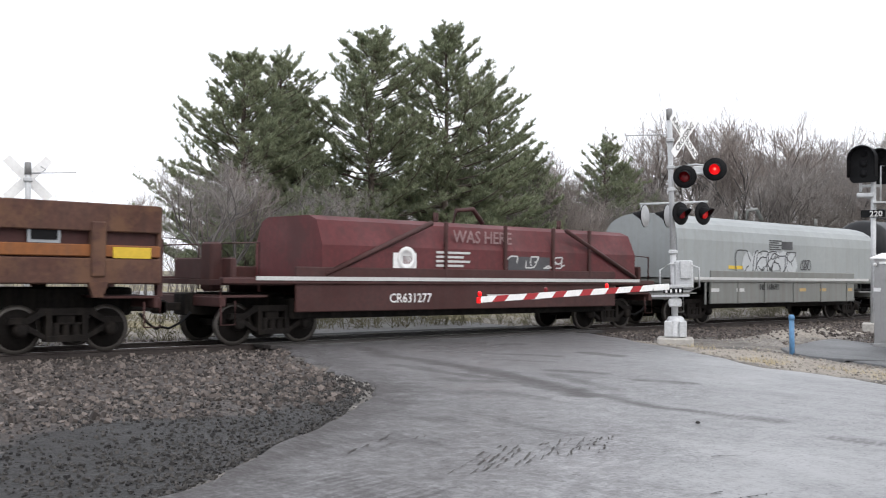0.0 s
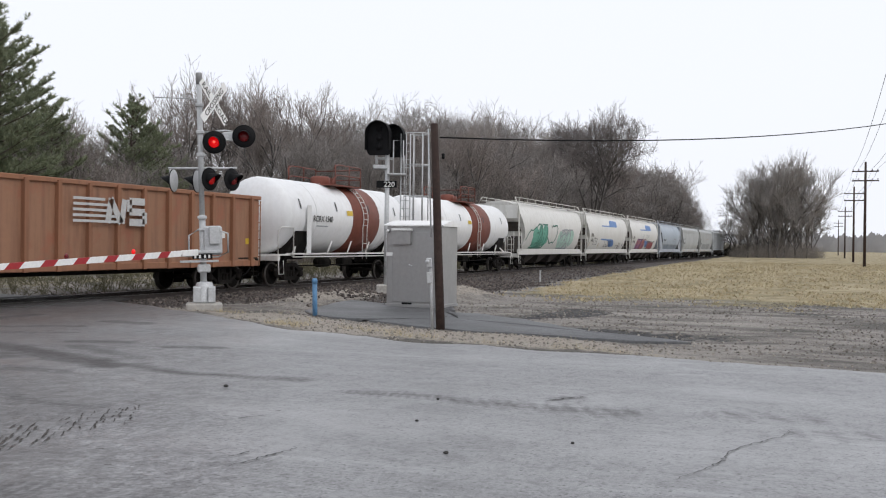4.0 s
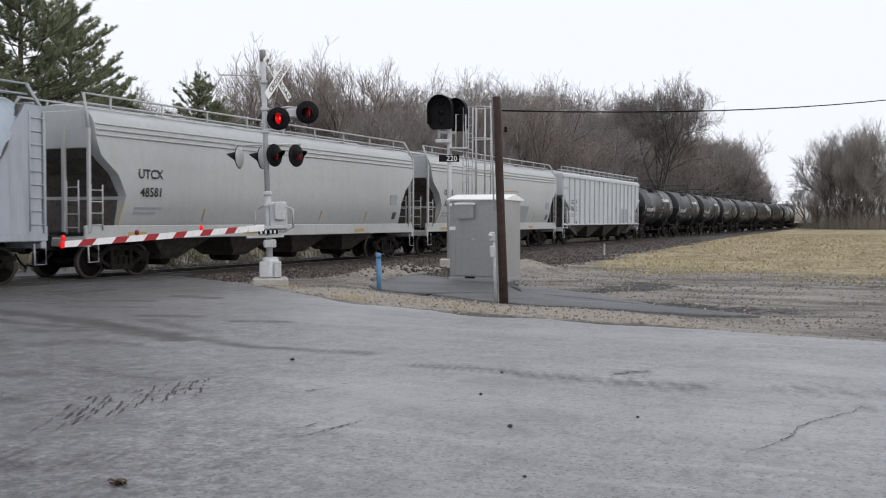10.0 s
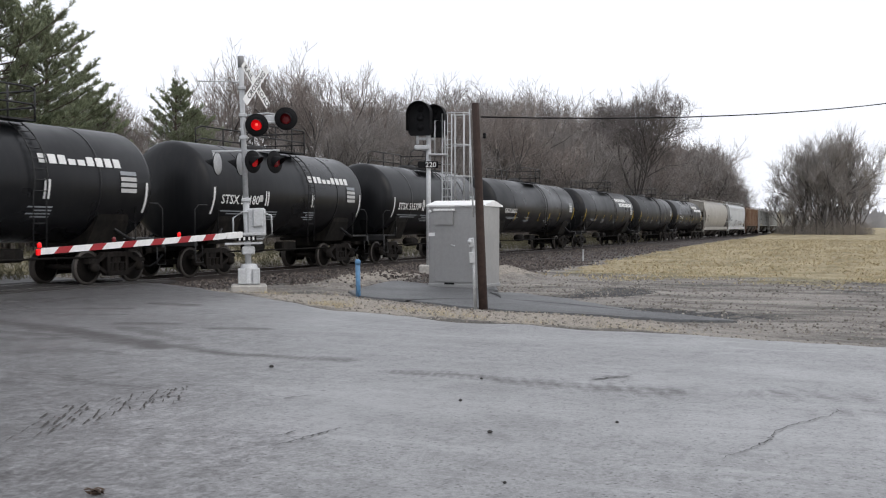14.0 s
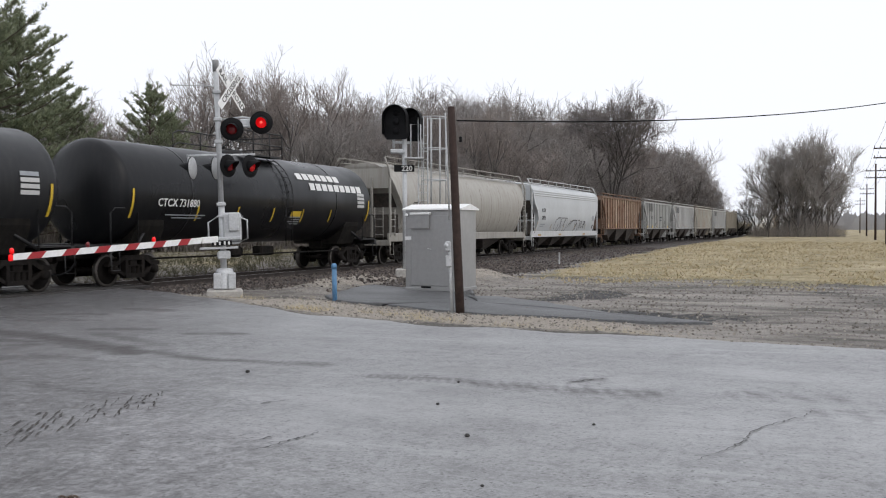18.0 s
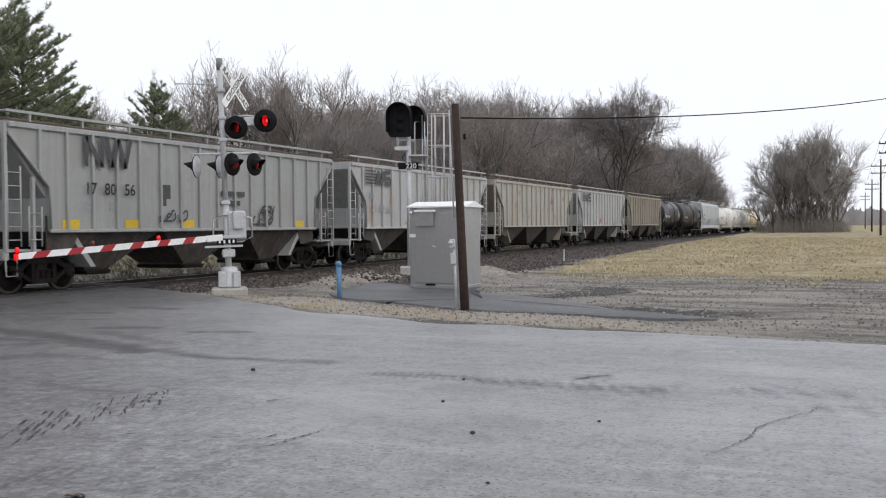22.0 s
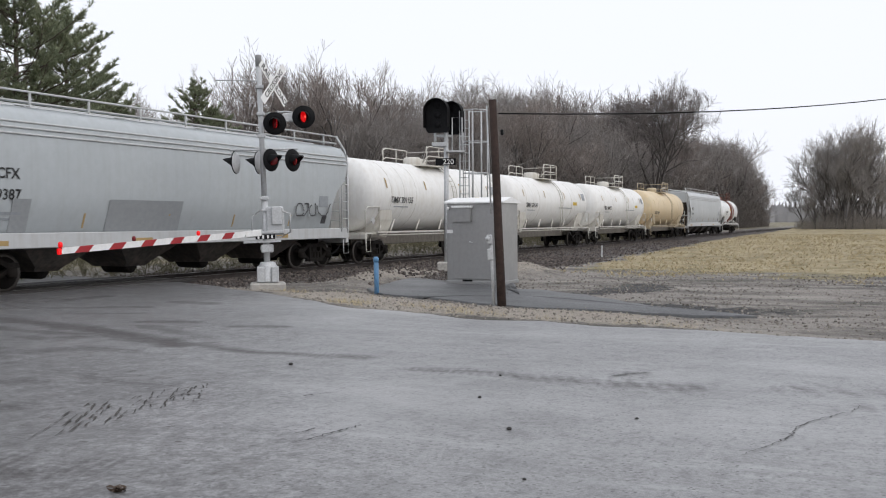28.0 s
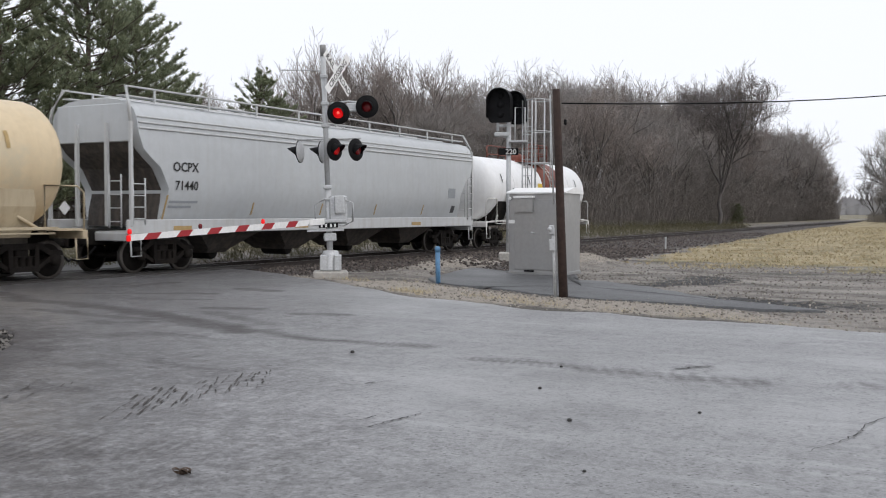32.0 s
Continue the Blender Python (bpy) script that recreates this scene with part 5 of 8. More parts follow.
def round_hopper(i, label, body_mat, trim_mat, outlets=4, grooves=True, walk_mat=None, slope=2.0, top=4.6, dark_end=None, gusset=False, seam=None):
    """A covered hopper with smooth bulging sides: sloped ends, side sill, corner posts, outlet gates."""
    car, half = new_car(i, "covered_hopper_car", label, "freight car")
    L = half - 0.62
    lev = []
    ends = ENDS_GUSSET if gusset else ENDS_CURVED if grooves else ENDS_PLAIN
    outline = ((1.24, 1.05), (1.5, 1.25), (1.9, 1.44), (2.2, 1.53), (2.6, 1.60), (3.0, 1.62), (3.25, 1.595), (3.5, 1.54), (3.85, 1.41), (4.1, 1.25), (4.28, 1.07), (4.42, 0.75), (4.47, 0.4))
    if grooves:
        outline = ((1.24, 1.24), (1.5, 1.39), (1.9, 1.53), (2.2, 1.59), (2.5, 1.615), (2.75, 1.62), (3.0, 1.62), (3.2, 1.62), (3.6, 1.60), (3.95, 1.55), (4.15, 1.46), (4.3, 1.30), (4.42, 0.9), (4.47, 0.4))
    side = Side([(1.24 + (z - 1.24) * (top - 1.24) / 3.23, w) for z, w in outline])
    for z, w in outline:
        z2 = 1.24 + (z - 1.24) * (top - 1.24) / (4.47 - 1.24)
        lev.append((L - float(np.interp(z2, [q[0] for q in ends], [q[1] for q in ends])), w, z2))
    part("body", Shape().loft(lev, True), body_mat, car, "smooth bulging hopper body")
    if grooves:
        for z, w in ((3.70, 1.603), (3.84, 1.585), (3.98, 1.555)):
            z2 = 1.24 + (z - 1.24) * (top - 1.24) / 3.23
            for s in (-1, 1):
                part("side_corrugation", Shape().box((0, s * w, z2), (2 * (L - 0.3), 0.05, 0.05), b=0.015), trim_mat, car)
    else:
        n = 11 if seam else 8
        for j in range(n):
            x = -L + 0.9 + (2 * L - 1.8) * (j + 0.5) / n
            if abs(x) < L - slope - 0.3 or (not gusset and abs(x) < L - 1.6):
                s = Shape()
                pr = np.linspace(1.3, 4.3, 12)
                for za, zb in zip(pr, pr[1:]):
                    s.add([(x - 0.018, side.at(za), za), (x + 0.018, side.at(za), za), (x + 0.018, side.at(zb), zb), (x - 0.018, side.at(zb), zb)], [(0, 1, 2, 3)], True)
                part("weld_seam", s, seam or trim_mat, car)
    for s in (-1, 1):
        part("side_sill", Shape().box((0, s * 1.46, 1.24), (2 * L, 0.10, 0.38), b=0.02), trim_mat, car, "long side sill")
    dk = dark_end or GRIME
    for k in (-1, 1):
        end_platform(car, half, k, trim_mat)
        out = [(k * (L - d + 0.02), z) for z, d in ends if z < 3.5]
        back = [(x - k * 0.1, z) for x, z in reversed(out)]
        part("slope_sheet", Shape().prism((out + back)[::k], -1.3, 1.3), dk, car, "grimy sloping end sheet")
        for s in (-1, 1):
            part("corner_post", Shape().box((k * (L - 0.12), s * 1.5, 2.6), (0.09, 0.09, 2.7), b=0.01).tube([(k * (L - 0.12), s * 1.5, 3.9), (k * (L - 0.14), s * 1.42, 4.35), (k * (L - 0.3), s * 1.16, top + 0.28)], 0.045, 6), trim_mat, car, "upright corner post")
        part("end_panel", Shape().box((k * (L - 0.26), 0, 3.95), (0.05, 2.7, 1.0), b=0.02), body_mat, car)
        for yy in (-0.55, 0.55):
            part("end_brace", Shape().box((k * (L - 0.2), yy, 2.6), (0.09, 0.09, 2.7)), trim_mat, car)
        part("centre_sill", Shape().box((k * (half - 1.6), 0, 0.95), (2.6, 0.5, 0.4), b=0.03), UNDER, car)
        ladder(car, k * (L - 0.36), -1.53, 1.3, 2.5 if k < 0 else 4.2, 4 if k < 0 else 9, trim_mat)
        ladder(car, k * (L - 0.1), -0.95, 1.2, 2.6, 4, trim_mat, False)
        truck(car, k * (half - 2.35))
        if gusset:
            for s in (-1, 1):
                part("end_gusset", Shape().prism(([(k * (L - d - 0.08), z) for z, d in ENDS_GUSSET[:5]] + [(k * (L - 0.2), 4.35), (k * (L - 0.2), 1.24)])[::-k], s * 1.5 - 0.015, s * 1.5 + 0.015), trim_mat, car, "flat triangular end plate")
                part("gusset_edge", Shape().tube([(k * (L - d - 0.02), s * w, z) for (z, d), w in zip(ENDS_GUSSET[:5], (1.1, 1.36, 1.57, 1.58, 1.2))], 0.05, 5), GRIME, car, "dark seam")
            part("end_plate", Shape().box((k * (L - 0.16), 0, 2.4), (0.05, 2.9, 2.4), b=0.01), trim_mat, car, "flat end plate")
            for yy in (-0.75, 0.75):
                part("end_hole", Shape().lathe([(0.2, 0), (0.2, 0.012)], 16, Matrix.Translation((k * (L - 0.14) + (0 if k > 0 else -0.004), yy, 1.75)) @ Matrix.Rotation(k * math.pi / 2, 4, "Y") @ Matrix.Diagonal((1.4, 1, 1, 1))), BLACK, car, "dark oval opening")
    span = 2 * (L - slope - 0.5)
    for j in range(outlets):
        x = -span / 2 + span * (j + 0.5) / outlets
        a = span / outlets / 2
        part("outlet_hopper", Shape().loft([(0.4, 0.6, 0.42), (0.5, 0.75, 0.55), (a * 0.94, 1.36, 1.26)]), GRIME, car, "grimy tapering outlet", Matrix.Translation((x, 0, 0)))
        part("outlet_gate", Shape().lathe([(0.2, -0.5), (0.24, -0.45), (0.24, 0.45), (0.2, 0.5)], 12, Matrix.Translation((x * 0 + 0, 0, 0.46)) @ RING), UNDER, car, "", Matrix.Translation((x, 0, 0)))
    hatch_walk(car, L - 0.25, 1.0, top + 0.05, walk_mat or trim_mat)
    return car, L, side


def strokes(car, name, lines, w, material, y, label):
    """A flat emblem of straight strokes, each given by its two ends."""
    q = Shape()
    for (xa, za), (xb, zb) in lines:
        n = math.hypot(xb - xa, zb - za)
        ox, oz = -(zb - za) / n * w / 2, (xb - xa) / n * w / 2
        q.add([(xa - ox, y, za - oz), (xb - ox, y, zb - oz), (xb + ox, y, zb + oz), (xa + ox, y, za + oz)], [(0, 1, 2, 3)])
    part(name, q, material, car, label)


def striped_emblem(car, x, z, w, h, material, y):
    """Plain stripes that run into two angular shapes."""
    for k in range(5):
        strokes(car, "emblem_stripe", [((x, z - h * k / 4), (x + w * (0.42 + 0.05 * k), z - h * k / 4))], h * 0.12, material, y, "striped company emblem")
    a, b, t, u = x + w * 0.46, x + w * 0.70, z + h * 0.06, z - h * 1.06
    strokes(car, "emblem", [((a, u), (a + w * 0.05, t)), ((a + w * 0.04, t), (b - w * 0.05, u)), ((b - w * 0.04, u), (b, t))], w * 0.075, material, y - 0.001, "dark company emblem")
    c, d, m = x + w * 0.77, x + w, (t + u) / 2
    strokes(car, "emblem", [((d, t - 0.04), (c, t - 0.04)), ((c, t), (c, m)), ((c, m), (d, m)), ((d, m), (d, u)), ((d, u + 0.04), (c, u + 0.04))], w * 0.07, material, y - 0.001, "dark company emblem")


# rust brown, darkened to stand in for the shaded gap under the walkway
ROOF_DARK = mat("shaded_rusty_roof", (0.07, 0.05, 0.04), 0.85, 0, 6, 0.3, (0.12, 0.06, 0.03), 0.5)


def rib_hopper(i, label, body_mat, rib_mat, ribs=15, bays=3, z0=1.58, top=4.45, trim=None, under=None, tall=False, sheet=None, panel_mat=None):
    """A covered hopper with straight ribbed sides; the sloping bottoms show below them."""
    car, half = new_car(i, "ribbed_hopper_car", label, "freight car")
    L = half - 0.62
    w = 1.52
    trim = trim or rib_mat
    und = under or GRIME
    lev = [(L - 1.55, w, z0), (L - 1.5, w, z0 + 1.15), (L - 0.2, w, top - 0.45), (L - 0.2, w, top - 0.14)]
    if tall:
        lev = [(L - 1.3, w, z0), (L - 1.3, w, 2.24), (L + 0.05, w, 3.14), (L + 0.05, w, top - 0.1), (L, 1.42, top), (L - 0.05, 0.5, top + 0.1)]
    zs, hs = [p[2] for p in lev[1:3]], [p[0] for p in lev[1:3]]
    part("body", Shape().loft(lev), body_mat, car, "flat ribbed hopper side" + (" and roof" if tall else ""))
    if not tall:
        part("roof", Shape().loft([(L - 0.2, w + 0.03, top - 0.14), (L - 0.22, w - 0.02, top - 0.1), (L - 0.3, 0.7, top + 0.02), (L - 0.3, 0.3, top + 0.06)]), ROOF_DARK, car, "rusty roof sheet with the shade under the walkway in its colour")
    ends = lev[2][0]
    for s in (-1, 1):
        part("top_chord", Shape().box((0, s * (w + 0.02), top - 0.24), (2 * ends, 0.1, 0.14), b=0.02), trim, car)
        part("bottom_chord", Shape().box((0, s * (w + 0.02), z0), (2 * (L + 0.05 if tall else L - 1.5), 0.1, 0.1), b=0.02), trim, car)
        for k in (-1, 1):
            part("end_chord", Shape().tube([(k * q[0], s * (w + 0.02), q[2]) for q in (lev[1:3] if tall else lev[:3])], 0.045, 4), trim, car)
    n = ribs
    xs = [-L + 0.7 + (2 * L - 1.4) * (j + 0.5) / n for j in range(n)]
    for x in xs:
        lo = z0 if abs(x) < hs[0] else float(np.interp(abs(x), hs, zs))
        me = Shape().box((0, 0, (lo + top - 0.25) / 2), (0.09, 0.09, top - 0.25 - lo), b=0.015).mesh("rib", rib_mat)
        for s in (-1, 1):
            part("rib", me, None, car, "", pose(x, s * (w + 0.04), 0))
    if panel_mat:
        for xa, xb in zip(xs, xs[1:]):
            if max(abs(xa), abs(xb)) < hs[0] - 0.02:
                part("side_panel", Shape().box((0, 0, 0), (xb - xa - 0.1, 0.006, top - 0.36 - z0)), panel_mat, car, "", pose((xa + xb) / 2, -w - 0.003, (z0 + top - 0.26) / 2))
    for k in (-1, 1):
        end_platform(car, half, k, trim)
        if tall:
            out = [(L - 0.02, z0 + 1.7), (L - 1.35, z0 + 0.8), (L - 3.4, 0.6), (L - 3.2, 0.6), (L - 1.27, z0 - 0.1), (L + 0.02, z0 + 1.7)]
        else:
            out = [(L - 0.3, top - 0.55), (L - 1.7, z0 + 0.9), (L - 3.3, 0.6), (L - 3.1, 0.6), (L - 1.6, z0 + 0.75), (L - 0.22, top - 0.5)]
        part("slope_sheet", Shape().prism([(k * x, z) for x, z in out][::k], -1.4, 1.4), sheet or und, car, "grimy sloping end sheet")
        for s in (-1, 1):
            part("corner_post", Shape().box((k * (L - 0.1), s * 1.5, (top + 0.9) / 2), (0.09, 0.09, top - 1.3)), trim, car, "upright corner post")
            part("end_strut", Shape().box((k * (L - 1.0), s * 1.48, 2.0), (0.09, 0.09, 1.9)), trim, car)
            part("end_gusset", Shape().prism([(k * (L - 1.5), 1.1), (k * (L - 1.5), z0 + 0.4), (k * (L - 2.6), z0 - 0.1), (k * (L - 2.4), 1.0)][::k], s * 1.4 - 0.02, s * 1.4 + 0.02), und, car)
        ladder(car, k * (L - 0.34), -1.54, 1.2, top - 0.5 if k > 0 else 3.2, 9 if k > 0 else 6, trim)
        ladder(car, k * (L - 1.0), -1.56, 1.2, 2.2, 3, trim)
        part("centre_sill", Shape().box((k * (half - 2.0), 0, 0.95), (3.6, 0.5, 0.4), b=0.03), UNDER, car)
        truck(car, k * (half - 2.35))
    span = 2 * (L - 1.75)
    for j in range(bays):
        x = -span / 2 + span * (j + 0.5) / bays
        a = span / bays / 2
        part("hopper_bottom", Shape().loft([(0.45, 0.8, 0.42), (0.5, 0.9, 0.55), (a * 0.97, 1.40, z0 - 0.02)]), und, car, "grimy hopper bottom", Matrix.Translation((x, 0, 0)))
        part("outlet_gate", Shape().box((x, 0, 0.42), (1.0, 1.9, 0.12), b=0.03), UNDER, car)
    for s in (-1, 1):
        if tall:
            part("running_board", Shape().box((0, s * 1.15, top + 0.18), (2 * L - 0.8, 0.3, 0.03)), trim, car, "roof walkway")
            rail = part("roof_rail", Shape().tube([(-L, s * 1.4, top + 0.05), (-L, s * 1.4, top + 0.36), (L, s * 1.4, top + 0.36), (L, s * 1.4, top + 0.05)], 0.035, 5), trim, car, "white rail along the roof's edge")
            pm = Shape().box((0, 0, 0.17), (0.06, 0.05, 0.36)).mesh("rail_post", trim)
            for j in range(15):
                part("rail_post", pm, None, rail, "", pose(-L + 2 * L * (j + 1) / 16, s * 1.4, top))
        else:
            board = part("running_board", Shape().box((0, s * 1.36, top + 0.1), (2 * L - 0.3, 0.3, 0.035)).box((0, s * 1.52, top + 0.1), (2 * L - 0.3, 0.02, 0.07)), ROOF_DARK if s > 0 else trim, car, "grated roof walkway")
            bm = Shape().box((0, 0, 0), (0.05, 0.06, 0.26)).mesh("board_bracket", trim)
            for j in range(9):
                part("board_bracket", bm, None, board, "", pose(-L + 2 * L * (j + 0.5) / 9, s * 1.5, top - 0.02))
    hm = Shape().box((0, 0, 0), (2.4, 0.6, 0.08), b=0.03).mesh("hatch_cover", trim if tall else ROOF_DARK)
    for j in range(5):
        part("hatch_cover", hm, None, car, "", pose(-L + 1 + (2 * L - 2) * (j + 0.5) / 5, 0, top + (0.16 if tall else 0.06)))
    return car, L, -(w + 0.006)


def capsule(L, r, cap, seg=32, x0=None, x1=None):
    """A lying tank with bulged ends, or a ring of it between x0 and x1."""
    m = Matrix.Rotation(math.pi / 2, 4, "Y")
    if x0 is not None:
        return Shape().lathe([(r, x0), (r, x1)], seg, m)
    prof = []
    for k in range(9):
        a = math.pi / 2 * k / 8
        prof.append((r * math.sin(a), -L - cap * math.cos(a)))
    return Shape().lathe(prof + [(p, -z) for p, z in reversed(prof)], seg, m)


def tank(i, label, body_mat, trim_mat, r=1.5, zc=2.72, band=None, band_mat=None, walkway=True, bar_mat=None, inset=1.3, dome_mat=None, deck=False, ring_mat=None):
    dome_mat = dome_mat or trim_mat
    car, half = new_car(i, "tank_car", label, "tank car")
    cap = 0.62
    L = half - inset - cap
    up = Matrix.Translation((0, 0, zc))
    part("tank_shell", capsule(L, r, cap), body_mat, car, "riveted tank shell with bulged ends", up)
    if band:
        part("tank_band", capsule(0, r + 0.012, 0, 32, band[0] * L, band[1] * L), band_mat, car, "rust-brown painted band", up)
    for k in (-0.62, 0.62):
        part("shell_strap", capsule(0, r + 0.008, 0, 32, k * L - 0.04, k * L + 0.04), ring_mat or body_mat, car, "", up)
    high = 0.25 if deck or band else 0.06
    part("manway", Shape().lathe([(0.42, zc + r - 0.15), (0.42, zc + r + high), (0.36, zc + r + high + 0.08), (0.0, zc + r + high + 0.11)], 18, Matrix.Translation((-0.35, 0, 0))).lathe([(0.24, zc + r - 0.1), (0.24, zc + r + high + 0.06), (0, zc + r + high + 0.08)], 12, Matrix.Translation((0.55, 0, 0))), dome_mat, car, "round manway housing")
    # loading platform with railing and side ladders
    zt = zc + r * 0.93
    if deck or band:
        part("platform_deck", Shape().box((0, 0, zt + 0.02), (2.6, 2.3, 0.05)), dome_mat, car)
        x0, x1, reach = -1.3, 1.3, 1.3
    else:
        for y in (-1, 1):
            part("platform_deck", Shape().box((0.25, y * 0.85, zt + 0.05), (2.1, 0.55, 0.05)), dome_mat, car, "grated standing platform")
        x0, x1, reach = -0.8, 1.3, 2.3
    rl = Shape()
    for z in (zt + 0.45, zt + 0.88):
        for y in (-1.12, 1.12):
            rl.tube([(-reach, y * 0.9, zt + 0.12), (-reach + 0.12, y, z - 0.12), (-reach + 0.45, y, z), (x1 - 0.1, y, z), (x1, y, z - 0.08)], 0.026, 6)
        rl.tube([(x1, -1.12, z - 0.08), (x1, 1.12, z - 0.08)], 0.026, 6)
    rail = part("platform_railing", rl, dome_mat, car, "pipe railing round the hatch")
    post = Shape().tube([(0, 0, 0), (0, 0, 0.88)], 0.026, 6).mesh("railing_post", dome_mat)
    for x in (x0 + 0.2, (x0 + x1) / 2 + 0.2, x1):
        for y in (-1.12, 1.12):
            part("railing_post", post, None, rail, "", pose(x, y, zt))
    for s in (-1, 1):
        pts = [(0.75, s * (r * math.cos(a) + 0.09), zc + r * math.sin(a) + 0.05 * math.sin(a)) for a in np.linspace(1.1, -0.25, 9)] + [(0.75, s * (r + 0.03), 1.0)]
        l = part("side_ladder", Shape().tube(pts, 0.02, 5).tube([(p[0] + 0.42, p[1], p[2]) for p in pts], 0.02, 5), trim_mat, car, "curved side ladder")
        for (xa, ya, za), (xb, yb, zb) in zip(pts, pts[1:]):
            part("rung", Shape().tube([(xa, (ya + yb) / 2, (za + zb) / 2), (xa + 0.42, (ya + yb) / 2, (za + zb) / 2)], 0.015, 5), trim_mat, l)
    for k in (-1, 1):
        x = k * (half - 1.75)
        part("saddle", Shape().loft([(0.7, 1.0, 1.02), (0.62, 1.32, 1.75), (0.5, 1.38, 2.15)]), trim_mat if deck else UNDER, car, "tank saddle", Matrix.Translation((x - k * 0.9, 0, 0)))
        end_platform(car, half, k, trim_mat, 1.18)
        part("stub_sill", Shape().box((k * (half - 1.9), 0, 0.98), (3.0, 0.6, 0.36), b=0.03), UNDER, car)
        for s in (-1, 1):
            part("end_railing", Shape().tube([(k * (half - 0.75), s * 1.45, 1.1), (k * (half - 0.75), s * 1.45, 2.1), (k * (half - 0.95), s * 1.45, 2.25), (k * (half - 1.9), s * 1.45, 2.25), (k * (half - 1.9), s * 1.45, 1.1)], 0.024, 5), trim_mat, car, "end handrail")
            if deck:
                part("placard", Shape().prism([(0, 0.17), (0.17, 0), (0, -0.17), (-0.17, 0)], -0.006, 0.006), PALEMARK, car, "white diamond placard", pose(k * (half - 1.35), s * 1.47, 1.72))
            part("bolster_brace", Shape().tube([(k * (half - 1.9), s * 1.4, 1.15), (k * (half - 2.8), s * 1.05, 1.75)], 0.05, 5), trim_mat, car)
        truck(car, k * (half - 2.2))
    if walkway:
        for s in (-1, 1):
            part("walkway", Shape().box((0, s * 1.42, 1.24), (2 * half - 3.2, 0.28, 0.06)).tube([(-half + 1.7, s * 1.54, 1.12), (half - 1.7, s * 1.54, 1.12)], 0.025, 5), trim_mat, car, "long side walkway")
        bm = Shape().tube([(-0.2, 0, 1.24), (0.2, 0, 1.75)], 0.04, 4).mesh("walkway_brace", trim_mat)
        for j in range(5):
            part("walkway_brace", bm, None, car, "", pose(-half + 3.4 + (2 * half - 6.8) * j / 4, -1.25, 0))
    if deck:
        part("centre_sill", Shape().box((0, 0, 0.95), (2 * half - 3, 0.75, 0.5), b=0.03), mat("stained_sill", (0.2, 0.18, 0.155), 0.8, 0, 6, 0.25, (0.09, 0.075, 0.06), 0.6), car, "heavy stained centre sill")
    else:
        part("brake_rigging", Shape().tube([(-half + 3, -0.9, 0.75), (half - 3, -0.9, 0.75)], 0.03, 5).box((0.8, -0.6, 0.85), (0.9, 0.4, 0.35), b=0.05).lathe([(0.2, -0.45), (0.2, 0.45)], 12, Matrix.Translation((-1.4, -0.7, 0.86)) @ Matrix.Rotation(math.pi / 2, 4, "Y")), UNDER, car, "brake cylinder and rods")
    if bar_mat:
        for x in (-0.86, -0.3, 0.28, 0.8):
            curved_mark(car, x * L, 0.18, 0.45, 0.1, bar_mat, r, zc)
    return car, L, -(r + 0.012)


def curved_mark(car, x, a0, a1, w, material, r, zc, label="", name="reflective_bar"):
    """A painted mark that hugs a tank's side, between two angles above its middle."""
    s = Shape()
    rows = []
    for k in range(6):
        a = a0 + (a1 - a0) * k / 5
        rows.append((-(r + 0.016) * math.cos(a), zc + (r + 0.016) * math.sin(a)))
    for (ya, za), (yb, zb) in zip(rows, rows[1:]):
        s.add([(x - w / 2, ya, za), (x + w / 2, ya, za), (x + w / 2, yb, zb), (x - w / 2, yb, zb)], [(0, 1, 2, 3)], True)
    part(name, s, material, car, label)


def curved_text(car, x, a, text, size, material, r, zc):
    m = Matrix.Translation((x, -(r + 0.03) * math.cos(a), zc + (r + 0.03) * math.sin(a))) @ Matrix.Rotation(math.pi / 2 - a, 4, "X")
    part("lettering", lettering(text, size, material), None, car, "painted marks " + text, m)


def gondola(i, label, body_mat, rib_mat, z0=0.82, top=3.25):
    car, half = new_car(i, "gondola_car", label, "freight car")
    L = half - 0.6
    for s in (-1, 1):
        part("side_wall", Shape().box((0, s * 1.42, (z0 + top) / 2), (2 * L, 0.05, top - z0), b=0.01), body_mat, car, "steel gondola side")
        part("top_chord", Shape().box((0, s * 1.44, top), (2 * L + 0.1, 0.16, 0.14), b=0.02), rib_mat, car)
        part("side_sill", Shape().box((0, s * 1.45, z0 + 0.1), (2 * L, 0.12, 0.2), b=0.02), rib_mat, car)
        n = 14
        me = Shape().prism([(-0.07, 0), (0.07, 0), (0.07, top - z0), (-0.07, top - z0)], -0.09 * s if s > 0 else 0.0, 0.0 if s > 0 else -0.13).mesh("rib", rib_mat)
        for j in range(n):
            part("rib", me, None, car, "", pose(-L + 2 * L * (j + 0.5) / n, s * 1.44, z0))
    for k in (-1, 1):
        part("end_wall", Shape().box((k * L, 0, (z0 + top) / 2), (0.08, 2.84, top - z0), b=0.01), body_mat, car)
        for y in (-1, 0, 1):
            part("end_rib", Shape().box((k * (L + 0.06), y, (z0 + top) / 2), (0.1, 0.14, top - z0)), rib_mat, car)
        ladder(car, k * (L + 0.07), -1.25, 1.0, top - 0.1, 7, rib_mat, False)
        end_platform(car, half, k, UNDER)
        truck(car, k * (half - 2.2))
    part("floor", Shape().box((0, 0, 1.1), (2 * L, 2.8, 0.1)), UNDER, car)
    part("centre_sill", Shape().box((0, 0, 0.85), (2 * half - 2, 0.6, 0.4), b=0.03), UNDER, car)
    return car, L, -1.45

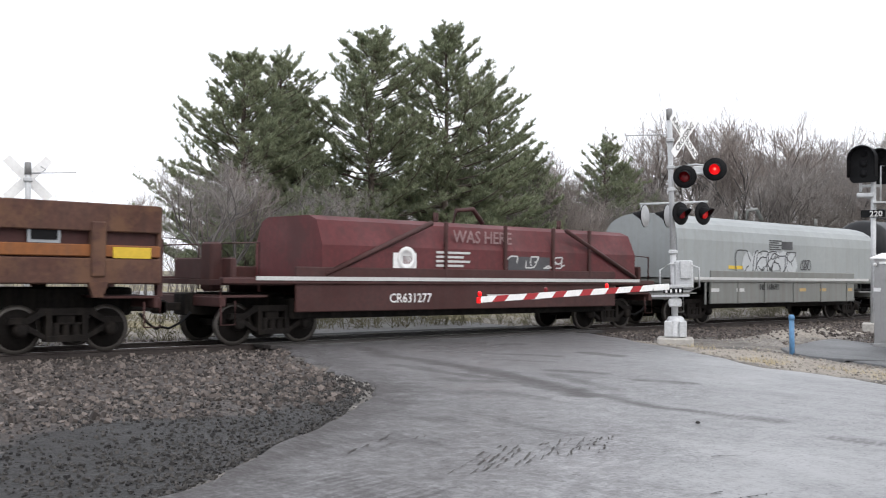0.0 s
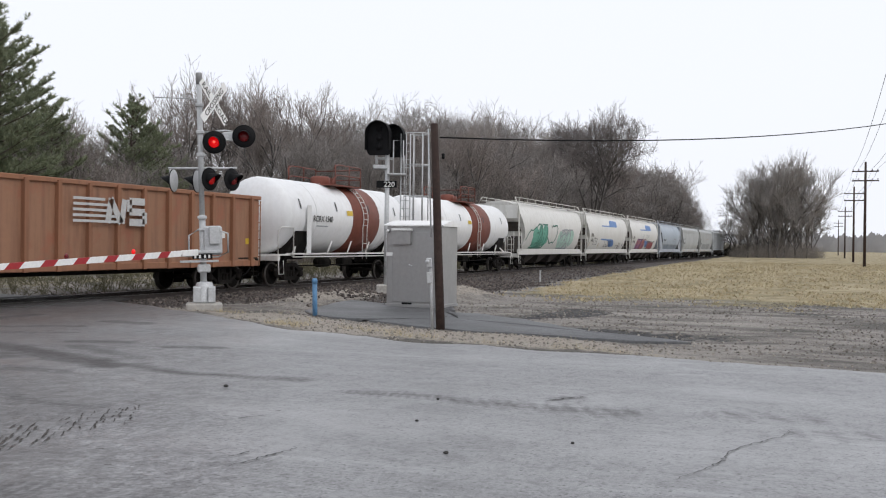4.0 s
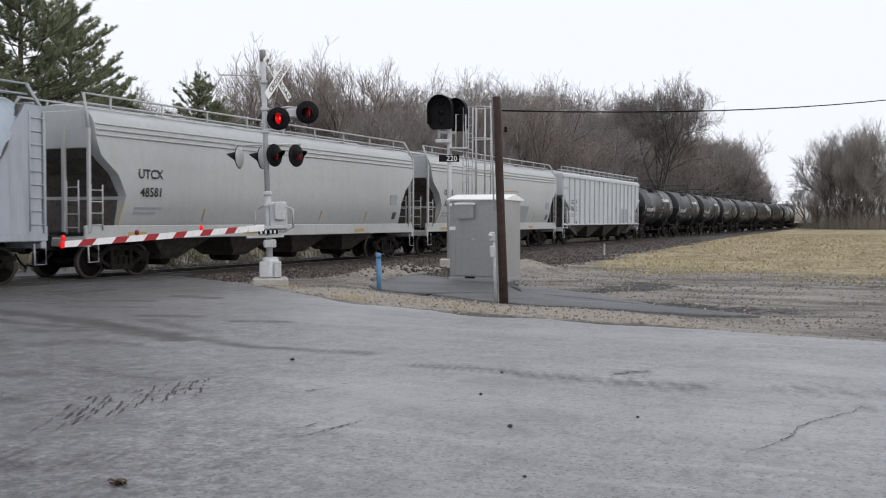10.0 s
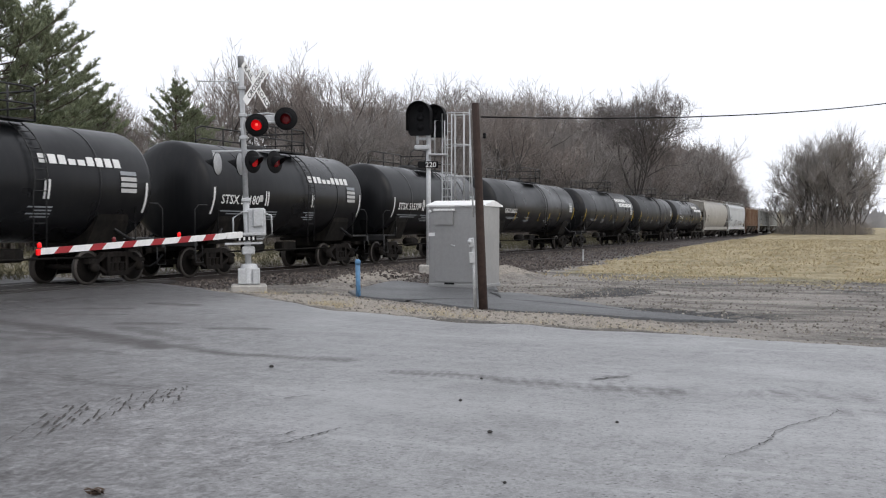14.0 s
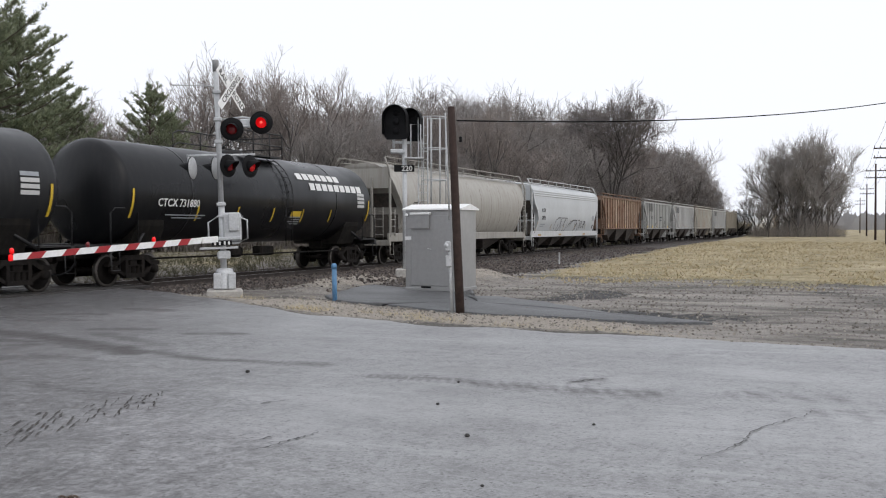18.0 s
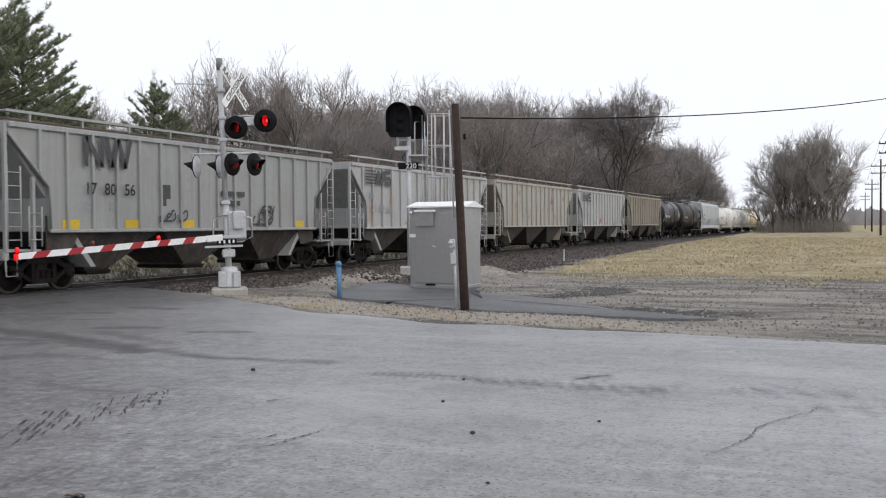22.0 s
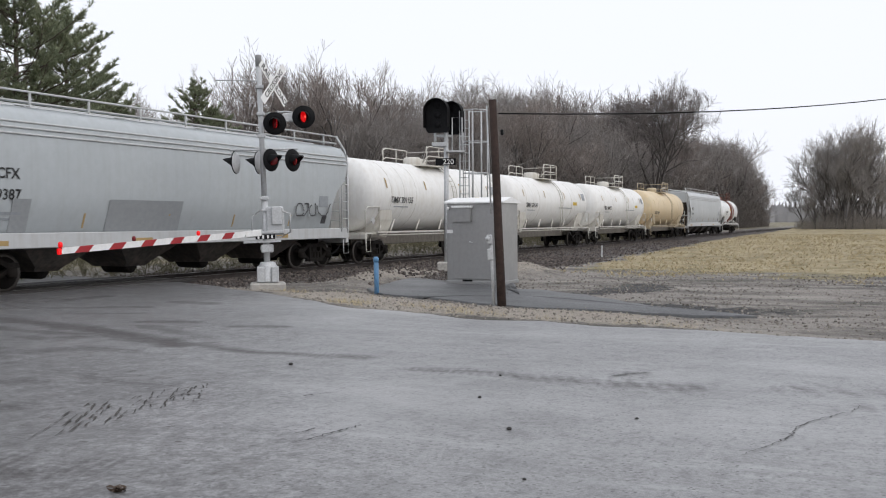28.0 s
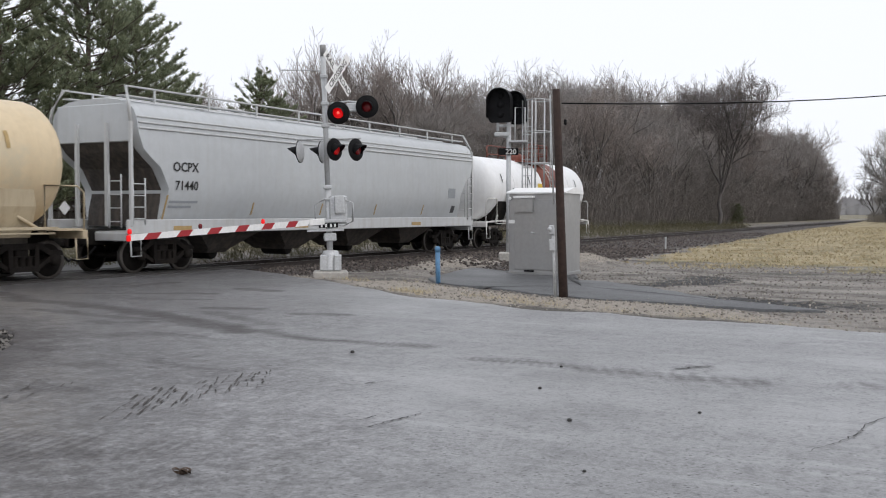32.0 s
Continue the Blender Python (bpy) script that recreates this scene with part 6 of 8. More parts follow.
# ---- the consist, from the first car to the last ----
RUST = mat("rusty_brown_paint", (0.088, 0.04, 0.028), 0.85, 0, 8, 0.3, (0.045, 0.026, 0.02), 0.5, 0, (0.13, 0.065, 0.036), 0.35)
ORANGE_PANEL = mat("orange_panel_paint", (0.23, 0.082, 0.022), 0.75, 0, 8, 0.2, (0.12, 0.06, 0.04), 0.45)
OXIDE = mat("oxide_red_paint", (0.105, 0.02, 0.022), 0.7, 0, 8, 0.25, (0.05, 0.018, 0.018), 0.5, 0, (0.065, 0.018, 0.018), 0.3)
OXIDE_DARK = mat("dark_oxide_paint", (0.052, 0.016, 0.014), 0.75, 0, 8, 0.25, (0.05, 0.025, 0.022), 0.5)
HOOD_GREY = paint("weathered_grey_hood", (0.275, 0.295, 0.295), 0.35, (0.2, 0.2, 0.18))
SILL_GREY = paint("dirty_grey_sill", (0.17, 0.176, 0.165), 0.6, (0.13, 0.11, 0.09))
GON_ORANGE = paint("faded_orange_paint", (0.30, 0.155, 0.092), 0.7, (0.15, 0.07, 0.045), (0.30, 0.12, 0.07), 0.3, 0.75)
GON_RIB = paint("faded_orange_ribs", (0.285, 0.13, 0.07), 0.5, (0.12, 0.06, 0.04), None, 0, 0.75)


def dump_car(i):
    """A brown side-dump gondola: a sloped upper wall over open panelled bays."""
    car, half = new_car(i, "side_dump_car", "rusty brown side-dump car with orange and yellow panels", "freight car")
    L = half - 0.75
    for s in (-1, 1):
        part("top_wall", Shape().box((0, s * 1.55, 2.68), (2 * L, 0.10, 0.56), b=0.02), RUST, car, "rusty top wall")
        part("bottom_wall", Shape().box((0, s * 1.55, 1.62), (2 * L, 0.12, 0.5), b=0.02), RUST, car, "rusty lower wall")
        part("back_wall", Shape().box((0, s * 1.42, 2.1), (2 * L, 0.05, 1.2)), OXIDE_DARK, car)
        part("orange_rail", Shape().box((0, s * 1.52, 2.02), (2 * L, 0.12, 0.24), b=0.02), ORANGE_PANEL, car, "faded orange rail")
        n = 3
        me = Shape().box((0, 0, 0), (0.3, 0.2, 1.1), b=0.03).mesh("side_post", RUST)
        for j in range(n + 1):
            part("side_post", me, None, car, "", pose(-5.93 + 3.953 * j, s * 1.56, 2.05))
        me = Shape().prism([(-0.2, 0), (0.2, 0), (0.1, -0.3), (-0.1, -0.3)], -0.06, 0.06).mesh("hinge", RUST)
        for j in range(n + 1):
            part("hinge", me, None, car, "", pose(-5.93 + 3.953 * j, s * 1.6, 1.4))
    part("yellow_panel", Shape().box((6.63, -1.6, 1.99), (0.8, 0.03, 0.22)), YELLOW, car, "bright yellow reflective panel")
    part("window_frame", Shape().box((4.9, -1.52, 2.33), (0.62, 0.03, 0.36)), GREYMARK, car)
    part("window_hole", Shape().box((4.9, -1.54, 2.33), (0.5, 0.02, 0.24)), BLACK, car)
    for k in (-1, 1):
        part("end_wall", Shape().box((k * L, 0, 2.15), (0.1, 3.1, 1.6), b=0.02), RUST, car)
        end_platform(car, half, k, OXIDE_DARK)
        part("end_frame", Shape().box((k * (half - 0.6), -1.2, 1.7), (0.12, 0.16, 1.2)).box((k * (half - 0.6), 1.2, 1.7), (0.12, 0.16, 1.2)).box((k * (half - 0.6), 0, 2.25), (0.1, 2.5, 0.1)), OXIDE_DARK, car)
        truck(car, k * (half - 2.45))
    part("floor", Shape().box((0, 0, 1.42), (2 * L, 2.9, 0.12)), UNDER, car)
    part("centre_sill", Shape().box((0, 0, 0.98), (2 * half - 1.6, 0.8, 0.6), b=0.04), UNDER, car)
    part("dump_cylinder", Shape().lathe([(0.28, 0.7), (0.28, 1.4)], 14), UNDER, car, "", pose(2.5, -0.8, 0))


def coil_car(i, label, hood_mat, deck_mat, arched, hood):
    """A steel coil car: a trough deck with side sills and a cover over the load."""
    car, half = new_car(i, "coil_car", label, "freight car")
    L = half - 0.7
    zt, zb, top, inset, wide = hood
    for s in (-1, 1):
        part("side_sill", Shape().box((0, s * 1.5, (zb + 0.36) / 2 + 0.32), (2 * L - 3.8, 0.1, zb - 0.45), b=0.02), deck_mat, car, "deep side sill")
        part("deck_edge", Shape().box((0, s * 1.5, zb - 0.06), (2 * L, 0.22, 0.14), b=0.02), deck_mat, car)
        part("deck_strip", Shape().box((0, s * 1.62, zb), (2 * L - 1.6, 0.03, 0.09)), PALEMARK, car, "pale deck edge strip")
    part("deck", Shape().box((0, 0, zb - 0.1), (2 * L, 2.9, 0.12)), deck_mat, car)
    H = L - inset
    if arched:
        poly = []
        w = wide
        for k in range(13):
            a = math.pi * k / 12
            poly.append((-w * math.cos(a), zt + (top - zt) * math.sin(a) ** 0.7))
        poly = [(-w, zb + 0.02)] + poly + [(w, zb + 0.02)]
    else:
        w = wide
        poly = [(-w, zb + 0.02), (-w, zt), (-w * 0.82, top - 0.12), (-w * 0.6, top), (w * 0.6, top), (w * 0.82, top - 0.12), (w, zt), (w, zb + 0.02)]
    turn = Matrix.Rotation(math.pi / 2, 4, "Z")
    hood_part = part("hood", Shape().prism(poly, -H, H, turn), hood_mat, car, "removable load cover")
    for k in (-0.24, 0.61):
        part("lifting_lug", Shape().tube([(k * H, -0.3, top - 0.05), (k * H, -0.3, top + 0.3), (k * H + 0.1, -0.3, top + 0.3), (k * H + 0.1, -0.3, top - 0.05)], 0.04, 5), deck_mat, hood_part)
    part("lifting_bail", Shape().tube([(-0.5, 0, top - 0.05), (-0.35, 0, top + 0.42), (0.3, 0, top + 0.5), (0.7, 0, top + 0.1)], 0.07, 6), deck_mat, hood_part, "bent lifting bail")
    for k in (-1, 1):
        end_platform(car, half, k, deck_mat)
        part("bulkhead", Shape().box((k * (L - 0.4), 0, zb + 0.2), (0.14, 2.7, 0.5), b=0.03), deck_mat, car)
        for s in (-1, 1):
            part("handrail", Shape().tube([(k * (half - 0.75), s * 1.4, 1.1), (k * (half - 0.75), s * 1.4, 2.25), (k * (half - 1.7), s * 1.4, 2.3), (k * (half - 1.7), s * 1.4, 1.2)], 0.025, 5), deck_mat, car)
        part("centre_sill", Shape().box((k * (half - 1.8), 0, 0.9), (2.6, 0.6, 0.5), b=0.03), UNDER, car)
        part("brake_stand", Shape().box((k * (half - 0.95), -0.6, 1.75), (0.3, 0.5, 1.1), b=0.05), deck_mat, car)
        truck(car, k * (half - 2.3))
    part("underframe", Shape().box((0, 0, 0.8), (2 * L - 4, 2.4, 0.5), b=0.04), UNDER, car)
    return car, H, -wide - 0.006, hood_part


dump_car(0)
red, H, fy, hd = coil_car(1, "oxide-red coil car with diagonal braces and scratched graffiti", OXIDE, OXIDE_DARK, False, (2.3, 1.5, 3.02, 1.75, 1.48))
hd.matrix_basis = Matrix.Translation((0.9, 0, 0))
for x in (-0.35, 0.02, 0.35, 0.62):
    part("cover_rib", Shape().box((x * H, fy - 0.02, 2.2), (0.1, 0.1, 1.6), b=0.02), OXIDE_DARK, hd)
for k, x in ((1, -0.99), (-1, 0.99)):
    part("diagonal_brace", Shape().tube([(x * H, fy - 0.05, 1.6), (x * H + k * 3.3, fy - 0.05, 2.95)], 0.07, 4), OXIDE_DARK, hd, "sloping brace")
mark(red, 0.2, 2.62, "WAS HERE", 0.46, mat("chalky_scrawl", (0.26, 0.17, 0.17), 0.8, 0, 9, 0.3), fy + 0.02)
plate(red, -2.55, 1.95, 0.75, 0.42, LETTER_WHITE, fy - 0.012, "white square emblem", "emblem")
plate(red, -2.45, 1.98, 0.36, 0.2, OXIDE, fy - 0.017, "", "emblem_core")
part("emblem_ring", Shape().lathe([(0.17, 0.0), (0.17, 0.01), (0.3, 0.01), (0.3, 0.0)], 20, Matrix.Translation((-2.5, fy - 0.02, 2.02)) @ RING), LETTER_WHITE, red, "white ring emblem")
bars(red, -0.9, 2.2, 5, 1.2, 0.06, PALEMARK, fy - 0.012)
plate(red, 2.0, 1.9, 1.7, 0.5, DARKMARK, fy - 0.01, "black painted-over patch", "paint_patch")
squiggle(red, 9, 2.6, 2.0, 2.6, 0.3, 6, PALEMARK, fy - 0.014, "white scrawl", 0.02)
mark(red, -2.4, 1.02, "CR631277", 0.32, LETTER_WHITE, -1.556)
bars(red, 1.6, 1.08, 2, 2.6, 0.05, PALEMARK, -1.556)

grey, H, fy, hd = coil_car(2, "grey coil car with long rounded cover, outlined graffiti", HOOD_GREY, SILL_GREY, True, (2.9, 1.6, 3.82, 0.0, 1.5))
bars(grey, -0.95, 3.02, 5, 0.85, 0.042, DARKMARK, fy - 0.006)
plate(grey, -0.1, 2.86, 0.8, 0.3, DARKMARK, fy - 0.006, "dark company emblem", "emblem")
plate(grey, -3.65, 2.0, 0.9, 0.12, YELLOW, fy - 0.006, "yellow strip", "sticker")
squiggle(grey, 22, 1.25, 2.15, 0.75, 0.35, 4, DARKMARK, fy - 0.008, "thin dark tag", 0.02)
for x in (-5.6, -3.54, -1.75, 0.32, 2.43, 4.58):
    part("sill_rib", Shape().box((x, -1.56, 1.12), (0.09, 0.05, 0.8), b=0.01), SILL_GREY, grey)
squiggle(grey, 21, -1.3, 2.2, 3.7, 0.8, 9, DARKMARK, fy - 0.008, "outlined grey graffiti", 0.022, fill=mat("pale_grey_spray", (0.45, 0.47, 0.48), 0.6, 0, 9, 0.1))
mark(grey, -1.45, 1.3, "NS 168693", 0.3, LETTER_BLACK, -1.556)
for x in (-5, -3.4, 1.0, 2.6, 4.8):
    plate(grey, x, 1.2, 0.5, 0.12, TANMARK if x > 0 else PALEMARK, -1.556, "small patch", "paint_patch")

BLACK_TANK = paint("black_tank_paint", (0.0085, 0.009, 0.0105), 0.3, (0.028, 0.027, 0.026), None, 0, 0.34, 0.24)
BLACK_TRIM = paint("black_trim_paint", (0.011, 0.011, 0.012), 0.3, (0.04, 0.034, 0.03), None, 0, 0.6)
DARK_TANK = paint("faded_black_tank", (0.013, 0.0135, 0.015), 0.35, (0.04, 0.038, 0.036), None, 0, 0.42, 0.26)
BROWN_TANK = paint("brown_black_tank", (0.02, 0.0155, 0.0145), 0.35, (0.05, 0.038, 0.034), None, 0, 0.45, 0.26)


def black_tank(i, num, words, body=None, r=1.58, yellow=False, patch=False, inset=1.15):
    """A black tank car; bar: how its reflective marks are set, in pairs or singly."""
    body = body or BLACK_TANK
    zc, ink = 2.74, YELLOW if yellow else LETTER_WHITE
    car, L, fy = tank(i, "black tank car with %s bars%s" % ("yellow" if yellow else "white", " and large white lettering" if words else ""), body, BLACK_TRIM, r, zc, walkway=False, inset=inset - 0.3)
    end = L + 0.62
    if num:
        curved_text(car, -0.655 * end if yellow else -0.61 * end, -0.19, num, 0.34 if yellow else 0.42, LETTER_WHITE, r, zc)
    for k in (-1, 1):
        curved_mark(car, k * (end - 0.72), -0.5, 0.05, 0.09, ink, r, zc, "", "reflective_bar")
    if yellow:
        for k in (-0.53, -0.26, 0.01, 0.26, 0.52):
            curved_mark(car, k * end, -0.55, -0.22, 0.07, ink, r, zc)
    else:
        for x in (-0.33 * end, 0.22 * end):
            for d in (-0.07, 0.07):
                curved_mark(car, x + d, -0.29, 0.02, 0.07, ink, r, zc)
        curved_mark(car, -0.33 * end - 0.36, -0.21, -0.07, 0.2, PALEMARK, r, zc, "", "data_panel")
    for x, w, n in ((-0.6 * end, 2.0, 2), (-0.27 * end, 0.9, 4), (0.2 * end, 0.8, 4)):
        for k in range(n):
            curved_mark(car, x + (0.1 if k % 2 else 0), -0.44 - 0.06 * k, -0.415 - 0.06 * k, w * (0.75 if k % 2 else 1), GREYMARK, r, zc, "", "stencil_bar")
    if words == 9:
        # company name as plain bars
        for k in range(9):
            curved_mark(car, 0.44 * end + 0.33 * (k - 4), 0.28, 0.44 if k not in (3, 4) else 0.38, 0.25, LETTER_WHITE, r, zc, "white company name as plain bars", "name_bar")
    elif words:
        for row, (n, x) in enumerate(((7, 3.8), (9, 5.0))):
            for k in range(n):
                curved_mark(car, x + 0.48 * (k - n / 2), 0.5 - 0.26 * row, 0.68 - 0.26 * row, 0.38, LETTER_WHITE, r, zc, "white company name as plain bars", "name_bar")
    for k in range(4):
        curved_mark(car, end - 1.45, 0.16 - 0.1 * k, 0.23 - 0.1 * k, 0.62, PALEMARK if patch or k else GREYMARK, r, zc, "pale data panel", "data_panel")
    if yellow and patch:
        curved_mark(car, 0.2 * end, -0.42, -0.28, 0.7, YELLOW, r, zc, "yellow notice", "sticker")
    return car


black_tank(3, "", 0, DARK_TANK, 1.55, True, True)

TAN = paint("tan_grey_paint", (0.42, 0.402, 0.36), 0.42, (0.24, 0.2, 0.15))
TAN_TRIM = paint("tan_grey_trim", (0.35, 0.335, 0.305), 0.5, (0.2, 0.17, 0.13))
car, L, fy = round_hopper(4, "pale tan-grey covered hopper with smooth curved sides", TAN, TAN_TRIM, 3, False, slope=2.6, gusset=True)
mark(car, -6.06, 2.83, "SSPX", 0.34, LETTER_BLACK, fy)
mark(car, -6.08, 2.42, "1182", 0.34, LETTER_BLACK, fy)
plate(car, -8.2, 1.9, 0.42, 0.32, LETTER_WHITE, -1.54, "white patch", "paint_patch")
for xx in (-6.6, -2.4, 1.6):
    plate(car, xx, 1.95 if xx < -6 else 1.75, 0.07, 0.85 if xx < -6 else 0.4, TANMARK, fy, "tan strip", "paint_patch")
bars(car, -6.1, 2.06, 2, 0.8, 0.05, GREYMARK, fy)

for i, num in ((5, "997276"), (6, "")):
    car, L, fy = gondola(i, "faded orange-brown gondola with rusty ribs", GON_ORANGE, GON_RIB)
    if num:
        for k, text in ((2, "997"), (3, "276"), (4, "MW")):
            mark(car, -L + 2 * L * k / 14, 2.32, text, 0.42, PALEMARK, fy)
        mark(car, -L + 2 * L * 2 / 14 - 0.1, 2.86, "NS", 0.42, PALEMARK, fy)
        squiggle(car, 91, -4.3, 1.75, 1.6, 0.7, 4, PALEMARK, fy - 0.1, "faint white scrawl", 0.02)
    striped_emblem(car, -0.16 * L, 2.82, 3.0, 0.62, PALEMARK, fy - 0.14)
    plate(car, 0.72 * L, 1.9, 0.3, 0.22, LETTER_WHITE, fy - 0.004, "", "data_panel")
    plate(car, 0.92 * L, 1.7, 0.42, 0.2, YELLOW, fy, "yellow sticker", "sticker")
    plate(car, -0.93 * L, 1.25, 0.5, 0.22, YELLOW, fy, "yellow sticker", "sticker")

SNOW_TANK = paint("white_tank_paint", (0.78, 0.785, 0.79), 0.12, (0.42, 0.38, 0.32), None, 0, 0.4)
SNOW_TRIM = paint("white_trim_paint", (0.68, 0.67, 0.65), 0.35, (0.35, 0.3, 0.24))
BAND = mat("rust_brown_band", (0.19, 0.055, 0.035), 0.65, 0, 8, 0.2, (0.12, 0.035, 0.03), 0.4)
for i, num in ((7, "RCRX 1540"), (8, "RCRX 1070"), (40, "RCRX 1502")):
    car, L, fy = tank(i, "white tank car with a broad rust-brown band", SNOW_TANK, SNOW_TRIM, 1.5, 2.72, (-0.02, 0.47), BAND, True, DARKMARK, 1.0, dome_mat=BAND)
    curved_text(car, -0.53 * L, -0.06, num, 0.34, LETTER_BLACK, 1.5, 2.72)
    curved_mark(car, -0.08 * L, 0.08, 0.22, 0.55, YELLOW, 1.5, 2.72, "yellow sticker", "sticker")
    curved_mark(car, -0.53 * L, -0.26, -0.23, 1.0, GREYMARK, 1.5, 2.72, "", "stencil_bar")
    plate(car, -0.76 * L, 2.2, 0.35, 1.9, LETTER_WHITE, -1.56, "white end shield", "end_shield")

OFFWHITE = paint("chalky_white_paint", (0.66, 0.655, 0.63), 0.35, (0.32, 0.28, 0.22))
OFF_TRIM = paint("chalky_white_trim", (0.62, 0.61, 0.58), 0.45, (0.28, 0.24, 0.19))
BLUEMARK = mat("blue_stripe_paint", (0.08, 0.19, 0.44), 0.5, 0, 9, 0.12)
GREEN_SPRAY = mat("green_spray_paint", (0.12, 0.36, 0.27), 0.6, 0, 9, 0.2)
PINK_SPRAY = mat("purple_spray_paint", (0.30, 0.12, 0.26), 0.6, 0, 6, 0.35, patch=(0.55, 0.2, 0.08), patch_amt=0.6)
RED_SPRAY = mat("red_spray_paint", (0.42, 0.10, 0.10), 0.6, 0, 6, 0.3)
car, L, fy = round_hopper(9, "chalky white covered hopper with green graffiti lettering", OFFWHITE, OFF_TRIM, 4, False)
squiggle(car, 31, -0.42 * L, 2.35, 3.6, 1.6, 7, mat("dark_green_spray", (0.05, 0.17, 0.13), 0.6, 0, 9, 0.2), fy - 0.012, "dark green graffiti outlines", 0.05, fill=GREEN_SPRAY)
squiggle(car, 32, 0.38 * L, 2.2, 4.4, 1.4, 8, GREYMARK, fy - 0.012, "grey graffiti outlines", 0.045, fill=mat("mint_spray_paint", (0.40, 0.58, 0.50), 0.6, 0, 9, 0.15))


def blue_swoosh(car, y):
    """Two stepped blue stripes with rounded tips."""
    upper = [(-3.0, 3.46), (3.3, 3.461), (3.7, 3.55), (3.9, 3.75), (3.95, 4.1), (0.95, 4.101), (0.7, 4.0), (0.45, 3.72), (0.2, 3.6), (-3.0, 3.58)]
    lower = [(-3.3, 2.24), (-0.3, 2.23), (0.1, 2.05), (0.4, 1.75), (0.7, 1.64), (2.65, 1.641), (2.5, 2.0), (2.1, 2.28), (1.6, 2.37), (-3.3, 2.371)]
    for pts in (upper, lower):
        panel(car, pts, BLUEMARK, y, "blue painted stripe", "blue_stripe")


car, L, fy = round_hopper(10, "chalky white covered hopper with stepped blue stripes", OFFWHITE, OFF_TRIM, 4, False)
blue_swoosh(car, fy - 0.008)
mark(car, -6.83, 2.62, "SHPX", 0.40, LETTER_BLACK, fy)
mark(car, -6.8, 2.19, "43705", 0.40, LETTER_BLACK, fy)
for xx in (-7.6, -3.9, 0.0, 5.0):
    plate(car, xx, 1.75, 0.06, 0.62, TANMARK, fy, "tan strip", "paint_patch")
squiggle(car, 41, 0.3, 1.93, 3.6, 0.5, 6, DARKMARK, fy - 0.014, "thin dark graffiti tags", 0.025)
squiggle(car, 43, -5.2, 2.1, 0.5, 0.55, 2, DARKMARK, fy - 0.014, "thin dark graffiti tags", 0.03)
plate(car, 7.0, 1.85, 0.25, 0.25, DARKMARK, fy, "", "data_panel")
squiggle(car, 42, 5.5, 1.75, 1.0, 0.75, 3, DARKMARK, fy - 0.014, "thin dark graffiti tags", 0.025)
car, L, fy = round_hopper(11, "chalky white covered hopper with blue stripes and purple graffiti", OFFWHITE, OFF_TRIM, 4, False)
blue_swoosh(car, fy - 0.008)
mark(car, -6.83, 2.62, "SHPX", 0.40, LETTER_BLACK, fy)
mark(car, -6.8, 2.19, "450148", 0.40, LETTER_BLACK, fy)
for xx in (-7.6, -3.9, 0.0, 5.0):
    plate(car, xx, 1.75, 0.06, 0.62, TANMARK, fy, "tan strip", "paint_patch")
squiggle(car, 51, -0.30 * L, 1.9, 4.6, 1.15, 8, mat("plum_spray", (0.10, 0.04, 0.12), 0.6, 0, 9, 0.2), fy - 0.02, "purple and orange graffiti", 0.05, fill=PINK_SPRAY)
squiggle(car, 52, 0.40 * L, 1.8, 3.4, 0.95, 7, DARKMARK, fy - 0.02, "red and orange graffiti", 0.045, fill=RED_SPRAY)
squiggle(car, 53, 0.05 * L, 2.7, 5.0, 0.6, 8, GREYMARK, fy - 0.016, "thin grey scrawl", 0.02)

BLUEGREY = paint("blue_grey_paint", (0.36, 0.415, 0.48), 0.3, (0.2, 0.21, 0.22))
BLUEGREY_TRIM = paint("blue_grey_trim", (0.37, 0.40, 0.45), 0.45, (0.17, 0.15, 0.13))
car, L, fy = round_hopper(12, "blue-grey covered hopper with a darker lower panel", BLUEGREY, BLUEGREY_TRIM, 3, False, slope=2.6, gusset=True)
mark(car, -0.57 * L, 2.58, "NDYX 893351", 0.32, DARKMARK, fy)
panel(car, [(-0.7 * L, 1.55), (0.86 * L, 1.551), (0.88 * L, 2.05), (-0.76 * L, 2.051)], mat("darker_blue_grey", (0.22, 0.26, 0.31), 0.5, 0, 8, 0.15), fy, "darker lower stripe", "lower_panel")
squiggle(car, 61, 0.35 * L, 2.3, 1.2, 0.9, 2, mat("maroon_spray", (0.2, 0.05, 0.08), 0.6, 0, 9, 0.2), fy - 0.01, "thin maroon tag", 0.025)
squiggle(car, 62, 0.72 * L, 1.8, 1.6, 0.5, 3, DARKMARK, fy - 0.01, "thin dark tag", 0.025)

GREYW = paint("light_grey_paint", (0.42, 0.435, 0.44), 0.22, (0.3, 0.28, 0.24))
GREYW_TRIM = paint("light_grey_trim", (0.43, 0.44, 0.442), 0.35, (0.27, 0.24, 0.2))
PALEGREY = paint("pale_grey_paint", (0.49, 0.51, 0.525), 0.2, (0.32, 0.31, 0.28))
PALEGREY_TRIM = paint("pale_grey_trim", (0.52, 0.53, 0.535), 0.35, (0.3, 0.27, 0.22))


SOFT_PATCH = mat("paint_over_grey", (0.31, 0.325, 0.335), 0.6, 0, 9, 0.08)


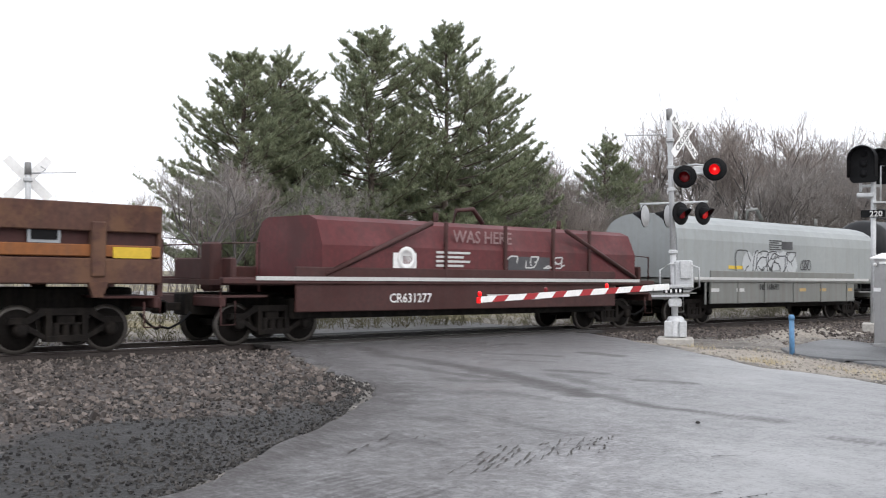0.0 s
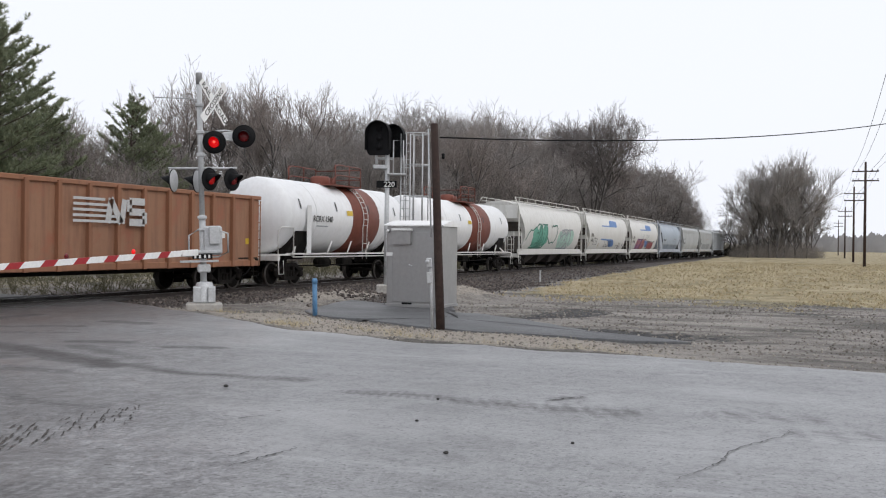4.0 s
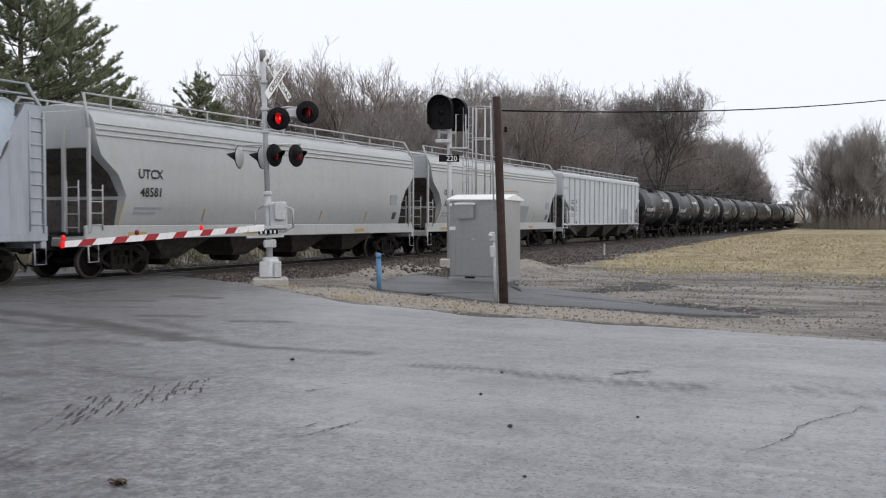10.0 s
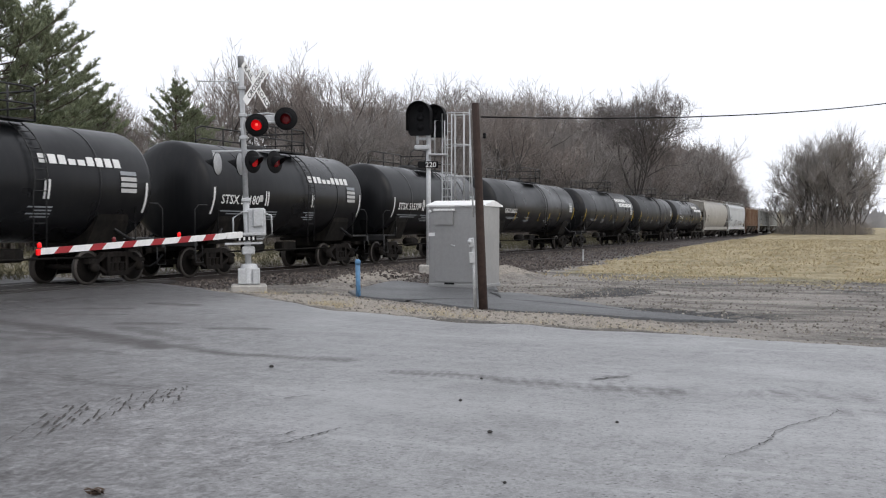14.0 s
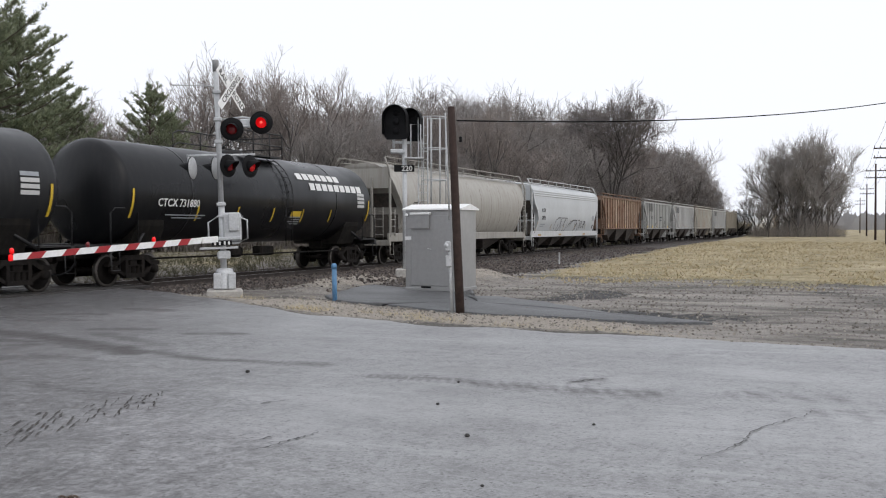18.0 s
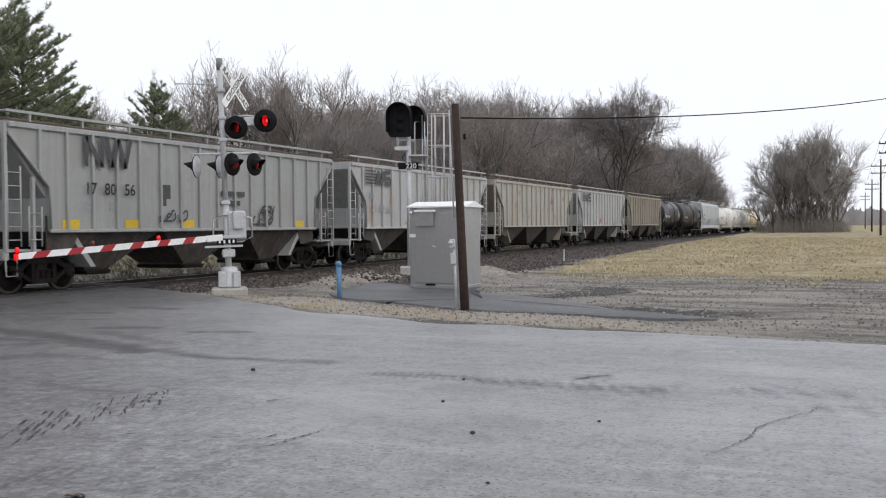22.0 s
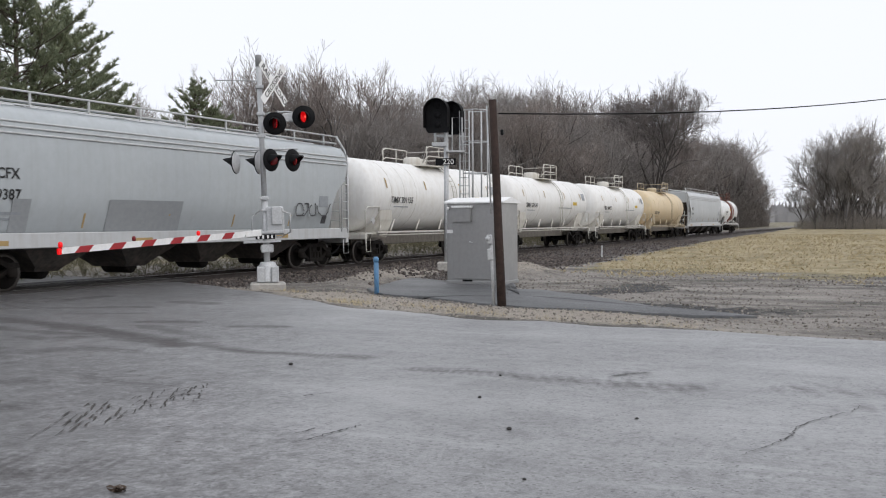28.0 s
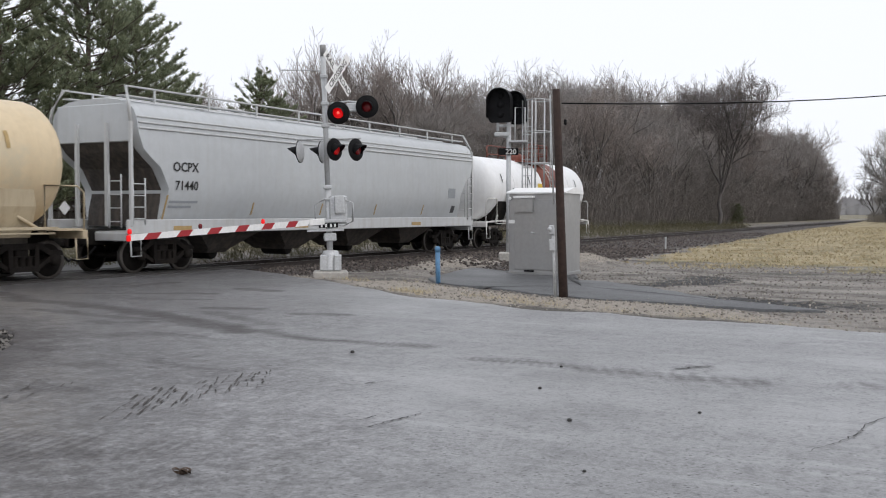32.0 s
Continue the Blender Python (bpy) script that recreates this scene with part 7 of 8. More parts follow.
def grey_hopper(i, marks, num, label, m=None, t=None, patches=(), dx=2.3):
    car, L, fy = round_hopper(i, label, m or GREYW, t or GREYW_TRIM, 4, True)
    if marks:
        mark(car, -L + dx, 2.83, marks, 0.36, LETTER_BLACK, fy)
        mark(car, -L + dx + 0.05, 2.33, num, 0.36, LETTER_BLACK, fy)
        bars(car, -L + dx, 1.9, 2, 1.1, 0.07, GREYMARK, fy + 0.02)
    plate(car, 0.9 * L - 0.9, 1.75, 0.3, 0.3, DARKMARK, fy + 0.03, "", "data_panel")
    plate(car, 0.78 * L, 2.4, 0.6, 0.4, GREYMARK, fy, "grey stencil block", "data_panel")
    for k in (-0.8, -0.25, 0.5):
        plate(car, k * L, 1.19, 0.7, 0.12, TANMARK, -1.515, "tan patch on the sill", "paint_patch")
    for k in (-0.87, -0.5, -0.14, 0.2, 0.55):
        plate(car, k * L + 0.05, 1.72, 0.06, 0.75 if k < -0.7 else 0.4, TANMARK, fy, "tan strip", "paint_patch")
    if patches:
        for x, w, h in patches:
            plate(car, x, 1.42 + h / 2, w, h, SOFT_PATCH, fy + 0.02, "grey paint-over patch", "paint_patch")
    return car, L, fy


grey_hopper(13, "UTCX", "48581", "light grey covered hopper with corrugated upper sides")
car, L, fy = grey_hopper(14, "OCPX", "62866", "light grey covered hopper with tan scrape and patches", patches=((-3.3, 4.7, 0.85), (1.75, 4.1, 0.95)), dx=2.05)
plate(car, 0.5, 3.1, 3.3, 0.06, TANMARK, fy, "tan scrape", "paint_patch")
COOLGREY = paint("cool_white_paint", (0.50, 0.525, 0.55), 0.25, (0.3, 0.3, 0.29))
COOLRIB = paint("cool_white_ribs", (0.48, 0.50, 0.525), 0.3, (0.26, 0.25, 0.24))
car, L, fy = rib_hopper(15, "cool white ribbed covered hopper", COOLGREY, COOLRIB, 16, 4, 1.3, 4.55, tall=True)
mark(car, -7.72, 2.71, "OC", 0.40, LETTER_BLACK, fy - 0.01)
mark(car, -7.0, 2.73, "PX", 0.40, LETTER_BLACK, fy - 0.01)
mark(car, -7.75, 2.28, "706", 0.40, LETTER_BLACK, fy - 0.01)
mark(car, -7.02, 2.3, "12", 0.40, LETTER_BLACK, fy - 0.01)
bars(car, -7.4, 1.95, 2, 1.2, 0.06, GREYMARK, fy - 0.01)
bars(car, -9.0, 3.6, 2, 1.0, 0.04, GREYMARK, fy - 0.01)
for xx in (-8.25, -4.9, 1.2):
    plate(car, xx, 1.55, 0.08, 0.6 if xx > -8 else 0.95, TANMARK, fy - 0.008, "tan strip", "paint_patch")
plate(car, 4.0, 1.75, 0.7, 0.6, mat("pale_patch_grey", (0.42, 0.44, 0.46), 0.6, 0, 9, 0.1), fy - 0.005, "grey paint-over patch", "paint_patch")
plate(car, 5.35, 1.9, 2.0, 1.0, GREYMARK, fy - 0.006, "grey paint-over patch", "paint_patch")
plate(car, -2.75, 1.86, 0.55, 0.3, mat("faded_notice", (0.5, 0.5, 0.32), 0.6, 0, 9, 0.3), fy - 0.006, "faded yellow notice", "sticker")
plate(car, -6.9, 1.42, 0.3, 0.18, DARKMARK, fy - 0.006, "", "data_panel")
plate(car, 7.2, 1.72, 0.25, 0.25, DARKMARK, fy - 0.006, "", "data_panel")

for i, num in ((16, "STSX 61094"), (17, "STSX 61200"), (18, "STSX 52180")):
    black_tank(i, num, 9)
black_tank(19, "STSX 51577", 0)
black_tank(20, "GATX 200202", 0, yellow=True)
black_tank(21, "", 10, yellow=True)
black_tank(22, "", 0, DARK_TANK, yellow=True)
black_tank(23, "CTCX 731880", 10, yellow=True, patch=True)

WARM = paint("warm_grey_paint", (0.345, 0.33, 0.298), 0.55, (0.19, 0.155, 0.12))
WARM_TRIM = paint("warm_grey_trim", (0.31, 0.298, 0.27), 0.6, (0.15, 0.12, 0.09))
car, L, fy = round_hopper(24, "warm grey dusty covered hopper with weld seams", WARM, WARM_TRIM, 3, False, slope=2.5, seam=mat("grimy_weld_seam", (0.19, 0.178, 0.158), 0.8, 0, 12, 0.3))
mark(car, -7.24, 2.75, "STLX", 0.36, LETTER_BLACK, fy)
mark(car, -7.3, 2.28, "9061", 0.34, LETTER_BLACK, fy)
car, L, fy = grey_hopper(25, "ACFX", "60936", "white covered hopper with outlined graffiti tags", PALEGREY, PALEGREY_TRIM, dx=2.42)
squiggle(car, 71, 2.1, 1.75, 1.2, 0.9, 4, DARKMARK, fy - 0.002, "black outlined graffiti", 0.035)
squiggle(car, 72, 3.9, 1.92, 0.9, 0.45, 4, DARKMARK, fy - 0.002, "black outlined graffiti", 0.03)
squiggle(car, 73, -1.9, 1.9, 2.0, 0.9, 4, DARKMARK, fy - 0.002, "black outlined graffiti", 0.03)

RUSTY = mat("rusted_through_paint", (0.27, 0.2, 0.15), 0.85, 0, 7, 0.25, (0.10, 0.045, 0.025), 0.85, 0, (0.15, 0.07, 0.038), 0.6)
RUSTY_RIB = mat("rusted_ribs", (0.22, 0.145, 0.10), 0.85, 0, 8, 0.3, (0.09, 0.04, 0.022), 0.8, 0, (0.12, 0.055, 0.03), 0.6)


def worn_panels(name, pale, rust, share):
    """Panels that have rusted unevenly: each has its own mix of old paint and rust, with streaks that run down."""
    m = mat(name, pale, 0.85, 0, 6, 0.2, rust, 0.8, 0, rust, 0.25)
    nt = m.node_tree
    b = nt.nodes["Principled BSDF"]
    old = b.inputs["Base Color"].links[0].from_socket
    info = nt.nodes.new("ShaderNodeObjectInfo")
    nt.links.new(mixed(nt, ramp(nt, info.outputs["Random"], 0.15, 0.95, 0, share), old, rust), b.inputs["Base Color"])
    return m


car, L, fy = rib_hopper(26, "heavily rusted brown ribbed covered hopper", RUSTY, RUSTY_RIB, 16, 3, sheet=mat("rusty_grime", (0.05, 0.036, 0.028), 0.9, 0, 6, 0.4, (0.16, 0.12, 0.09), 0.5), panel_mat=worn_panels("rusty_panels", (0.39, 0.31, 0.235), (0.17, 0.085, 0.048), 0.8))
FADED_BROWN = mat("faded_brown_marks", (0.16, 0.10, 0.07), 0.8, 0, 9, 0.3)
for x, text in ((-5.9, "23"), (-5.2, "36"), (-4.5, "16")):
    mark(car, x, 2.52, text, 0.42, FADED_BROWN, fy - 0.008)
for x in (-6.0, -2.9, 0.83, 6.3):
    plate(car, x, 1.82, 0.6, 0.24, TANMARK, fy - 0.01, "dull yellow patch", "sticker")
NWGREY = paint("faded_grey_paint", (0.325, 0.333, 0.327), 0.5, (0.22, 0.19, 0.155), (0.30, 0.295, 0.28), 0.3)
NWRIB = paint("faded_grey_ribs", (0.34, 0.347, 0.34), 0.5, (0.2, 0.17, 0.14))
car, L, fy = rib_hopper(27, "faded grey ribbed covered hopper with yellow patches", NWGREY, NWRIB, 16, 3, sheet=NWGREY)
strokes(car, "emblem", [((-5.5, 3.3), (-5.5, 4.15)), ((-5.48, 4.12), (-4.92, 3.32)), ((-4.9, 3.3), (-4.9, 4.15))], 0.15, DARKMARK, fy - 0.1, "dark angular company emblem")
strokes(car, "emblem", [((-4.72, 4.15), (-4.5, 3.32)), ((-4.5, 3.32), (-4.24, 4.12)), ((-4.24, 4.12), (-3.98, 3.32)), ((-3.98, 3.32), (-3.74, 4.15))], 0.15, DARKMARK, fy - 0.1, "dark angular company emblem")
for x, text in ((-5.35, "17"), (-4.6, "80"), (-3.8, "56")):
    mark(car, x, 2.7, text, 0.46, LETTER_BLACK, fy - 0.09)
bars(car, -5.3, 2.32, 2, 0.5, 0.07, GREYMARK, fy - 0.01)
bars(car, -4.3, 2.32, 2, 0.5, 0.07, GREYMARK, fy - 0.01)
plate(car, -2.1, 2.72, 0.42, 0.42, DARKMARK, fy - 0.01, "black painted-over patch", "paint_patch")
plate(car, -2.2, 2.45, 0.2, 0.3, DARKMARK, fy - 0.012, "black painted-over patch", "paint_patch")
bars(car, 1.3, 2.75, 2, 1.3, 0.16, DARKMARK, fy - 0.06)
squiggle(car, 81, 3.1, 2.05, 1.3, 0.6, 5, DARKMARK, fy - 0.06, "black graffiti tags", 0.035)
squiggle(car, 82, -2.0, 2.0, 0.8, 0.3, 3, DARKMARK, fy - 0.06, "black graffiti tags", 0.03)
for x in (-6.0, -3.6, -1.05, 5.6):
    plate(car, x, 1.76, 0.62, 0.24, YELLOW, fy - 0.008, "yellow patch", "sticker")
NSWHITE = paint("faded_white_paint", (0.41, 0.42, 0.42), 0.4, (0.3, 0.25, 0.2), (0.40, 0.30, 0.24), 0.12)
NSRIB = paint("faded_white_ribs", (0.42, 0.427, 0.426), 0.4, (0.25, 0.2, 0.16))
for i, nums in ((28, ("25", "30", "16")), (30, ("27", "58", "5"))):
    car, L, fy = rib_hopper(i, "faded white ribbed covered hopper with dark emblem", NSWHITE, NSRIB, 16, 3, sheet=NWGREY)
    striped_emblem(car, -6.9, 4.0, 2.4, 0.52, DARKMARK, fy - 0.1)
    mark(car, -6.3, 2.95, "NS", 0.42, GREYMARK, fy - 0.09)
    for k, text in enumerate(nums):
        mark(car, -6.1 + 0.75 * k, 2.4, text, 0.46, GREYMARK, fy - 0.09)
    part("diamond", Shape().prism([(0, 0.28), (0.2, 0), (0, -0.28), (-0.2, 0)], -0.004, 0.004), mat("maroon_diamond", (0.28, 0.03, 0.06), 0.5, 0, 9, 0.1), car, "maroon diamond", pose(-0.12 * L, fy - 0.01, 2.0))
    squiggle(car, 83 + i, 4.6, 1.95, 1.6, 0.45, 4, GREYMARK, fy - 0.06, "thin grey graffiti", 0.025)
    for x in (-0.3, 0.16, 0.45):
        plate(car, x * L, 1.8, 0.55, 0.12, TANMARK, fy - 0.008, "tan patch", "sticker")
BROWNGREY = mat("brown_grey_paint", (0.25, 0.225, 0.185), 0.8, 0, 7, 0.18, (0.14, 0.1, 0.07), 0.6)
CREAMRUST = mat("cream_rusty_paint", (0.39, 0.39, 0.36), 0.7, 0, 7, 0.1, (0.30, 0.17, 0.075), 0.65, 0, (0.22, 0.12, 0.06), 0.04)
CREAMRIB = mat("cream_rusty_ribs", (0.42, 0.415, 0.375), 0.7, 0, 8, 0.16, (0.3, 0.13, 0.05), 0.6)
rib_hopper(29, "cream ribbed covered hopper streaked with rust", CREAMRUST, CREAMRIB, 16, 3, sheet=BROWNGREY)
BROWNRIB = mat("brown_grey_ribs", (0.34, 0.31, 0.26), 0.8, 0, 8, 0.18, (0.16, 0.12, 0.08), 0.5)
rib_hopper(31, "brown-grey dusty ribbed covered hopper", BROWNGREY, BROWNRIB, 14, 3)
black_tank(32, "STSX 59947", 0)
black_tank(33, "GATX 102301", 0, BROWN_TANK, 1.58, True, True)
grey_hopper(34, "ACFX", "49387", "pale blue-grey covered hopper with painted-over patches", paint("pale_blue_grey_paint", (0.43, 0.46, 0.475), 0.22, (0.3, 0.3, 0.28)), PALEGREY_TRIM, ((-2.2, 2.95, 0.88), (-6.55, 0.55, 0.85)), 1.95)
car, L, fy = ROLLING[-1][0], 9.03, -1.62
squiggle(car, 77, 6.0, 2.1, 1.1, 0.4, 4, DARKMARK, -1.63, "thin dark tag", 0.025)

CREAM_TANK = paint("cream_white_tank", (0.80, 0.795, 0.775), 0.24, (0.45, 0.38, 0.28), None, 0, 0.45)
CREAM_TRIM = paint("cream_white_trim", (0.62, 0.60, 0.55), 0.5, (0.35, 0.28, 0.2))
for i, num in ((35, "TIMX 201155"), (36, "TIMX 201141"), (37, "TILX 400972")):
    car, L, fy = tank(i, "white tank car with full-length walkway and stained ends", CREAM_TANK, CREAM_TRIM, 1.52, 2.78, None, None, True, TANMARK, 0.95, deck=True)
    curved_text(car, -0.66 * L, -0.14, num, 0.36, DARKMARK, 1.52, 2.78)
    curved_mark(car, 0.60 * L, -0.08, 0.05, 0.8, YELLOW, 1.52, 2.78, "yellow sticker", "sticker")
    curved_mark(car, 0.9 * L, 0.15, 0.45, 0.6, GREYMARK, 1.52, 2.78, "grey data panel", "data_panel")
    curved_mark(car, -0.66 * L, -0.34, -0.31, 1.3, GREYMARK, 1.52, 2.78, "", "stencil_bar")
    curved_mark(car, 0.3 * L, -0.22, -0.19, 2.6, GREYMARK, 1.52, 2.78, "", "stencil_bar")
    for k in (-0.8, -0.45, 0.5, 0.95):
        part("weld_seam", capsule(0, 1.526, 0, 32, k * L - 0.012, k * L + 0.012), CREAM_TRIM, car, "", Matrix.Translation((0, 0, 2.78)))
OCHRE = paint("ochre_yellow_tank", (0.66, 0.53, 0.345), 0.25, (0.46, 0.33, 0.18), (0.58, 0.49, 0.34), 0.25, 0.5)
OCHRE_TRIM = paint("ochre_trim", (0.50, 0.42, 0.29), 0.5, (0.3, 0.2, 0.12))
car, L, fy = tank(38, "ochre yellow tank car with cream walkway", OCHRE, OCHRE_TRIM, 1.52, 2.78, None, None, True, TANMARK, 0.95, deck=True)
curved_text(car, -4.65, -0.30, "GATX 2949", 0.36, DARKMARK, 1.52, 2.78)
curved_mark(car, -4.7, -0.52, -0.49, 1.6, TANMARK, 1.52, 2.78, "", "stencil_bar")
grey_hopper(39, "OCPX", "71440", "pale grey covered hopper with corrugated upper sides", PALEGREY, PALEGREY_TRIM, dx=1.98)

# ---- trees, woods, poles and the far distance ----
BARK = mat("grey_brown_bark", (0.125, 0.114, 0.108), 0.95, 0, 9, 0.3, bump=0.02)
TWIG = mat("brown_grey_twigs", (0.285, 0.26, 0.247), 0.95, 0, 6, 0.3)
TWIG_RED = mat("reddish_twigs", (0.285, 0.245, 0.225), 0.95, 0, 6, 0.3)
PINE_BARK = mat("pine_bark", (0.11, 0.085, 0.07), 0.95, 0, 9, 0.3, bump=0.02)


def needle_mat(name, lo, hi):
    """Needles: their colour differs from spray to spray, and they let some light through."""
    m = bpy.data.materials.new(name)
    m.use_nodes = True
    nt = m.node_tree
    geo = nt.nodes.new("ShaderNodeNewGeometry")
    c = mixed(nt, geo.outputs["Random Per Island"], lo, hi)
    big = noise_tex(nt, stretched(nt, 1, 1, 1), 0.5, 3)
    c = mixed(nt, ramp(nt, big, 0.35, 0.7, 0, 0.6), c, tuple(a * 0.7 for a in hi))
    b = nt.nodes["Principled BSDF"]
    nt.links.new(c, b.inputs["Base Color"])
    b.inputs["Roughness"].default_value = 0.6
    thin = nt.nodes.new("ShaderNodeBsdfTranslucent")
    nt.links.new(c, thin.inputs["Color"])
    both = nt.nodes.new("ShaderNodeMixShader")
    both.inputs["Fac"].default_value = 0.42
    nt.links.new(b.outputs["BSDF"], both.inputs[1])
    nt.links.new(thin.outputs["BSDF"], both.inputs[2])
    nt.links.new(both.outputs["Shader"], nt.nodes["Material Output"].inputs["Surface"])
    return m


NEEDLES = needle_mat("pine_needles", (0.125, 0.165, 0.108), (0.37, 0.395, 0.245))
CEDAR = needle_mat("cedar_foliage", (0.11, 0.125, 0.08), (0.27, 0.28, 0.175))


def grow(rng, wood, twigs, p, d, length, r, depth, spread, least=0.006):
    """A limb and, from it, smaller ones."""
    pts = [p]
    n = 3 if depth > 1 else 2
    q = p.copy()
    dd = d.copy()
    for _ in range(n):
        dd = (dd + Vector((rng.gauss(0, 0.13), rng.gauss(0, 0.13), rng.gauss(0.05, 0.08)))).normalized()
        q = q + dd * (length / n)
        pts.append(q)
    (wood if depth >= 3 else twigs).tube(pts, r, 6 if depth >= 4 else (4 if depth == 3 else 3), max(r * 0.55, least), caps=False)
    if depth == 0:
        return
    kids = {5: 5, 4: 4, 3: 5, 2: 5, 1: 4}.get(depth, 4)
    for k in range(kids):
        u = rng.uniform(0.3, 1.0) if k < kids - 1 else 1.0
        i = min(int(u * n), n - 1)
        o = pts[i].lerp(pts[i + 1], u * n - i)
        a = rng.uniform(0, 2 * math.pi)
        side = dd.cross(Vector((math.cos(a), math.sin(a), 0.3))).normalized()
        nd = (dd * (1.0 - 0.35 * spread) + side * rng.uniform(0.45, 0.95) * spread + Vector((0, 0, 0.22))).normalized()
        grow(rng, wood, twigs, o, nd, length * rng.uniform(0.5, 0.74), max(r * 0.56, least), depth - 1, spread, least)


def bare_tree_meshes(seed, height, spread, depth=4, twig=None, least=0.0105, low=(0.3, 0.42)):
    rng = random.Random(seed)
    wood, twigs = Shape(), Shape()
    trunk_h = height * rng.uniform(*low)
    r = height * 0.014
    pts = [Vector((0, 0, -0.3))]
    for k in range(1, 5):
        pts.append(Vector((rng.gauss(0, 0.12), rng.gauss(0, 0.12), trunk_h * k / 4)))
    wood.tube(pts, r, 8, r * 0.75, caps=False)
    for k in range(5):
        u = 1.0 if k < 2 else rng.uniform(0.55, 1.0)
        a = 2.4 * k + rng.uniform(-0.5, 0.5)
        d = Vector((math.cos(a) * spread * 0.75, math.sin(a) * spread * 0.75, 1.0)).normalized() if k else Vector((0, 0, 1))
        grow(rng, wood, twigs, pts[0].lerp(pts[4], u) if u < 1 else pts[4], d, height * rng.uniform(0.3, 0.38), r * 0.62, depth, spread, least)
    tall = max(p[2] for p in twigs.v)
    for sh in (wood, twigs):
        sh.v = [(x / tall, y / tall, z / tall) for x, y, z in sh.v]
    return wood.mesh("trunk", BARK), twigs.mesh("crown", twig or TWIG)


BARE = [bare_tree_meshes(100 + k, 14.0, s, 4, TWIG_RED if k % 3 == 1 else TWIG) for k, s in enumerate((0.95, 0.8, 1.05, 0.9, 0.75))]
GREY_TWIG = mat("grey_twigs", (0.31, 0.285, 0.27), 0.95, 0, 6, 0.3)
BIG = bare_tree_meshes(207, 20.0, 0.92, 5, mat("dark_oak_twigs", (0.21, 0.187, 0.18), 0.95, 0, 6, 0.3), 0.013, (0.24, 0.28))
FAN = [bare_tree_meshes(220 + k, 20.0, 0.74, 4, GREY_TWIG, 0.014, (0.12, 0.24)) for k in range(4)]


def skyline(x, y, share):
    """A height for a tree at x, y: what the wood's outline has there, seen from the road."""
    h = math.degrees(math.atan2(x, y))
    el = float(np.interp(h, [46, 50, 54, 58, 60.3, 62, 64, 66, 68.4, 71, 72.2, 73.6, 76, 78, 79.7, 81.4, 82, 82.8, 83.4, 84.5], [7.0, 7.4, 8.4, 9.0, 8.9, 8.3, 8.6, 7.5, 8.2, 8.1, 7.2, 6.9, 6.3, 5.2, 4.8, 4.7, 3.9, 2.8, 1.6, 0.8]))
    return min(1.7 + math.hypot(x, y) * math.tan(radians(el)) * share, 21.0)


def bare_tree(meshes, x, y, s, turn, label="leafless grey-brown deciduous tree at the wood's edge", group="woodland trees"):
    t = thing("bare_tree", label, "tree", pose(x, y, ground_at(x, y)[0], 0, 0, turn) @ Matrix.Diagonal((s, s, s, 1)), group)
    part("trunk", meshes[0], None, t, "grey-brown trunk and limbs")
    part("crown", meshes[1], None, t, "fine bare twigs")
    return t


def plant_woods():
    rng = random.Random(77)
    spots = []
    # the wood's edge runs behind the track; farther left it stands back
    for k in range(46):
        x = 46 + k * 4.3 + rng.uniform(-1.5, 1.5)
        near = 30 + max(0.0, 95 - x) * 0.32
        spots.append((x, near + rng.uniform(-1, 2), rng.uniform(0.8, 1.15)))
        spots.append((x + 2, near + 6 + rng.uniform(-2, 3), rng.uniform(0.95, 1.3)))
        spots.append((x, near + 14 + rng.uniform(-3, 4), rng.uniform(1.0, 1.4)))
        if k % 2 and x > 70:
            spots.append((x + 1, near + 24 + rng.uniform(-3, 4), rng.uniform(1.0, 1.25)))
    for k in range(14):
        spots.append((30 + k * 3.4 + rng.uniform(-1, 1), 58 + rng.uniform(-6, 8), rng.uniform(0.8, 1.1)))
    for x, y, s in spots:
        bare_tree(rng.choice(BARE), x, y, skyline(x, y, s * 0.82), rng.uniform(0, 360))
    bare_tree(BIG, 119, 27.0, 19.6, 40, "tall leafless oak with a wide spreading crown")
    for k, (x, y, h) in enumerate(((192, 16.2, 8.5), (190, 14.2, 12), (188, 12, 15.5), (189, 9.5, 19), (191, 6.8, 20.5), (193, 4.6, 18.5), (187, 7.5, 17.5), (194, 3.0, 13), (190, 11, 17), (195, 8.5, 18), (186, 10, 13), (186, 5.5, 13), (184, 8.5, 9), (185, 13.5, 9.5), (186, 3.6, 9), (192, 12.6, 14), (191, 9.2, 20))):
        bare_tree(FAN[k % 4], x, y, h, 50 * k, "leafless tree in a clump beside the field", "trees of the clump")
    for k, (x, y) in enumerate(((19.5, 36), (22, 38), (26, 39), (29, 40.5), (47, 39), (51, 41))):
        bare_tree(BARE[k % 5], x, y, 6.6, 77 * k, "small leafless tree in front of the pines", "small trees by the pines")


plant_woods()


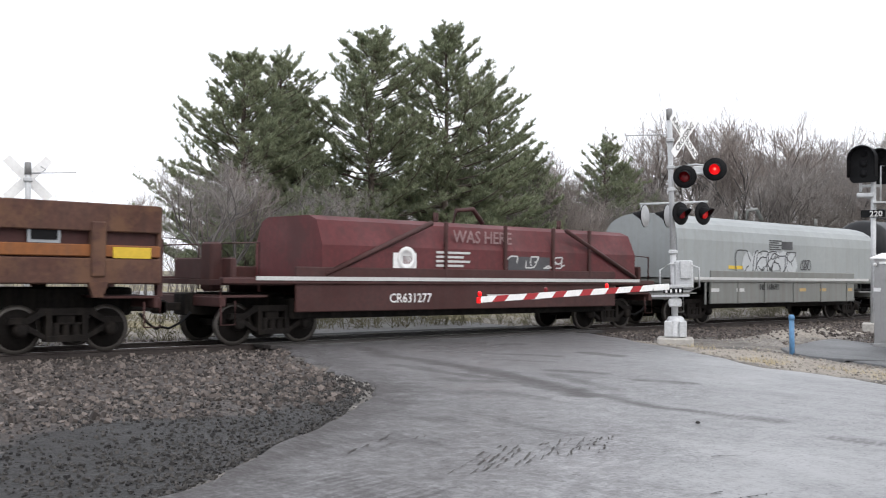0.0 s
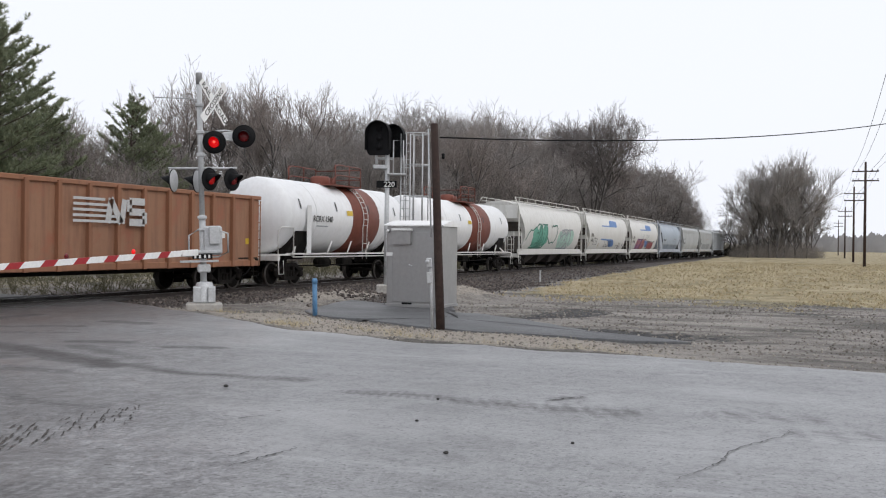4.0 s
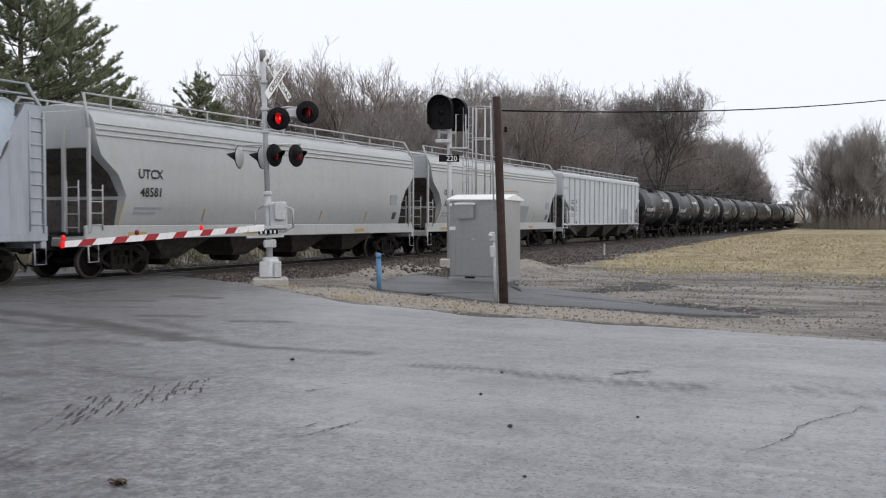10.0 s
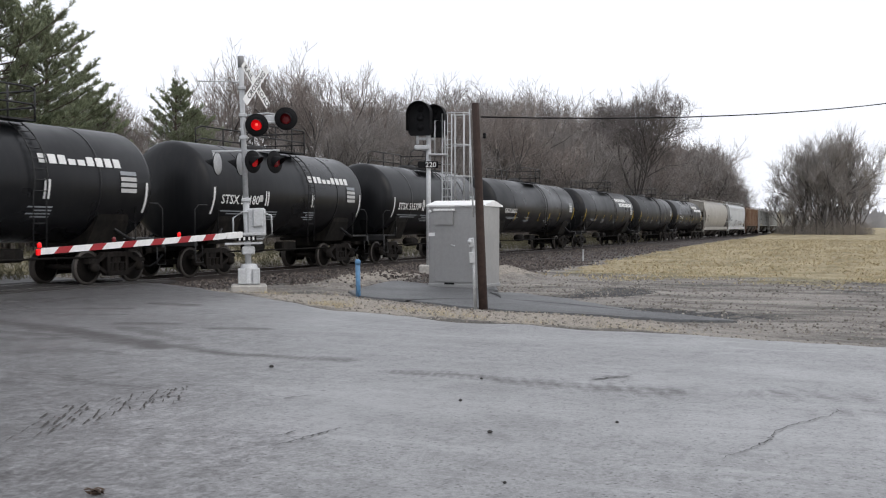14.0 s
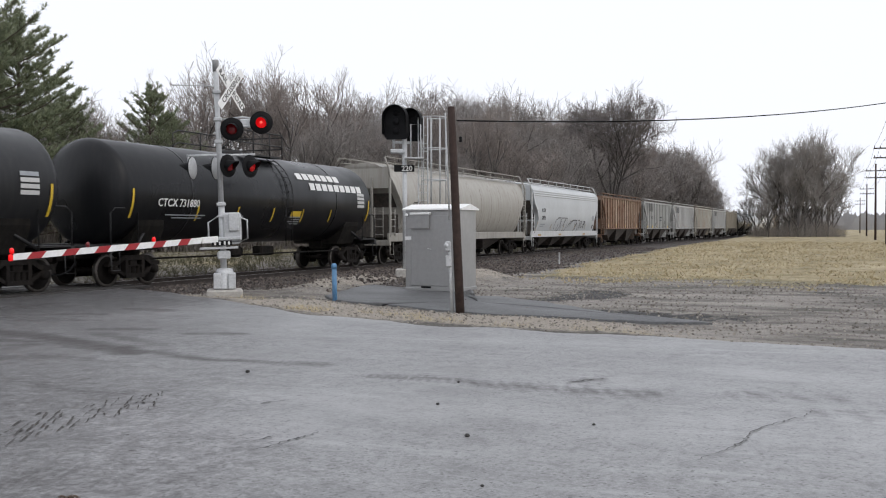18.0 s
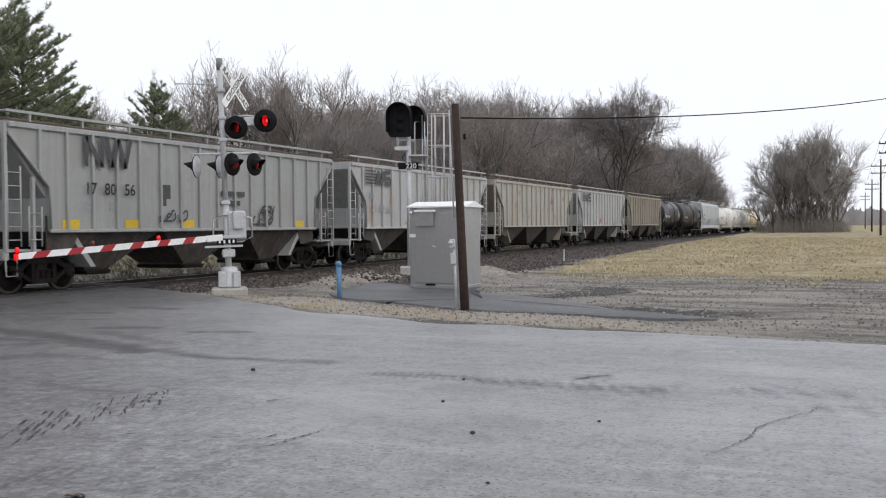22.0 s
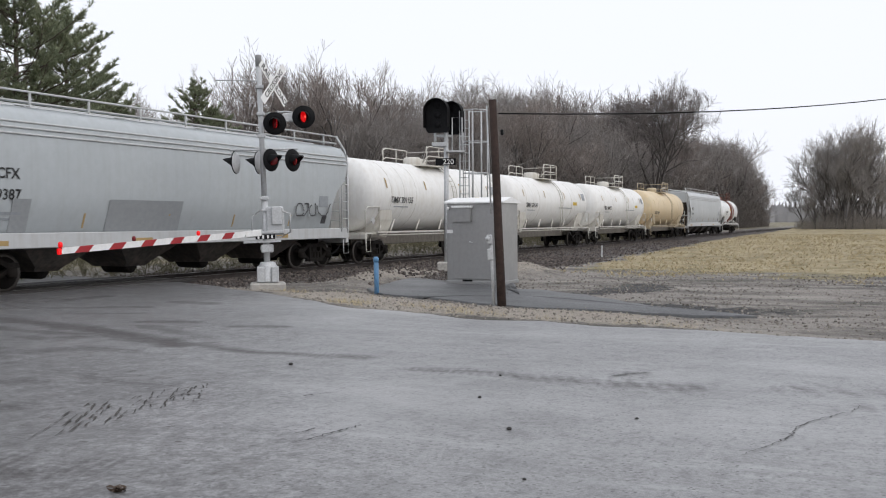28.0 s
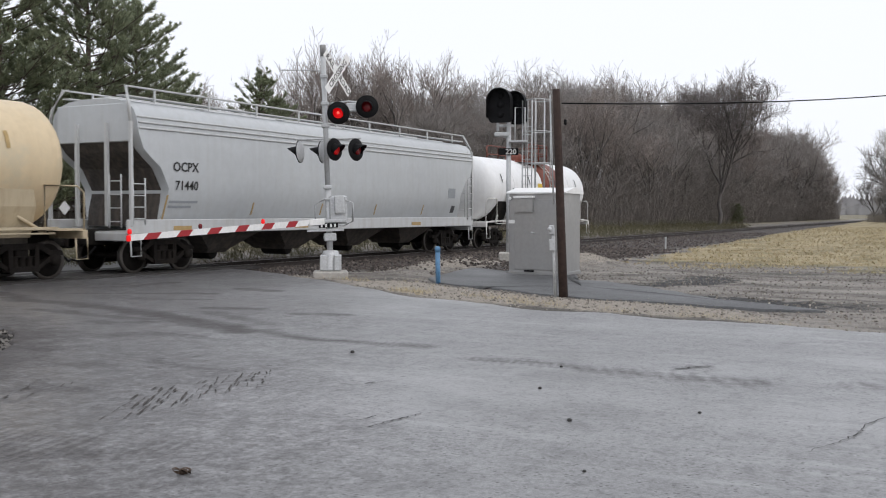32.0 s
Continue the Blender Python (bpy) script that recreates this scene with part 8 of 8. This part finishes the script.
def brush(name, label, spots, seed, material):
    """A thicket of thin stems, too many to count."""
    rng = random.Random(seed)
    s = Shape()
    for x, y, h in spots(rng):
        z = ground_at(x, y)[0] - 0.1
        bent = 0.16 if h > 1 else 0.5
        lean = Vector((rng.gauss(0, bent), rng.gauss(0, bent), 1))
        p = Vector((x, y, z))
        top = p + lean * h
        r = 0.012 + 0.006 * h
        s.tube([p, p.lerp(top, 0.5) + Vector((rng.gauss(0, 0.06), rng.gauss(0, 0.06), 0)) * h, top], r, 3, 0.006, caps=False)
        for _ in range(4):
            o = p.lerp(top, rng.uniform(0.3, 0.95))
            s.tube([o, o + Vector((rng.gauss(0, 0.3), rng.gauss(0, 0.3), rng.uniform(0.1, 0.45))) * h], r * 0.5, 3, 0.005, caps=False)
    tagged(new(name, s.mesh(name, material)), label, "undergrowth", kind="stuff")


def wood_brush(rng):
    for _ in range(15000):
        x = 40 + 205 * rng.random() ** 1.1
        near = 28 + max(0.0, 95 - x) * 0.32
        yield x, near + rng.random() ** 1.5 * 18, 1.2 + 6.5 * rng.random() ** 2
    for _ in range(700):
        yield rng.uniform(8, 55), rng.uniform(40, 64), rng.uniform(1.0, 4.5)


def clump_brush(rng):
    for _ in range(1700):
        a, r = rng.uniform(0, 6.28), 8.4 * rng.random() ** 0.5
        yield 190 + r * math.cos(a), 9.0 + r * math.sin(a), rng.uniform(1.0, 5.0) * (1.1 - r / 11)


def field_weeds(rng):
    for _ in range(7000):
        x, y = rng.uniform(4, 120), 23.4 + 6 * rng.random() ** 1.3
        yield x, y, rng.uniform(0.12, 0.5) * (1 + max(wob(x, y, 0.35, 51.0), 0) * 2)


def straw_mat():
    m = bpy.data.materials.new("straw_blades")
    m.use_nodes = True
    nt = m.node_tree
    geo = nt.nodes.new("ShaderNodeNewGeometry")
    c = mixed(nt, geo.outputs["Random Per Island"], (0.30, 0.24, 0.13), (0.56, 0.475, 0.305))
    b = nt.nodes["Principled BSDF"]
    nt.links.new(c, b.inputs["Base Color"])
    b.inputs["Roughness"].default_value = 0.85
    return m


def grass_tufts():
    """Dry grass of the field, tuft by tuft, and along the road's edge, blade by blade."""
    rng = random.Random(61)
    s = Shape()
    n = 0
    while n < 14000:
        x, y = 30 + 90 * rng.random() ** 1.6, rng.uniform(-14, 17)
        z, g = ground_at(x, y)[:2]
        if g * (0.6 + 1.1 * wob(x, y, 0.28, 15.0)) < rng.random() * 0.6:
            continue
        n += 1
        for _ in range(3):
            a, h = rng.uniform(0, 6.28), rng.uniform(0.02, 0.09)
            w = 0.012 + 0.00025 * x
            dx, dy = math.cos(a) * w, math.sin(a) * w
            lx, ly = rng.gauss(0, 0.8) * h, rng.gauss(0, 0.8) * h
            s.add([(x - dx, y - dy, z - 0.02), (x + dx, y + dy, z - 0.02), (x + lx + dx * 0.4, y + ly + dy * 0.4, z + h), (x + lx - dx * 0.4, y + ly - dy * 0.4, z + h * 0.9)], [(0, 1, 2, 3)])
    for _ in range(900):
        y = rng.uniform(2.5, 14.5)
        x = on_line(ROAD_RIGHT, y) + 0.25 + abs(rng.gauss(0, 0.8))
        if wob(x, y, 0.8, 25.0) < 0.05:
            continue
        z = ground_at(x, y)[0]
        for _ in range(4):
            px, py, h = x + rng.gauss(0, 0.06), y + rng.gauss(0, 0.06), rng.uniform(0.04, 0.14)
            s.add([(px - 0.006, py, z - 0.01), (px + 0.006, py, z - 0.01), (px + rng.gauss(0, 0.7) * h, py + rng.gauss(0, 0.7) * h, z + h)], [(0, 1, 2)])
    tagged(new("dry_grass", s.mesh("dry_grass", straw_mat())), "dry straw-coloured grass tufts in the field", "grass", kind="stuff")


grass_tufts()
brush("wood_undergrowth", "dense bare brown undergrowth of the wood", wood_brush, 5, mat("brown_undergrowth", (0.245, 0.218, 0.2), 0.95, 0, 6, 0.35))
brush("clump_undergrowth", "bare brown scrub under the clump", clump_brush, 6, mat("pale_scrub", (0.34, 0.305, 0.275), 0.95, 0, 6, 0.3))
brush("trackside_weeds", "dry straw-brown weeds behind the track", field_weeds, 8, mat("dry_weeds", (0.13, 0.118, 0.066), 0.9, 0, 6, 0.35))


def pine_meshes(seed, height, width, thick=1.0, round_top=False):
    """A white pine: tapered trunk, uneven limbs that sweep up at their ends, plumes of fine needles on their outer parts."""
    rng = random.Random(seed)
    wood, leaf = Shape(), Shape()
    wood.tube([(0, 0, -0.3), (0.1, 0, height * 0.4), (0, 0.1, height * 0.75), (0, 0, height * 0.97)], height * 0.018, 8, 0.03, caps=False)

    def spray(p, d, size):
        for _ in range(9):
            e = (d * 0.55 + Vector((rng.gauss(0, 0.5), rng.gauss(0, 0.5), rng.gauss(0.45, 0.35)))).normalized()
            w = e.cross(Vector((rng.gauss(0, 1), rng.gauss(0, 1), rng.gauss(0, 1)))).normalized() * 0.024
            leaf.add([p - w, p + e * size, p + w], [(0, 1, 2)])
            q = p + e * size * 0.3
            f = (e + Vector((rng.gauss(0, 0.5), rng.gauss(0, 0.5), rng.gauss(0.1, 0.4)))).normalized()
            leaf.add([q - w, q + f * size * 0.8, q + w], [(0, 1, 2)])

    def limb(o, d, ln, lift):
        side = Vector((-d.y, d.x, 0)).normalized()
        bend = rng.gauss(0, 0.2)
        pts = []
        for j in range(6):
            v = j / 5
            pts.append(o + d * ln * v + Vector((0, 0, lift * ln * v ** 2.2 - 0.08 * ln * v)) + side * bend * ln * v * v)
        wood.tube(pts, 0.025 + 0.03 * ln / width, 4, 0.012, caps=False)
        m = int((4 + ln * 3.9) * thick)
        for j in range(m):
            v = 0.24 + 0.76 * ((j + rng.random()) / m) ** 0.85
            i = min(int(v * 5), 4)
            p = pts[i].lerp(pts[i + 1], v * 5 - i)
            ahead = (pts[i + 1] - pts[i]).normalized()
            tw = (ahead * 0.9 + side * rng.choice((-1, 1)) * rng.uniform(0.25, 0.95) + Vector((0, 0, rng.uniform(0.0, 0.45)))).normalized()
            l2 = (0.26 * ln * (1.3 - v) + 0.28) * rng.uniform(0.5, 1.3)
            q = p + tw * l2
            wood.tube([p, q], 0.011, 3, 0.006, caps=False)
            g = max(2, int(l2 * 4))
            for h in range(g):
                spray(p.lerp(q, 0.35 + 0.65 * (h + 1) / g), tw, rng.uniform(0.2, 0.36))
        for h in range(3):
            spray(pts[5].lerp(pts[4], 0.12 * h), d, 0.26)

    z = height * 0.1
    while z < height * 0.98:
        u = z / height
        prof = (1 - u ** 2.2) ** 0.6 if round_top else min(1.0, 0.85 + u * 0.5) * (1 - u) ** 0.8
        reach = width * (prof + 0.07)
        a0 = rng.uniform(0, 6.28)
        n = int(rng.randint(4, 6) * thick)
        for k in range(n):
            a = a0 + 2 * math.pi * k / n + rng.gauss(0, 0.35)
            ln = reach * rng.choice((0.45, 0.65, 0.8, 0.95, 1.1, 1.25)) * rng.uniform(0.9, 1.1)
            d = Vector((math.cos(a), math.sin(a), 0.02 + 0.55 * u ** 1.5 + rng.gauss(0, 0.09)))
            limb(Vector((0, 0, z + rng.uniform(-0.12, 0.12))), d, ln, rng.uniform(0.18, 0.42))
        z += height * rng.uniform(0.02, 0.037)
    for k in range(5):
        limb(Vector((0, 0, height * (0.86 + 0.025 * k))), Vector((rng.gauss(0, 0.35), rng.gauss(0, 0.35), 1)).normalized(), height * 0.07, 0.1)
    return wood.mesh("trunk", PINE_BARK), leaf.mesh("crown", NEEDLES)


PINES = [pine_meshes(300 + k, 15.0, w) for k, w in enumerate((5.8, 5.4, 6.2))]


def conifer(meshes, x, y, s, turn, label, group):
    t = thing("pine_tree", label, "tree", pose(x, y, ground_at(x, y)[0], 0, 0, turn) @ Matrix.Diagonal((s, s, s, 1)), group)
    part("trunk", meshes[0], None, t, "brown trunk and limbs")
    part("crown", meshes[1], None, t, "tufts of dark green needles")


for k, (x, y, s, turn) in enumerate(((25.2, 43, 0.81, 0), (28.6, 45, 0.87, 120), (33.2, 43, 0.96, 40), (38.6, 43, 1.03, 250), (43.6, 44.5, 0.9, 190), (31.0, 48, 0.78, 70))):
    conifer(PINES[k % 3], x, y, s, turn, "tall white pine with uneven dark green limbs", "tall pines")
for k, (x, y, h) in enumerate(((54.7, 44, 0.72), (50.5, 47, 0.62), (59.5, 46, 0.62), (46.5, 48, 0.55), (66, 47, 0.5))):
    conifer(PINES[(k + 1) % 3], x, y, h, 80 * k, "shorter dark green conifer at the wood's edge", "short conifers")
CED = pine_meshes(411, 9.0, 3.4, 1.2, True)
CED[1].materials.clear()
CED[1].materials.append(CEDAR)
conifer(CED, 131, 27.5, 0.27, 10, "small dark round evergreen bush by the track", "evergreen bush")


def power_pole(x, y, h, arms):
    p = thing("utility_pole", "weathered wooden utility pole with crossarms and insulators", "utility pole", pose(x, y, -0.1), "roadside utility poles")
    part("pole_shaft", Shape().tube([(0, 0, -0.5), (0, 0, h)], 0.15, 10, 0.1), POLE, p, "brown wooden shaft")
    for k in range(arms):
        z = h - 0.9 - 0.9 * k
        arm = part("crossarm", Shape().box((0.1, 0, z), (0.1, 2.4, 0.12), b=0.01), POLE, p, "wooden crossarm")
        for j in (-1.1, -0.6, 0.6, 1.1):
            part("insulator", Shape().lathe([(0.03, z + 0.06), (0.05, z + 0.1), (0.03, z + 0.16), (0.05, z + 0.2), (0, z + 0.24)], 6), GLASSY, arm, "", pose(0.1, j, 0))


for k, (x, y, h, arms) in enumerate(((103, -3.2, 10.2, 2), (140, -3.0, 10.0, 2), (200, -2.8, 9.8, 2), (290, -2.4, 9.8, 2), (142, -7.5, 6.8, 0))):
    power_pole(x, y, h, arms)
for j in (-1.1, -0.6, 0.6, 1.1):
    span_wire("power_line", (103.1, -3.2 + j, 9.5), (140.1, -3.0 + j, 9.3), 0.5, 0.012, "thin power line between utility poles")
    span_wire("power_line", (140.1, -3.0 + j, 9.3), (200.1, -2.8 + j, 9.1), 0.5, 0.012, "thin power line between utility poles")
    span_wire("power_line", (40.0, -3.4 + j, 9.9), (103.1, -3.2 + j, 9.5), 0.8, 0.012, "thin power line between utility poles")


def far_line():
    """A low far wood on the horizon."""
    rng = random.Random(31)
    s = Shape()
    for _ in range(2600):
        a = radians(rng.uniform(74, 125))
        d = rng.uniform(650, 1000)
        x, y = d * math.sin(a), d * math.cos(a)
        h = rng.uniform(5, 15) * (0.6 + 0.6 * noise.noise(Vector((a * 14, 0, 0))) + 0.3)
        w = rng.uniform(1.0, 3.5)
        t = Vector((y, -x, 0)).normalized() * w
        s.add([(x - t.x, y - t.y, -1), (x + t.x, y + t.y, -1), (x + t.x * 1.4, y + t.y * 1.4, h * 0.6), (x + t.x * 0.3, y + t.y * 0.3, h), (x - t.x * 1.2, y - t.y * 1.2, h * 0.66)], [(0, 1, 2, 3, 4)])
    tagged(new("backdrop", s.mesh("backdrop", mat("hazy_far_trees", (0.34, 0.335, 0.34), 1.0, 0, 0.05, 0.15))), "hazy grey far woods on the horizon", "backdrop", kind="structure")


far_line()

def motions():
    """The train rolls past at a steady speed; the crossing's lamps flash by turns, as their added roundels turn."""
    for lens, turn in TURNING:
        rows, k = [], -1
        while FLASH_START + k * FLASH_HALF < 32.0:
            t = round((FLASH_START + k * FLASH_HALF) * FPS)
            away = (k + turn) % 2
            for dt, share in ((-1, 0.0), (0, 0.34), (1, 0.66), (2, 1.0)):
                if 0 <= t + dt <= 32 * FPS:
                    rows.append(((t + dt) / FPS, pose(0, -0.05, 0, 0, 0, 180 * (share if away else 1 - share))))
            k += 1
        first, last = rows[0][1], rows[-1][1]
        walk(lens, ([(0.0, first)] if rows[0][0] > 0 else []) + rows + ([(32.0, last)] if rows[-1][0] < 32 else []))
    for car, x in ROLLING:
        walk(car, [(t, pose(x - SPEED * t, TRACK_Y, RAIL_Z)) for t in (0.0, 8.0, 16.0, 24.0, 32.0)])


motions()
